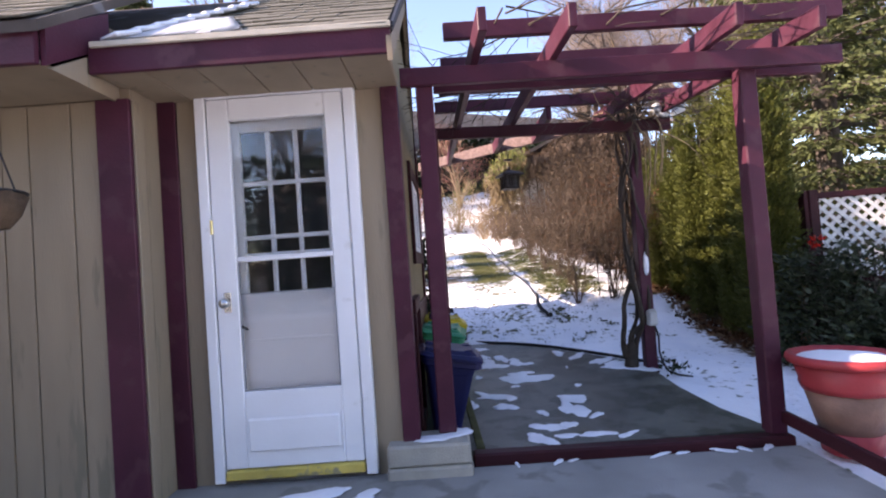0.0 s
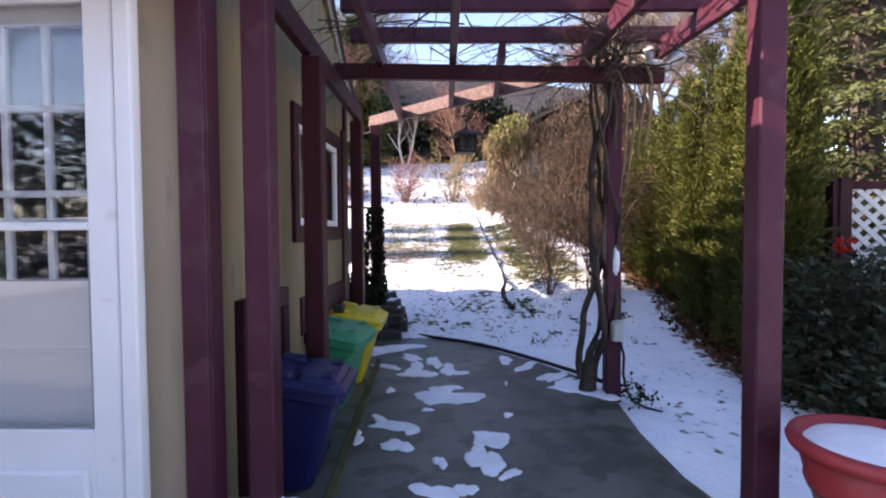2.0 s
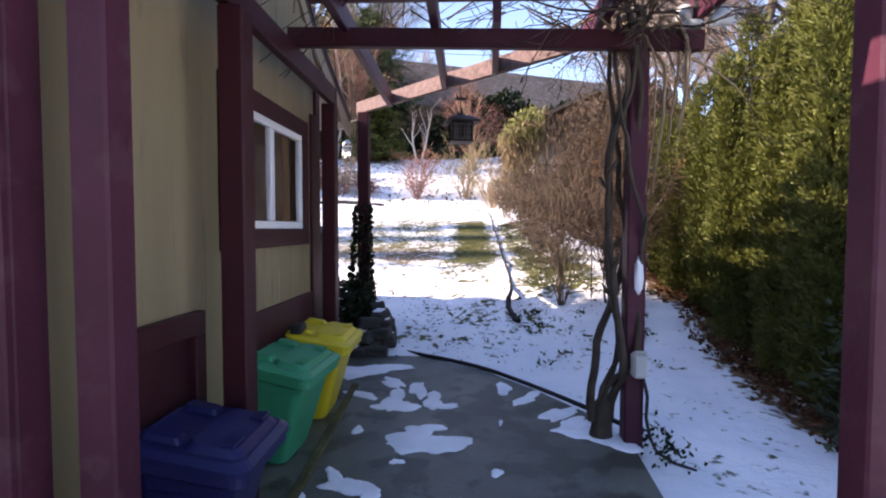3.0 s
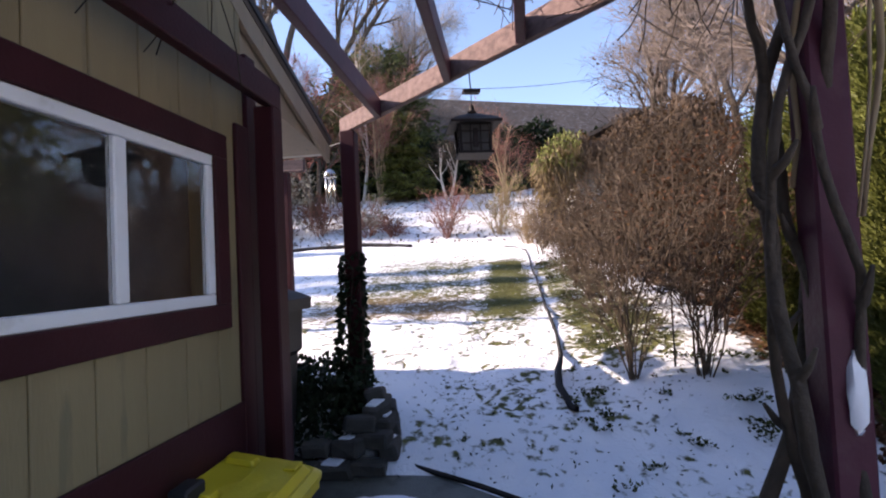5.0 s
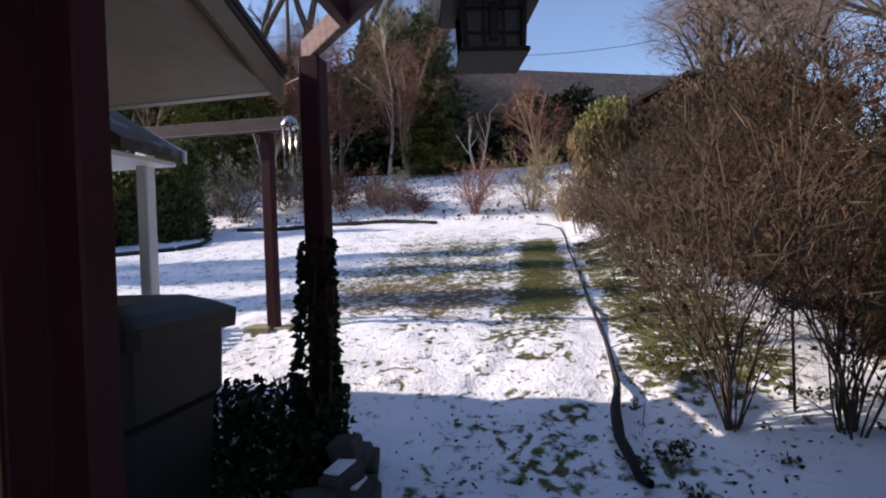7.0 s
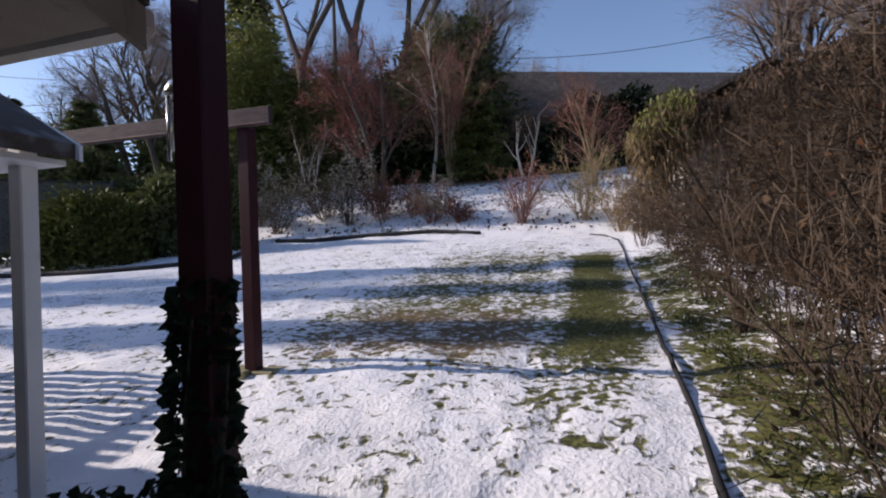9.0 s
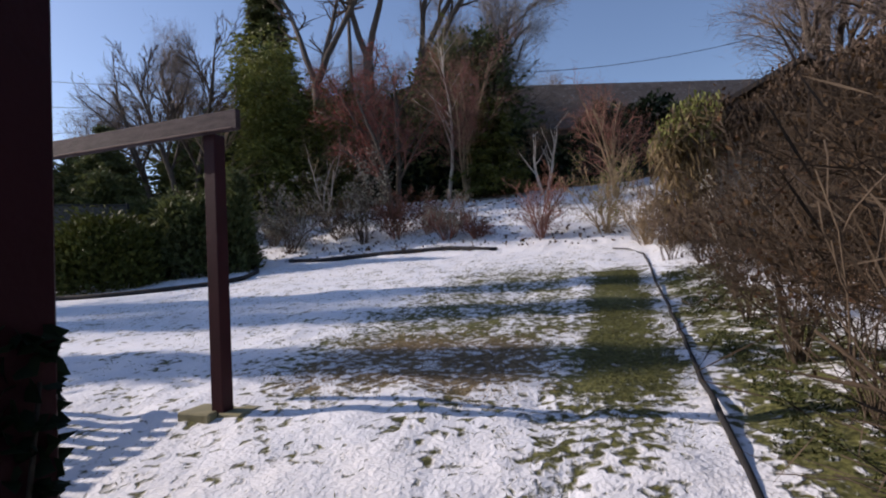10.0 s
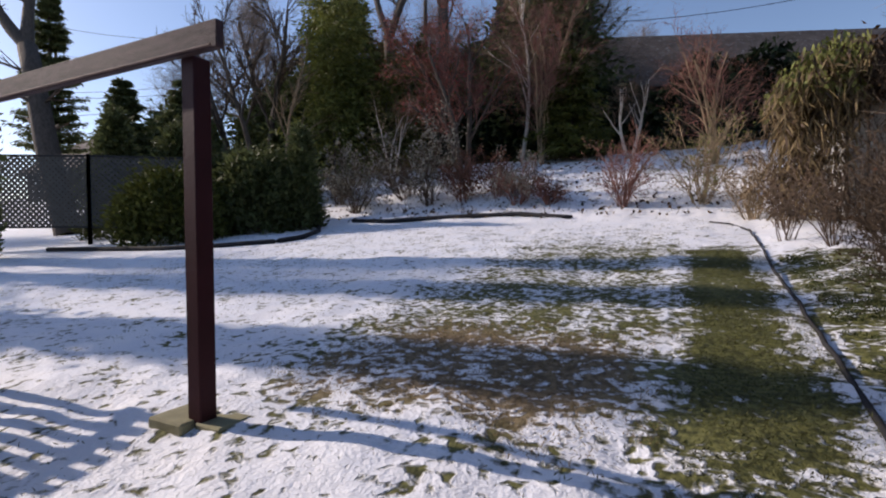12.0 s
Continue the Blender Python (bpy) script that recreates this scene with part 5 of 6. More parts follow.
class Wood:
    """Collects tapered branches, level by level, and remembers their tips."""
    def __init__(self, seed):
        self.rng = random.Random(seed)
        self.mesh = {}
        self.tips = []

    def branch(self, key, p, d, length, r0, r1, n=4, segs=4, wobble=0.12, rise=0.0):
        V, F = self.mesh.setdefault(key, ([], []))
        pts, rad = [p.copy()], [r0]
        d = d.normalized()
        for i in range(segs):
            d = (d + rand_dir(self.rng) * wobble + Vector((0, 0, rise))).normalized()
            pts.append(pts[-1] + d * (length / segs))
            rad.append(r0 + (r1 - r0) * (i + 1) / segs)
        tube(V, F, pts, rad, n)
        return pts, d

    def grow(self, p, d, length, r, level, top, kids, spread=0.7, rise=0.05, wobble=0.14, shrink=0.62, thin=0.006, bare=0.3, keys=("trunk", "limb", "twigs", "twigs", "twigs")):
        n = (8, 5, 3, 3, 3)[level]
        end = max(thin, r * (0.35 if level == 0 else 0.4))
        pts, dd = self.branch(keys[level], p, d, length, r, end, n, 5 if level < 2 else 3, wobble, rise)
        if level == top:
            self.tips.append((pts[-1], dd))
            self.tips.append((pts[-2], dd))
            return
        k = kids[level]
        for i in range(k):
            f = bare + (1 - bare) * (i + self.rng.random()) / k
            q = f * (len(pts) - 1)
            j = min(int(q), len(pts) - 2)
            at = pts[j].lerp(pts[j + 1], q - j)
            along = (pts[j + 1] - pts[j]).normalized()
            side = along.cross(rand_dir(self.rng)).normalized()
            nd = (along + side * spread * self.rng.uniform(0.6, 1.3)).normalized()
            rr = (r + (end - r) * f) * self.rng.uniform(0.45, 0.7)
            self.grow(at, nd, length * shrink * self.rng.uniform(0.6, 1.15) * (1.15 - 0.5 * f), max(rr, thin), level + 1, top, kids, spread, rise, wobble, shrink, thin, 0.15, keys)

    def link(self, parent, mats):
        for key, (V, F) in self.mesh.items():
            ob = raw({"twigs": "crown"}.get(key, key), V, F, mats.get(key, mats["twigs"]), parent, smooth=True)
            if key in ("twigs", "cane_tangle", "stem", "limb"):
                ob["kind"] = "stuff"


def bare_tree(name, x, y, h, r, label, seed, kids=(9, 7, 6), top=3, mats=("bark", "twig"), lean=(0, 0), spread=0.75, bare=0.35, thin=0.007, shrink=0.5, fork=1, sink=0.1, group="", rise=0.015, wobble=0.15, haze=0, haze_len=0.4):
    z = ground_z(x, y) - sink
    t = thing(name, (x, y, z), label, "tree", group)
    w = Wood(seed)
    for i in range(fork):
        a = 6.28 * i / fork + 0.6
        d = Vector((lean[0] + (0.16 * math.cos(a) if fork > 1 else 0), lean[1] + (0.16 * math.sin(a) if fork > 1 else 0), 1))
        w.grow(Vector((x + (r * 1.1 * math.cos(a) if fork > 1 else 0), y + (r * 1.1 * math.sin(a) if fork > 1 else 0), z)), d, h * 0.72 * (1 - 0.1 * i), r, 0, top, kids, spread, rise, wobble, shrink, thin, bare)
    w.link(t, {"trunk": M[mats[0]], "limb": M[mats[0]], "twigs": M[mats[1]]})
    if haze:
        twig_haze(t, w, haze, haze_len, mats[1], seed)
    return t, w


def twig_haze(t, w, n, length, mat, seed, width=0.02):
    """Fine end twigs round the tips of the branches."""
    rs = np.random.RandomState(seed + 900)
    pick = rs.randint(0, len(w.tips), n)
    T = np.array([tuple(p) for p, _ in w.tips])
    D = np.array([tuple(d) for _, d in w.tips])
    P = T[pick] + rs.normal(size=(n, 3)) * length * 0.35
    leaves("twig_mass", P, D[pick] + rs.normal(size=(n, 3)) * 0.55, length, length * width, M[mat], t, rs)


def twig_shrub(name, x, y, h, width, stems, label, seed, mat="twig", leaf_mat=None, n_leaf=0, leaf_len=0.05, kids=(6, 5), thin=0.003, group="", r=0.012, leaf_wd=0.5, droop=0.0, stem_mat=None, spread=0.85, wob=0.24, bare=0.28, haze=0):
    z = ground_z(x, y) + (0.06 if x > 1.5 and y > 6.5 and y < 18 else 0) - 0.03
    t = thing(name, (x, y, z), label, "shrub", group)
    w = Wood(seed)
    rs = np.random.RandomState(seed)
    for i in range(stems):
        a = w.rng.uniform(0, 6.28)
        f = w.rng.uniform(0.1, 1.0)
        lowest = w.rng.uniform(bare - 0.12, bare + 0.12)
        base = Vector((x + 0.10 * width * math.cos(a) * f, y + 0.10 * width * math.sin(a) * f, z))
        d = Vector((math.cos(a) * f * width / h * 0.55, math.sin(a) * f * width / h * 0.55, 1))
        w.grow(base, d, h * w.rng.uniform(0.5, 0.98), r * w.rng.uniform(0.6, 1.2), 1, 3, (0, *kids), spread, 0.0 - droop, wob, 0.48, thin, lowest, ("stem", "stem", "twigs", "twigs"))
    w.link(t, {"stem": M[stem_mat or mat], "twigs": M[mat]})
    if haze:
        twig_haze(t, w, haze, 0.22, mat, seed, 0.022)
    if leaf_mat and n_leaf:
        T = [w.tips[w.rng.randrange(len(w.tips))] for _ in range(n_leaf)]
        P = np.array([tuple(p) for p, _ in T]) + rs.normal(size=(n_leaf, 3)) * 0.05
        A = np.array([tuple(d) for _, d in T]) * 0.5 + rs.normal(size=(n_leaf, 3)) * 0.7
        leaves("foliage", P, A, leaf_len, leaf_len * leaf_wd, M[leaf_mat], t, rs)
    return t


def clumped(name, x, y, h, radius, shape, clumps, per, label, seed, mat, leaf_len=0.07, leaf_wd=0.4, category="conifer", trunk=0.06, group="", z=None, up=0.6, jitter=0.10, inner=0.55, plume=0.10):
    """An evergreen: a trunk and sprays gathered in clumps over a body whose half-width at height f is radius * shape(f)."""
    rs = np.random.RandomState(seed)
    z = ground_z(x, y) - 0.05 if z is None else z
    t = thing(name, (x, y, z), label, category, group)
    V, F = [], []
    tube(V, F, [Vector((x, y, z)), Vector((x, y, z + h * 0.5)), Vector((x, y, z + h * 0.93))], [trunk, trunk * 0.7, trunk * 0.2], 8)
    raw("trunk", V, F, M["bark"], t, smooth=True)
    f = rs.uniform(0.02, 1.0, clumps)
    a = rs.uniform(0, 6.28319, clumps)
    lob = 1 + plume * np.sin(6 * a + seed + 1.5 * np.sin(3 * f + seed)) + 0.12 * np.sin(3 * a + 4 * f * h + seed)
    rr = radius * np.array([shape(q) for q in f]) * lob * rs.uniform(inner, 1.0, clumps) ** 0.6
    C = np.stack([x + rr * np.cos(a), y + rr * np.sin(a), z + f * h], 1)
    out = np.stack([np.cos(a), np.sin(a), np.full(clumps, up)], 1)
    P = np.repeat(C, per, 0) + rs.normal(size=(clumps * per, 3)) * jitter * np.array([1, 1, 1.3])
    A = np.repeat(out, per, 0) + rs.normal(size=(clumps * per, 3)) * 0.55
    leaves("crown", P, A, leaf_len, leaf_len * leaf_wd, M[mat], t, rs)
    return t


def spruce(name, x, y, h, radius, label, seed, mat="spruce", whorls=22, arms=9, per=60, leaf_len=0.22, droop=0.35, group="", bare=0.06, wd=0.28):
    """A tall conifer: whorls of drooping limbs hung with sprays."""
    rng = random.Random(seed)
    rs = np.random.RandomState(seed)
    z = ground_z(x, y) - 0.1
    t = thing(name, (x, y, z), label, "conifer", group)
    V, F = [], []
    tube(V, F, [Vector((x, y, z)), Vector((x, y, z + h * 0.5)), Vector((x, y, z + h))], [h * 0.018, h * 0.011, 0.02], 8)
    raw("trunk", V, F, M["bark"], t, smooth=True)
    V, F = [], []
    P, A = [], []
    for i in range(whorls):
        f = bare + (1 - bare) * (i + rng.random() * 0.6) / whorls
        ln = radius * (1 - f) ** 0.8 * rng.uniform(0.8, 1.1) + 0.15
        for k in range(arms):
            a = 6.283 * (k + rng.random() * 0.8) / arms
            L = ln * rng.uniform(0.65, 1.1)
            o = Vector((math.cos(a), math.sin(a), 0))
            pts = [Vector((x, y, z + f * h)) + o * (L * q) + Vector((0, 0, L * (0.18 * q - droop * q * q))) for q in (0, 0.35, 0.7, 1.0)]
            tube(V, F, pts, [0.03, 0.02, 0.012, 0.006], 3)
            q = rs.uniform(0.15, 1.0, per)
            base = np.array([x, y, z + f * h]) + np.outer(q * L, np.array(o)) + np.outer(L * (0.18 * q - droop * q * q), [0, 0, 1])
            side = np.array([-o.y, o.x, 0])
            base += np.outer(rs.normal(size=per) * 0.16 * L * (0.4 + q) * 0.6, side) + rs.normal(size=(per, 3)) * 0.05
            P.append(base)
            A.append(np.tile(np.array(o) * 0.6 + np.array([0, 0, -0.35]), (per, 1)) + np.outer(rs.normal(size=per), side) * 0.6 + rs.normal(size=(per, 3)) * 0.25)
    raw("limb_mass", V, F, M["bark"], t, smooth=True)["kind"] = "stuff"
    leaves("foliage", np.concatenate(P), np.concatenate(A), leaf_len, leaf_len * wd, M[mat], t, rs)
    return t


# ---- vine on the pergola ----
def grape_vine():
    t = thing("climbing_vine", (1.62, 4.5, 0.2), "old twisted bare vine climbing the pergola post", "vine")
    rng = random.Random(21)
    z0 = slab_z(4.5) - 0.04
    V, F = [], []
    tube(V, F, [Vector((1.60, 4.56, z0)), Vector((1.605, 4.56, z0 + 0.10)), Vector((1.61, 4.56, z0 + 0.22)), Vector((1.62, 4.555, z0 + 0.27))], [0.07, 0.058, 0.05, 0.025], 10)
    for v in V:
        v += 0.018 * noise.noise_vector(v * 14)
    raw("stump", V, F, M["vine"], t, "knotted foot of the vine", True)
    # main stems: foot, bow and knot heights, then wound loosely about the post
    plan = ((-0.045, 0.30, -0.015, 0.023), (-0.01, 0.34, 0.02, 0.018), (0.035, 0.30, 0.025, 0.023), (0.03, 0.44, -0.02, 0.016), (0.0, 0.36, -0.025, 0.014))
    for k, (fx, bow_z, bow_x, r) in enumerate(plan):
        V, F = [], []
        pts, rad = [], []
        for i in range(27):
            f = i / 26
            zz = 0.14 + 2.24 * f
            merge = min(1.0, max(0.0, (zz - 0.24) / 0.30))
            a = 3.4 + k * 1.15 + 5.2 * f * (1 if k % 2 else -1)
            wound = Vector((1.70 - 0.03 * (1 - f) + (0.085 + 0.03 * math.sin(7 * f + k)) * math.cos(a), 4.50 + 0.085 * math.sin(a), z0 + zz))
            loose = Vector((1.605 + fx + bow_x * math.sin(min(1.0, zz / (bow_z + 0.25)) * 3.14), 4.55 + 0.02 * math.sin(5 * f + k), z0 + zz))
            p = loose.lerp(wound, merge * merge * (3 - 2 * merge))
            pts.append(p + 0.030 * noise.noise_vector(Vector((k * 7.1, 0, zz * 4.6))))
            rad.append(r * (1 - 0.35 * f) * (1 + 0.22 * noise.noise((k * 3.3, 1.7, zz * 9))))
        tube(V, F, pts, rad, 8)
        raw("stem", V, F, M["vine"], t, smooth=True)
        for j in range(2):
            q = pts[8 + 5 * j + k]
            V, F = [], []
            d = Vector((rng.uniform(-1, 1), rng.uniform(-0.6, 0.2), rng.uniform(0.2, 0.8))).normalized()
            tube(V, F, [q, q + d * 0.05, q + d * 0.09 + Vector((0, 0, 0.02))], [0.016, 0.011, 0.005], 6)
            raw("spur", V, F, M["vine"], t, smooth=True)
    # pale canes that arch down from the crown beside the post
    for k in range(7):
        V, F = [], []
        a = rng.uniform(-0.9, 1.1)
        top = Vector((1.70 + rng.uniform(-0.12, 0.16), 4.44 + rng.uniform(-0.10, 0.12), 2.30 + rng.uniform(0.0, 0.22)))
        drop, reach = rng.uniform(0.3, 0.8), rng.uniform(0.08, 0.24)
        pts = []
        for i in range(12):
            f = i / 11
            pts.append(top + Vector((reach * math.sin(2.2 * f) * math.cos(a), -0.06 * math.sin(3.1 * f), 0.10 * math.sin(3.0 * f) - drop * f * f)) + 0.035 * noise.noise_vector(Vector((k * 5.0, f * 4, 2))))
        tube(V, F, pts, [(0.013 if k < 4 else 0.007) * (1 - 0.5 * i / 11) for i in range(12)], 6)
        raw("cane", V, F, M["tan_twig"], t, smooth=True)
    for k in range(7):
        w = Wood(50 + k)
        for j in range(3):
            a = rng.uniform(0, 6.28)
            w.grow(Vector((1.72 + rng.uniform(-0.08, 0.08), 4.48 + rng.uniform(-0.06, 0.06), 2.42 + rng.uniform(-0.1, 0.2))), Vector((math.cos(a) - 0.35, math.sin(a) * 0.9 - 0.1, rng.uniform(-0.05, 0.4))), rng.uniform(0.4, 0.95), 0.010, 1, 3, (0, 5, 4), 0.8, -0.01, 0.3, 0.6, 0.0025, 0.1, ("cane", "cane", "twigs", "twigs"))
        w.link(t, {"cane": M["vine"] if k % 2 else M["tan_twig"], "twigs": M["vine"]})
    # canes lying over the slats
    w = Wood(77)
    for j in range(42):
        a = rng.uniform(0, 6.28)
        p = Vector((rng.uniform(0.3, 2.3), rng.uniform(2.7, 4.9), rng.uniform(2.62, 2.78)))
        w.grow(p, Vector((math.cos(a), math.sin(a), rng.uniform(-0.02, 0.15))), rng.uniform(0.5, 1.2), 0.007, 2, 3, (0, 0, 6), 0.7, 0.0, 0.2, 0.55, 0.0022, 0.1, ("cane_tangle", "cane_tangle", "cane_tangle", "cane_tangle"))
    w.link(t, {"twigs": M["vine"]})


grape_vine()


def ivy():
    t = thing("ivy", (-0.13, 6.45, 0.45), "dark evergreen ivy climbing the post and ground", "ivy")
    rs = np.random.RandomState(31)
    n = 1100
    f = rs.uniform(0, 1, n) ** 1.5
    a = rs.uniform(0, 6.28, n)
    rr = 0.06 + 0.07 * (1 - f) * rs.uniform(0.1, 1, n)
    P = np.stack([-0.20 - 0.03 * (1 - f) + rr * np.cos(a) * 1.1, 6.62 + rr * np.sin(a), 0.5 + 1.15 * f], 1)
    leaves("climbing_leaves", P, np.stack([np.cos(a), np.sin(a), -0.3 + 0 * a], 1) + rs.normal(size=(n, 3)) * 0.4, 0.04, 0.042, M["ivy"], t, rs, broad=True)
    n = 4200
    P = np.stack([rs.uniform(-1.15, -0.08, n), rs.uniform(6.05, 6.95, n), np.zeros(n)], 1)
    keep = (P[:, 0] + 0.6) ** 2 / 0.36 + (P[:, 1] - 6.5) ** 2 / 0.22 < 1
    P = P[keep]
    P[:, 2] = [ground_z(p[0], p[1]) for p in P]
    P[:, 2] += rs.uniform(0.02, 0.42, len(P)) * (1 - 0.5 * np.abs(P[:, 1] - 6.45))
    leaves("ground_leaves", P, rs.normal(size=(len(P), 3)) * 0.6 + np.array([0.2, 0, 0.5]), 0.036, 0.036, M["ivy"], t, rs, broad=True)
    V, F = [], []
    rng = random.Random(5)
    for k in range(4):
        pts = [Vector((-0.19 + 0.07 * math.cos(k * 1.6 + 2 * i / 9), 6.62 + 0.07 * math.sin(k * 1.6 + 2 * i / 9), 0.46 + 0.135 * i)) for i in range(9)]
        tube(V, F, pts, [0.012 - 0.001 * i for i in range(9)], 5)
    raw("stem_tangle", V, F, M["vine"], t, smooth=True)["kind"] = "stuff"


ivy()

# small plants and clutter round the vine post
rs_ = np.random.RandomState(9)
t = thing("low_ivy", (1.93, 4.42, 0.2), "small dark ivy clump at the post foot", "ivy")
P_ = np.stack([1.90 + rs_.normal(size=110) * 0.06, 4.45 + rs_.normal(size=110) * 0.16, 0.22 + rs_.uniform(0, 0.09, 110)], 1)
leaves("leaves", P_, rs_.normal(size=(110, 3)) + np.array([0, 0, 0.5]), 0.035, 0.026, M["ivy"], t, rs_)

# ---- hedge and evergreens on the right ----
col = lambda f: min(1.0, 0.66 + 1.4 * f) * (1 - f ** 2.3) ** 0.85 + 0.03
def arborvitae(x, y, top, radius, seed):
    """A columnar evergreen made of several feathery spires that part towards their tips."""
    rs = np.random.RandomState(seed)
    z = ground_z(x, y) - 0.05
    t = thing("arborvitae", (x, y, z), "dense yellow-green columnar arborvitae hedge tree", "hedge tree", "arborvitae hedge")
    V, F = [], []
    tube(V, F, [Vector((x, y, z)), Vector((x, y, z + 0.9 * (top - z)))], [0.05, 0.015], 8)
    raw("trunk", V, F, M["bark"], t, smooth=True)
    P, A = [], []
    for k in range(8):
        a = 6.28 * k / 7 + rs.uniform(-0.25, 0.25)
        off = 0.0 if k == 7 else radius * rs.uniform(0.5, 0.8)
        h = (top - z) * (1.0 if k == 7 else rs.uniform(0.6, 0.94))
        n, per = int(300 * h), 12
        f = rs.uniform(0.0, 1.0, n) ** 0.9
        lean = 0.55 + 0.45 * np.minimum(1, f * 2.2)
        cx, cy = x + off * math.cos(a) * lean, y + off * math.sin(a) * lean
        b = rs.uniform(0, 6.28, n)
        lobes = 0.72 + 0.28 * np.sin(3 * b + 7 * f * h + k) * np.sin(5 * f * h + 2 * k)
        rr = 0.125 * (1 - f ** 2.4) ** 0.8 * lobes * rs.uniform(0.25, 1.0, n) ** 0.4 + 0.012
        C = np.stack([cx + rr * np.cos(b), cy + rr * np.sin(b), z + 0.10 + f * (h - 0.12)], 1)
        out = unit(np.stack([np.cos(b), np.sin(b), rs.uniform(0.5, 1.6, n)], 1) + rs.normal(size=(n, 3)) * 0.18)
        side = unit(np.cross(out, unit(rs.normal(size=(n, 3)))))
        u = np.tile(np.linspace(0, 1, per), n)
        w = np.tile(np.where(np.arange(per) % 2, 1.0, -1.0), n) * (1 - 0.8 * u) * rs.uniform(0.5, 1.1, n * per)
        O, S = np.repeat(out, per, 0), np.repeat(side, per, 0)
        size = np.repeat(rs.uniform(0.07, 0.13, n), per)
        P.append(np.repeat(C, per, 0) + O * (u * size)[:, None] + S * (w * 0.2 * size)[:, None])
        A.append(O + S * w[:, None] * 0.9 + rs.normal(size=(n * per, 3)) * 0.12)
    leaves("crown", np.concatenate(P), np.concatenate(A), 0.042, 0.0125, M["thuja"], t, rs)


for hx, hy, top, rad, sd in ((3.28, 7.95, 2.60, 0.28, 1), (3.22, 7.38, 2.75, 0.29, 2), (3.32, 6.80, 3.05, 0.29, 3), (3.24, 6.22, 3.2, 0.28, 4), (3.34, 5.66, 3.55, 0.29, 5), (3.30, 5.16, 3.6, 0.26, 6)):
    arborvitae(hx, hy, top, rad, sd)
dome = lambda f: (1 - max(0, f - 0.25) ** 2 * 1.6) ** 0.5 if f < 1 else 0.1
for k, (hx, hy, h, r) in enumerate(((3.3, 4.45, 0.95, 0.42), (3.55, 4.2, 1.05, 0.5), (4.2, 4.1, 0.95, 0.55), (3.25, 3.75, 0.6, 0.35), (4.8, 4.0, 1.1, 0.6), (3.5, 3.55, 0.6, 0.45))):
    clumped("broadleaf_shrub", hx, hy, h, r, dome, 150, 20, "dark glossy broadleaf evergreen shrub", 40 + k, "broadleaf", 0.075, 0.38, "shrub", 0.03, "shrubs by the lattice", jitter=0.07, up=0.4)
t = thing("red_ribbon", (3.45, 4.72, 1.2), "bright red ribbon tied on the fence", "ribbon")
rr_ = np.random.RandomState(3)
leaves("bow", np.array([[3.46, 4.72, 1.25]]) + rr_.normal(size=(26, 3)) * 0.022, rr_.normal(size=(26, 3)), 0.055, 0.035, M["red"], t, rr_)
spruce("spruce_tree", 5.9, 7.6, 11.0, 2.5, "tall dense spruce with drooping branches", 61, whorls=26, arms=11, per=170, leaf_len=0.12)
spruce("spruce_tree", 6.6, 4.6, 10.0, 2.3, "tall dense spruce with drooping branches", 62, whorls=24, arms=11, per=170, leaf_len=0.12)
spruce("spruce_tree", 8.2, 10.5, 12.0, 2.7, "tall dense spruce with drooping branches", 63, whorls=24, arms=9, per=50, leaf_len=0.3)

# ---- brown shrubs beside the lawn ----
BROWN = ((2.26, 6.92, 1.75, 1.2, 8, 0.36), (1.81, 7.06, 1.35, 0.9, 8, 0.34), (1.94, 7.98, 1.4, 0.9, 7, 0.36), (1.98, 8.86, 1.35, 0.8, 8, 0.34), (1.92, 9.76, 1.45, 0.9, 10, 0.32),
         (1.95, 11.1, 1.2, 0.8, 7, 0.34), (2.06, 12.2, 1.2, 0.8, 6, 0.3), (2.4, 14.2, 1.3, 0.8, 6, 0.3), (2.75, 7.9, 1.85, 1.2, 10, 0.25), (2.85, 8.9, 2.15, 1.2, 11, 0.25),
         (3.0, 10.1, 2.0, 1.2, 10, 0.25), (3.3, 11.4, 2.1, 1.5, 10, 0.3), (3.5, 12.8, 1.7, 1.4, 8, 0.3), (3.6, 14.4, 2.1, 1.6, 8, 0.3))
for k, (sx, sy, h, wd, st, low) in enumerate(BROWN):
    near, thin_one, full_one = k < 8, k in (1, 2, 5, 6, 7), k in (8, 9, 10)
    twig_shrub("bare_shrub", sx, sy, h * 1.1, wd * (0.5 if near else 0.85), st * 2 if near else st, "sparse bare brown shrub with few dead leaves" if thin_one else "tangled brown shrub thick with curled dead leaves" if full_one else "tangled bare brown shrub with curled dead leaves", 100 + k, ("dark_twig", "shrub_stem", "dark_twig")[k % 3] if not full_one else "dark_twig",
               "dead_leaf" if k % 4 else "rust_leaf", 150 if thin_one else 2000 if full_one else 420 + 110 * (k % 4), 0.036, (5, 4) if thin_one else ((6, 5), (6, 4), (5, 6))[k % 3], 0.002, "brown shrubs beside the lawn", 0.0065 if near else 0.009, 0.6, 0.0, "shrub_stem" if near else "dark_twig", 0.7 if near else 0.8, 0.26, low * (0.55 if near else 1.0), haze=2400 if full_one else 1000)
t = thing("garden_stake", (2.13, 7.1, 0.6), "thin grey metal garden stake", "stake")
part("rod", stick((2.14, 7.15, 0.6), (2.14, 7.15, 1.25), 0.012, 0.012, 0.002), M["hose"], t)
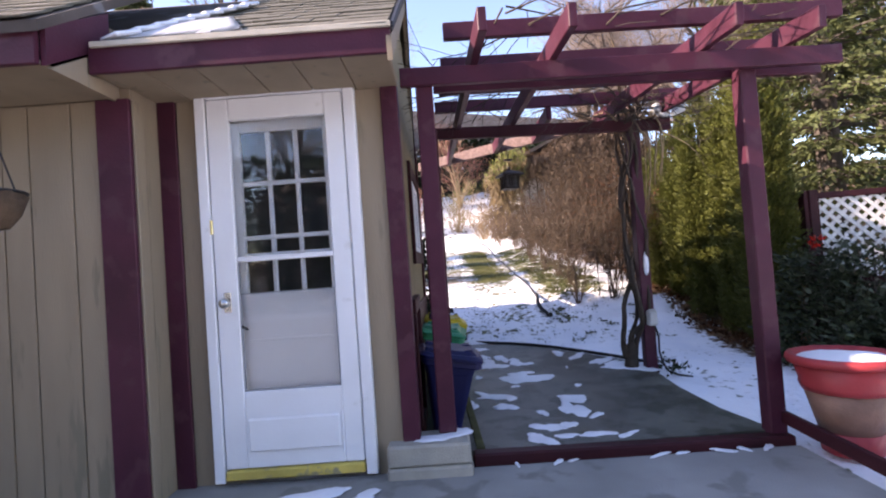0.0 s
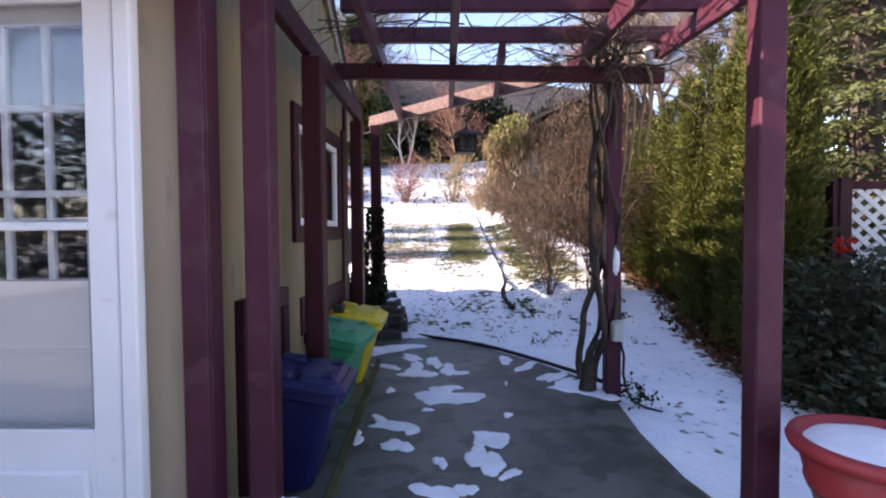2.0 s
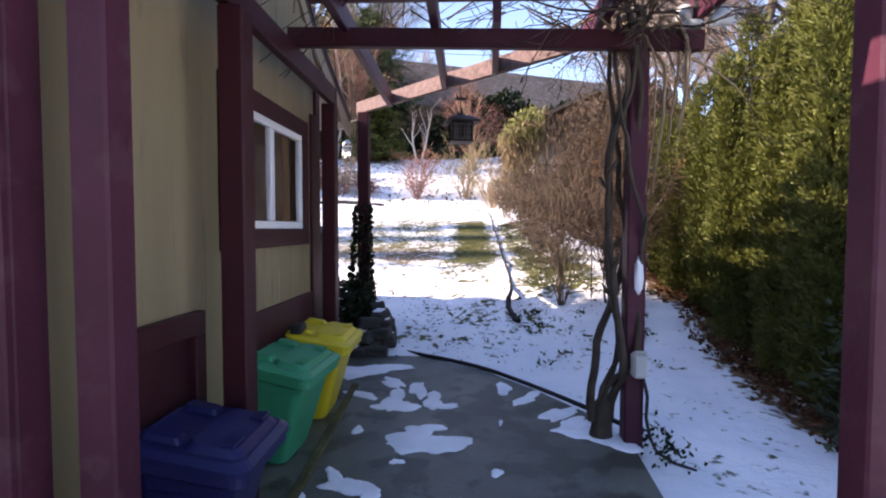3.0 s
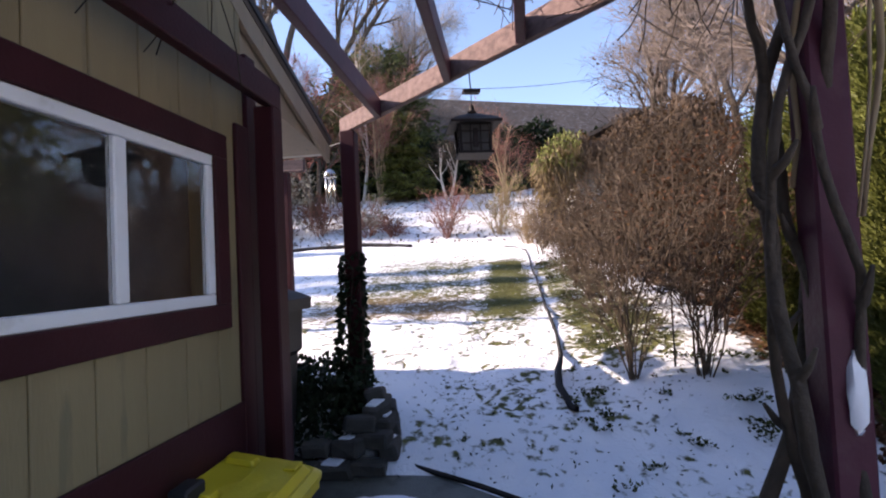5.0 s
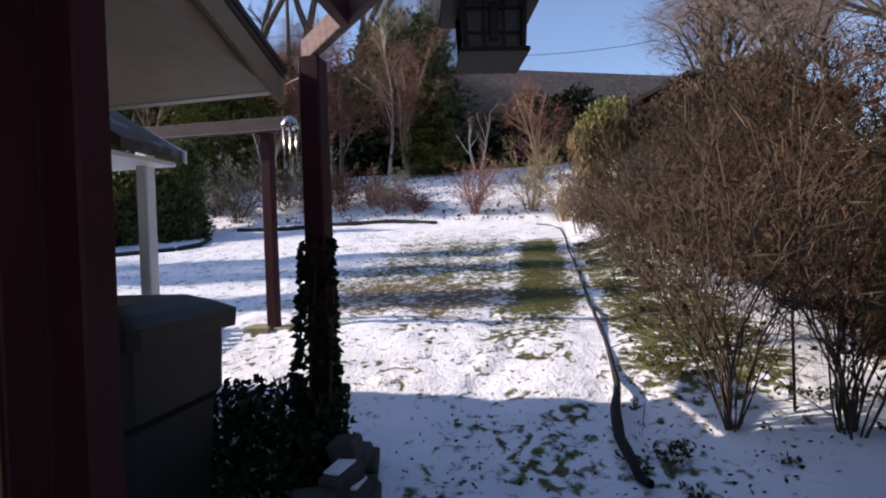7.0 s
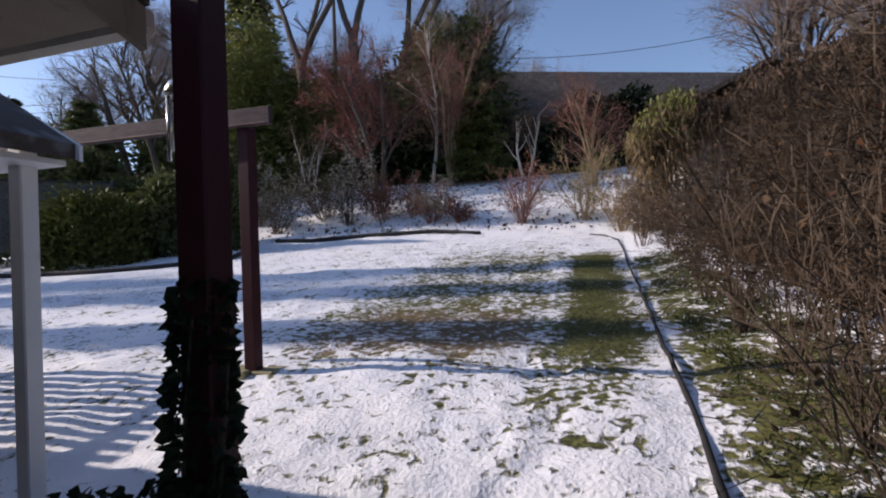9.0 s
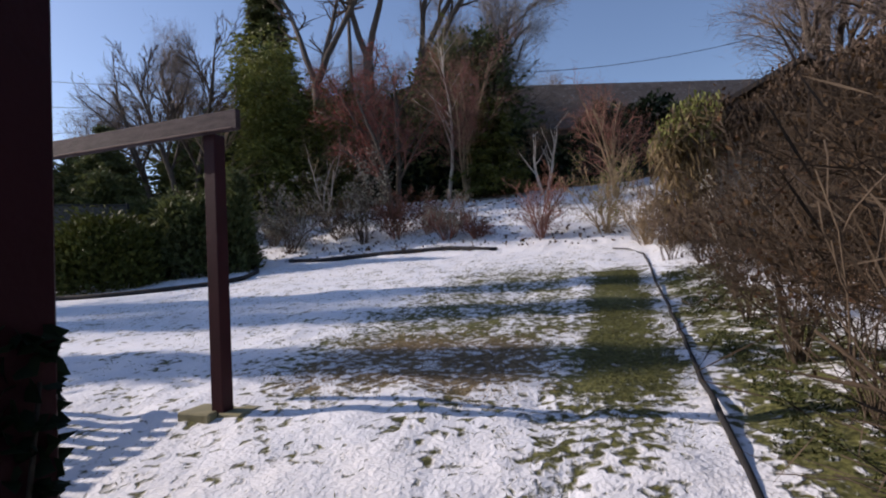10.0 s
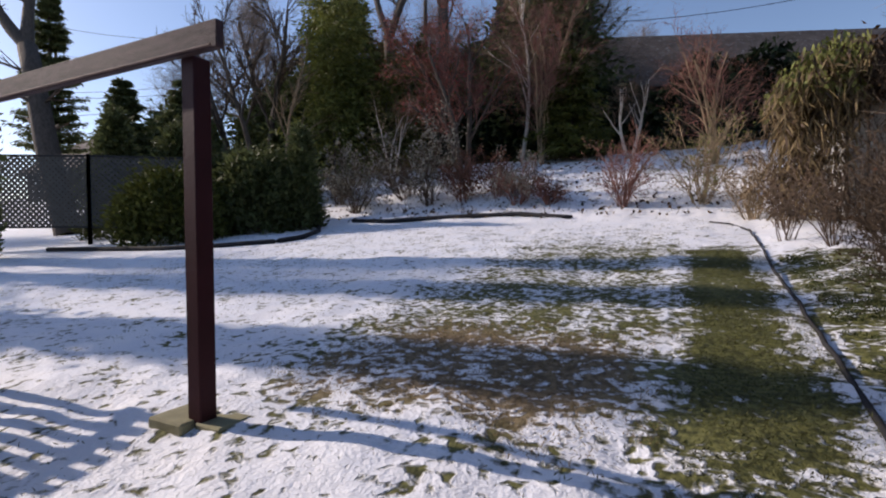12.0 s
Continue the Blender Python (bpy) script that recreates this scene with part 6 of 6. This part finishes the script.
for k, (sx, sy, h) in enumerate(((1.75, 16.0, 1.0), (2.4, 16.6, 1.3), (1.9, 17.6, 1.2), (3.0, 17.4, 1.6), (2.2, 15.3, 1.2))):
    twig_shrub("sparse_shrub", sx, sy, h, 1.0, 9, "sparse leafless twiggy shrub in snow", 140 + k, "twig", "dead_leaf", 160, 0.05, (5, 4), 0.004, "sparse shrubs", 0.010)

# ---- shed creeper ----
def creeper():
    t = thing("creeper_mound", (4.0, 18.4, 2.0), "huge brown tangle of creeper hanging over the shed", "creeper")
    rs = np.random.RandomState(88)
    n = 16000
    a = rs.uniform(0, 1, n)
    X = 1.9 + 6.4 * a
    top = 5.75 + 0.45 * np.sin(X * 1.3) + 0.25 * np.sin(X * 3.1) - 1.3 * np.clip((3.1 - X) / 1.2, 0, 1)
    hang = rs.uniform(0, 1, n) ** 1.3
    low = 3.9 + 0.5 * np.sin(X * 2.2) - 1.6 * (X < 2.95) * (rs.uniform(0, 1, n) < 0.55)
    Z = top - (top - low) * hang
    Y = 18.75 - 0.55 * np.sin(np.pi * np.minimum(1, 0.15 + hang)) + rs.normal(size=n) * 0.25 + (hang < 0.18) * rs.uniform(0, 2.4, n)
    P = np.stack([X + rs.normal(size=n) * 0.1, Y, Z], 1)
    A = rs.normal(size=(n, 3)) * 0.4 + np.array([0, -0.1, -1.0])
    leaves("hanging_tangle", P, A, 0.26, 0.035, M["twig"], t, rs)
    leaves("dead_leaves", P[:7000] + rs.normal(size=(7000, 3)) * 0.06, rs.normal(size=(7000, 3)), 0.10, 0.06, M["dead_leaf"], t, rs)
    k = (X < 3.0)
    leaves("green_leaves", P[k & (Z > 4.1)] + np.array([0, -0.15, 0.05]), A[k & (Z > 4.1)], 0.16, 0.06, M["bamboo"], t, rs)
    leaves("straw_tangle", P[k & (Z < 4.9)] + np.array([0, -0.2, 0]), A[k & (Z < 4.9)], 0.4, 0.03, M["straw"], t, rs)


creeper()

# ---- beds at the far end of the lawn ----
for k, (sx, sy, h, wd, mt, lm, nl, ll) in enumerate((
        (-10.3, 21.4, 2.0, 1.8, "twig", "rhodo", 900, 0.13), (-7.6, 21.9, 2.5, 1.5, "twig", "rhodo", 900, 0.13), (-6.5, 22.2, 1.5, 1.8, "red_twig", "rust_leaf", 900, 0.10),
        (-4.4, 21.7, 1.3, 1.5, "red_twig", "rhodo", 800, 0.10), (-5.4, 22.4, 1.3, 1.5, "red_twig", "rust_leaf", 600, 0.10), (-1.3, 21.2, 1.7, 1.2, "red_twig", "rust_leaf", 200, 0.09),
        (0.55, 21.2, 1.9, 1.6, "tan_twig", "bamboo", 350, 0.09), (-11.8, 22.4, 1.3, 1.8, "twig", "rhodo", 500, 0.12), (-9.0, 22.6, 1.4, 1.8, "twig", "dead_leaf", 400, 0.10), (-3.4, 21.6, 0.8, 1.0, "red_twig", "rust_leaf", 300, 0.09),
        (1.6, 19.6, 1.3, 1.3, "tan_twig", "dead_leaf", 250, 0.08), (2.4, 20.6, 1.5, 1.5, "twig", "dead_leaf", 250, 0.08), (-13.5, 22.5, 1.5, 1.8, "twig", "rhodo", 500, 0.12))):
    twig_shrub("bed_shrub", sx, sy, h * 1.2, wd * 1.35, 18, "frosted dull-leaved shrub in the snowy bed" if lm == "rhodo" else "rusty brown winter shrub in the snowy bed", 200 + k, mt, lm, int(nl * 1.9), ll * 0.8, (7, 5), 0.005, "shrubs in the far bed", 0.016, bare=0.10)
yew = lambda f: (1 - (2 * f - 0.75) ** 2 / 1.7) ** 0.5 if f < 0.98 else 0.3
clumped("round_yew", -12.9, 16.3, 1.85, 1.35, yew, 500, 26, "broad rounded yellow-green yew bush", 301, "thuja", 0.17, 0.4, "bush", 0.08, jitter=0.16)
cone = lambda f: (1 - f) ** 0.75 + 0.03
clumped("dark_cypress", -17.6, 17.4, 4.2, 0.95, cone, 420, 24, "dark pointed cypress behind the bed", 302, "spruce", 0.2, 0.4, "conifer", 0.08, jitter=0.14)
clumped("dark_cypress", -16.0, 18.6, 3.6, 0.9, cone, 380, 24, "dark pointed cypress behind the bed", 303, "spruce", 0.2, 0.4, "conifer", 0.08, jitter=0.14)
clumped("dark_cypress", -10.6, 19.0, 3.0, 0.55, cone, 300, 24, "narrow dark pointed cypress in the bed", 304, "spruce", 0.18, 0.4, "conifer", 0.08, jitter=0.12)
clumped("dark_yew", -11.9, 18.4, 2.3, 1.1, dome, 460, 26, "dense dark evergreen bush", 305, "spruce", 0.2, 0.4, "bush", 0.08, jitter=0.18)
clumped("dark_yew", -14.8, 19.4, 2.4, 1.2, dome, 420, 24, "dense dark evergreen bush", 306, "spruce", 0.2, 0.4, "bush", 0.08, jitter=0.18)

# ---- trees at the back ----
mt_, mw_ = bare_tree("red_maple", -7.6, 24.6, 8.6, 0.12, "small bare ornamental tree with reddish twigs", 401, (9, 8, 7), 3, ("bark", "red_twig"), spread=0.85, bare=0.22, thin=0.007, shrink=0.5, fork=3, haze=5000)
rm_ = np.random.RandomState(41)
pick_ = [mw_.tips[i] for i in rm_.randint(0, len(mw_.tips), 2400)]
leaves("dry_foliage", np.array([tuple(p) for p, _ in pick_]) + rm_.normal(size=(2400, 3)) * 0.14, rm_.normal(size=(2400, 3)), 0.13, 0.03, M["red_leaf"], mt_, rm_)
bare_tree("birch_tree", -6.0, 26.8, 10.5, 0.085, "slender pale-barked birch without leaves", 402, (13, 6, 5), 3, ("pale_bark", "tan_twig"), (0.06, 0), spread=0.75, bare=0.25, thin=0.006, shrink=0.36, haze=3500)
bare_tree("birch_tree", -5.0, 26.2, 8.5, 0.05, "thin tan multi-stemmed young tree", 403, (10, 6, 5), 3, ("tan_twig", "red_twig"), spread=0.6, bare=0.2, thin=0.006, shrink=0.4, fork=4, haze=5000)
bare_tree("young_tree", -10.6, 24.2, 5.0, 0.035, "thin pale multi-stemmed sapling", 404, (6, 4, 3), 3, ("pale_bark", "tan_twig"), spread=0.4, bare=0.3, thin=0.006, haze=700, shrink=0.35, fork=4)
bare_tree("young_tree", -1.7, 25.8, 3.8, 0.07, "small pale forked tree before the dark hedge", 405, (6, 5, 4), 3, ("pale_bark", "twig"), spread=0.7, bare=0.25, thin=0.006, shrink=0.5, fork=2, haze=900)
bare_tree("young_tree", 0.9, 24.4, 5.6, 0.045, "tan and reddish multi-stemmed bare tree", 406, (7, 5, 4), 3, ("tan_twig", "red_twig"), spread=0.85, bare=0.2, thin=0.006, shrink=0.5, fork=5, haze=2200)
def forked_oak(x, y, r, trunk_h, limbs, seed, lean, label):
    """A tall trunk that parts high up into heavy limbs."""
    z = ground_z(x, y) - 0.1
    t = thing("oak_tree", (x, y, z), label, "tree", "bare oaks")
    w = Wood(seed)
    pts, d = w.branch("trunk", Vector((x, y, z)), Vector((lean, 0, 1)), trunk_h, r, r * 0.78, 9, 6, 0.05)
    for i, (ax, ay, ln) in enumerate(limbs):
        w.grow(pts[-1] - Vector((0, 0, 0.15 * i)), Vector((ax, ay, 1)), ln, r * 0.62, 1, 3, (0, 8, 7), 0.7, 0.02, 0.13, 0.5, 0.011, 0.3, ("limb", "limb", "twigs", "twigs"))
    for k in range(5):
        a = w.rng.uniform(0, 6.28)
        w.grow(pts[3 + k % 3], Vector((math.cos(a), math.sin(a), 0.5)), 2.4, r * 0.2, 2, 3, (0, 0, 7), 0.7, 0.02, 0.15, 0.5, 0.010, 0.2, ("limb", "limb", "limb", "twigs"))
    w.link(t, {"trunk": M["bark"], "limb": M["bark"], "twigs": M["twig"]})


forked_oak(-13.4, 28.4, 0.30, 6.8, ((-0.42, 0.1, 7.5), (0.50, -0.1, 8.5), (0.05, 0.3, 6.5)), 407, 0.02, "tall dark oak forking high into bare limbs")
forked_oak(-11.2, 30.0, 0.34, 8.5, ((-0.45, 0, 7.5), (0.30, 0.1, 8.0)), 408, 0.03, "tall dark forked oak without leaves")
forked_oak(-9.4, 31.0, 0.30, 7.5, ((0.55, 0, 8.0), (0.1, 0.2, 8.0), (0.9, -0.1, 6.5)), 409, 0.12, "tall leaning bare oak")
forked_oak(-22.4, 18.2, 0.50, 9.5, ((-0.9, -0.3, 6.0), (-0.4, 0.1, 6.0)), 414, -0.45, "thick dark leaning oak behind the lattice fence")
bare_tree("oak_tree", -6.0, 34.0, 15.0, 0.28, "bare oak with a fine grey crown", 410, (10, 8, 7), 3, ("bark", "pale_twig"), spread=0.8, bare=0.35, thin=0.008, shrink=0.55, haze=9000, haze_len=0.6)
bare_tree("bare_tree", -22.5, 27.0, 12.5, 0.2, "leafless spreading tree against the sky", 411, (8, 7, 6), 3, ("bark", "twig"), spread=0.8, bare=0.3, thin=0.008, shrink=0.5, fork=2)
bare_tree("bare_tree", -18.6, 25.0, 12.0, 0.17, "leafless upright tree against the sky", 412, (10, 8, 7), 3, ("bark", "twig"), spread=0.6, bare=0.3, thin=0.012, shrink=0.5, fork=2)
bare_tree("bare_tree", -15.6, 23.6, 8.0, 0.10, "thin leafless tree among evergreens", 413, (9, 7, 5), 3, ("tan_twig", "tan_twig"), spread=0.6, bare=0.3, thin=0.010, shrink=0.45)
spruce("pine_tree", -17.8, 30.0, 17.0, 3.0, "tall green pine with layered boughs", 421, "spruce", 20, 9, 110, 0.45, 0.2, bare=0.12, wd=0.25)
clumped("bamboo_clump", -14.7, 25.6, 8.6, 1.6, lambda f: 0.85 + 0.25 * math.sin(9 * f) - 0.35 * f, 420, 26, "tall yellow-green leafy evergreen clump", 422, "bamboo", 0.30, 0.28, "bamboo", 0.05, jitter=0.3, up=-0.3)
clumped("bamboo_clump", -12.6, 26.8, 5.0, 1.6, dome, 320, 26, "dull green leafy evergreen clump", 423, "thuja", 0.30, 0.28, "bamboo", 0.05, jitter=0.3, up=-0.3)
spruce("low_conifer", -4.0, 27.0, 4.2, 1.9, "layered low green conifer", 424, "thuja", 12, 11, 70, 0.26, 0.12, bare=0.02)
spruce("far_conifer", -36.0, 24.0, 14.0, 2.6, "distant dark conifer against the sky", 425, "spruce", 20, 9, 150, 0.28, 0.05, bare=0.25, wd=0.3)
spruce("far_conifer", -25.0, 22.0, 7.0, 2.4, "distant dark conifer beyond the fence", 426, "spruce", 16, 10, 130, 0.25, 0.1, bare=0.05, wd=0.3)
spruce("far_conifer", -21.0, 22.5, 6.2, 2.2, "distant dark conifer beyond the fence", 427, "spruce", 16, 10, 130, 0.25, 0.1, bare=0.05, wd=0.3)
for k, (cx, cy, h, r, mt) in enumerate(((-6.4, 32.0, 8.6, 3.2, "spruce"), (-9.6, 32.6, 6.4, 2.6, "spruce"), (-14.0, 31.0, 6.6, 2.6, "thuja"), (-21.5, 29.0, 4.6, 2.4, "spruce"), (-18.0, 27.5, 5.0, 2.0, "spruce"), (-27.5, 27.0, 4.0, 2.2, "spruce"))):
    clumped("evergreen_mass", cx, cy, h, r, dome, 460, 26, "large dull dark evergreen behind the garden", 440 + k, mt, 0.42, 0.35, "evergreen", 0.15, "evergreens at the back", jitter=0.38, up=0.0)


def thicket():
    t = thing("briar_thicket", (3.8, 12.0, 1.2), "dense dark brown thicket of dead stems", "thicket")
    rs = np.random.RandomState(55)
    n = 15000
    Y = rs.uniform(8.0, 18.0, n)
    X = rs.uniform(3.2, 4.7, n) + 0.25 * np.sin(Y * 1.7) + np.maximum(0, 9.5 - Y) * 0.4
    topz = 1.75 + 0.11 * (Y - 8) + 0.35 * np.sin(Y * 1.1 + X) + 0.25 * np.sin(Y * 2.9)
    G = np.interp(Y, G_Y, G_Z)
    P = np.stack([X, Y, G + topz * rs.uniform(0.0, 1.0, n) ** 0.8], 1)
    A = rs.normal(size=(n, 3)) * 0.6 + np.array([0.0, 0.0, 0.5])
    leaves("stem_tangle", P, A, 0.34, 0.011, M["dark_twig"], t, rs)
    k = rs.uniform(size=n) < 0.3
    leaves("dead_foliage", P[k], rs.normal(size=(k.sum(), 3)), 0.07, 0.045, M["dead_leaf"], t, rs)


thicket()


# unseen hedge behind the viewpoint, added to darken the door's reflections
def back_hedge():
    t = thing("dark_hedge", (0, -12, -0.1), "tall evergreen hedge across the drive", "hedge")
    rs = np.random.RandomState(17)
    n = 14000
    P = np.stack([rs.uniform(-16, 14, n), -12 + rs.normal(size=n) * 0.4, rs.uniform(-0.1, 5.4, n)], 1)
    leaves("foliage", P, rs.normal(size=(n, 3)) * 0.6 + np.array([0, 0.6, 0.2]), 0.36, 0.2, M["ivy"], t, rs)
    V, F = [], []
    for i in range(30):
        tube(V, F, [Vector((-15.5 + i, -12.1, -0.2)), Vector((-15.5 + i, -12.1, 3.6))], [0.07, 0.03], 6)
    raw("stem_row", V, F, M["bark"], t)["kind"] = "stuff"


back_hedge()


def hedge_wall():
    t = thing("dark_hedge", (-4, 29, 4.4), "tall dark evergreen hedge behind the bank", "hedge")
    rs = np.random.RandomState(7)
    n = 26000
    X = rs.uniform(-16, 9, n)
    hgt = 3.9 + 0.5 * np.sin(X * 0.9) + 0.35 * np.sin(X * 2.3 + 1)
    Z = 4.3 + hgt * rs.uniform(0, 1, n)
    P = np.stack([X, 29.4 + rs.normal(size=n) * 0.35, Z], 1)
    leaves("foliage", P, rs.normal(size=(n, 3)) * 0.6 + np.array([0, -0.6, 0.2]), 0.34, 0.16, M["ivy"], t, rs)
    V, F = [], []
    rng = random.Random(4)
    for i in range(26):
        x = -15.5 + i
        tube(V, F, [Vector((x, 29.5, 4.3)), Vector((x + rng.uniform(-0.3, 0.3), 29.5, 6.8))], [0.07, 0.03], 6)
    raw("stem_row", V, F, M["bark"], t)["kind"] = "stuff"


hedge_wall()
# wood beyond the garden, built twice and copied
far_a, _ = bare_tree("wood_tree", -3.6, 50.0, 13.5, 0.24, "grey bare tree of the wood beyond", 431, (10, 8, 6), 3, ("bark", "haze_twig"), spread=0.75, bare=0.3, thin=0.009, shrink=0.52, haze=9000, haze_len=0.6, group="wood beyond the garden")
far_b, _ = bare_tree("wood_tree", 9.0, 30.0, 12.0, 0.2, "grey bare tree of the wood beyond", 432, (10, 8, 6), 3, ("bark", "haze_twig"), spread=0.7, bare=0.25, thin=0.009, shrink=0.52, haze=9000, haze_len=0.6, fork=2, group="wood beyond the garden")
_w = random.Random(19)
for k, (tx, ty) in enumerate(((10.5, 25), (12, 19), (13, 14), (17, 36), (-15, 43), (-16, 38), (-22, 36), (-28, 33), (14, 24), (8.5, 29), (-33, 30), (9.5, 18.2), (12.5, 9.5), (-8, 33.5), (-15, 34.5), (-4.5, 33), (-19.5, 33), (-24.5, 30))):
    copy_thing(far_a if k % 2 else far_b, pose(tx, ty, ground_z(tx, ty) - 0.1, 0, 0, _w.uniform(0, 360)))
# unseen trees and house parts, added sunward to throw the lawn's long shadows
for k, (tx, ty) in enumerate(((-26.0, 10.4), (-34.0, 13.0))):
    copy_thing(far_b if k % 2 else far_a, pose(tx, ty, ground_z(tx, ty) - 0.1, 0, 0, _w.uniform(0, 360)))
for k, (tx, ty, h) in enumerate(((-14.5, 8.5, 8.2), (-16.5, 10.6, 9.2), (-15.5, 12.6, 8.8))):
    clumped("sunward_conifer", tx, ty, h, 0.32, cone, 380, 24, "slim conifer on the sunny side of the lawn", 500 + k, "spruce", 0.22, 0.4, "conifer", 0.12, "conifers on the sunny side", jitter=0.16)
# unseen trees and a house behind the viewpoint, added for the door's reflections
copy_thing(far_a, pose(-6, -14, -0.1, 0, 0, 40))
copy_thing(far_b, pose(1.5, -17, -0.1, 0, 0, 140))
copy_thing(far_a, pose(7, -12, -0.1, 0, 0, 250))
far_house("far_house", -10.0, 8.0, -30.0, -22.0, -0.2, 4.6, 7.4, "neighbouring house across the drive")
# unseen pickets, set here to stripe the shade on the lawn
t = thing("porch_railing", (-4.2, 7.5, 0.7), "row of upright beige pickets by the porch", "railing")
for i in range(15):
    y = 6.7 + 0.118 * i
    part("picket", box(-4.22, -4.18, y, y + 0.075, ground_z(-4.2, y) - 0.05, 2.0), M["siding"], t)
part("rail", stick((-4.24, 6.68, 1.9), (-4.24, 8.45, 1.9), 0.035, 0.08), M["siding"], t)
part("rail", stick((-4.24, 6.68, 1.0), (-4.24, 8.45, 1.0), 0.035, 0.08), M["siding"], t)
# unseen block, added only to keep the sun off the front wall
tagged(part("wall_unseen_front_shade", box(-9.0, -4.0, 0.4, 2.04, 0.0, 3.5, 0), M["siding"]), "beige front wall of the main house", "wall", kind="structure")
# unseen wall at the far end of the house, added for its shadow
tagged(part("wall_unseen_side_shade", box(-9.0, -6.02, 2.72, 6.2, 0.0, 2.9, 0), M["siding"]), "beige wall of the main house", "wall", kind="structure")


# ---- grass, leaf litter and debris ----
def tufts():
    rs = np.random.RandomState(70)
    def scatter(n, x0, x1, y0, y1, soft, bar=0.15):
        P = np.stack([rs.uniform(x0 - soft, x1 + soft, n), rs.uniform(y0 - soft, y1 + soft, n), np.zeros(n)], 1)
        e = np.minimum(np.minimum(P[:, 0] - x0, x1 - P[:, 0]), np.minimum(P[:, 1] - y0, y1 - P[:, 1])) / max(soft, 0.01)
        nz = np.array([noise.noise((p[0] * 2.6, p[1] * 2.6, 8)) + 0.6 * noise.noise((p[0] * 8, p[1] * 8, 2)) for p in P])
        e = np.minimum(e, 1.0)
        return P[(e + 1.4 * nz) > bar]
    def lay(P, name, mat, ln, wd, label, lift=0.012):
        P[:, 2] = [ground_z(p[0], p[1]) + lift + (0.10 * min(1, (p[0] - 1.45) / 0.8) if p[0] > 1.45 and p[1] > 6.5 else 0) for p in P]
        A = rs.normal(size=(len(P), 3)) * np.array([0.8, 0.8, 0.25]) + np.array([0, 0, 0.55])
        ob = leaves(name, P, A, ln, wd, M[mat], None, rs)
        tagged(ob, label, "grass", kind="stuff")
    lay(np.concatenate([scatter(30000, 0.5, 1.36, 9.0, 15.7, 0.2), scatter(2200, 0.3, 1.15, 7.9, 9.2, 0.2, 0.6)]), "grass", "grass", 0.03, 0.0045, "short green grass blades through snow")
    lay(scatter(12000, -2.2, 0.5, 10.3, 16.0, 0.5), "grass", "grass", 0.03, 0.005, "sparse green grass blades through snow")
    lay(scatter(13000, -1.8, 0.45, 9.0, 11.0, 0.4), "dry_grass", "straw", 0.03, 0.005, "straw-coloured dry grass through snow")
    lay(scatter(34000, 1.45, 2.45, 7.5, 15.0, 0.15, 0.85), "ground_cover", "bed_leaf", 0.03, 0.009, "low green ground cover beside the edging")
    lay(scatter(500, 0.2, 2.3, 5.9, 7.2, 0.3), "ground_cover", "ivy", 0.028, 0.013, "dark leaves poking through shaded snow")
    P = np.stack([rs.uniform(0.55, 2.9, 9000), rs.uniform(5.9, 7.5, 9000), np.zeros(9000)], 1)
    P = P[np.array([noise.noise((p[0] * 3.1, p[1] * 4.2, 21)) + 0.5 * noise.noise((p[0] * 9, p[1] * 9, 3)) for p in P]) > 0.38 + 0.25 * (P[:, 0] < 1.2)]
    lay(P, "ground_cover", "bed_leaf", 0.034, 0.02, "dark creeping leaves in clumps through shaded snow", 0.02)
    P = scatter(5500, 2.92, 3.6, 4.2, 9.0, 0.2)
    lay(P, "leaf_litter", "rust_leaf", 0.05, 0.03, "brown fallen leaves under the hedge", 0.015)
    n = 20000
    P = np.stack([rs.uniform(-9, 3, n), rs.uniform(2.2, 20, n), np.zeros(n)], 1)
    P = P[(P[:, 1] > 6.6) & (np.array([noise.noise((p[0] * 1.2, p[1] * 1.2, 4)) for p in P]) > 0.05)]
    lay(P, "debris", "grass", 0.028, 0.006, "scattered straw and bits on the snow")
    n = 1900
    P = np.stack([rs.uniform(-14, 4, n), rs.uniform(20.3, 28, n), np.zeros(n)], 1)
    lay(P, "leaf_litter", "dead_leaf", 0.12, 0.08, "fallen leaves on the snowy bank", 0.02)


tufts()
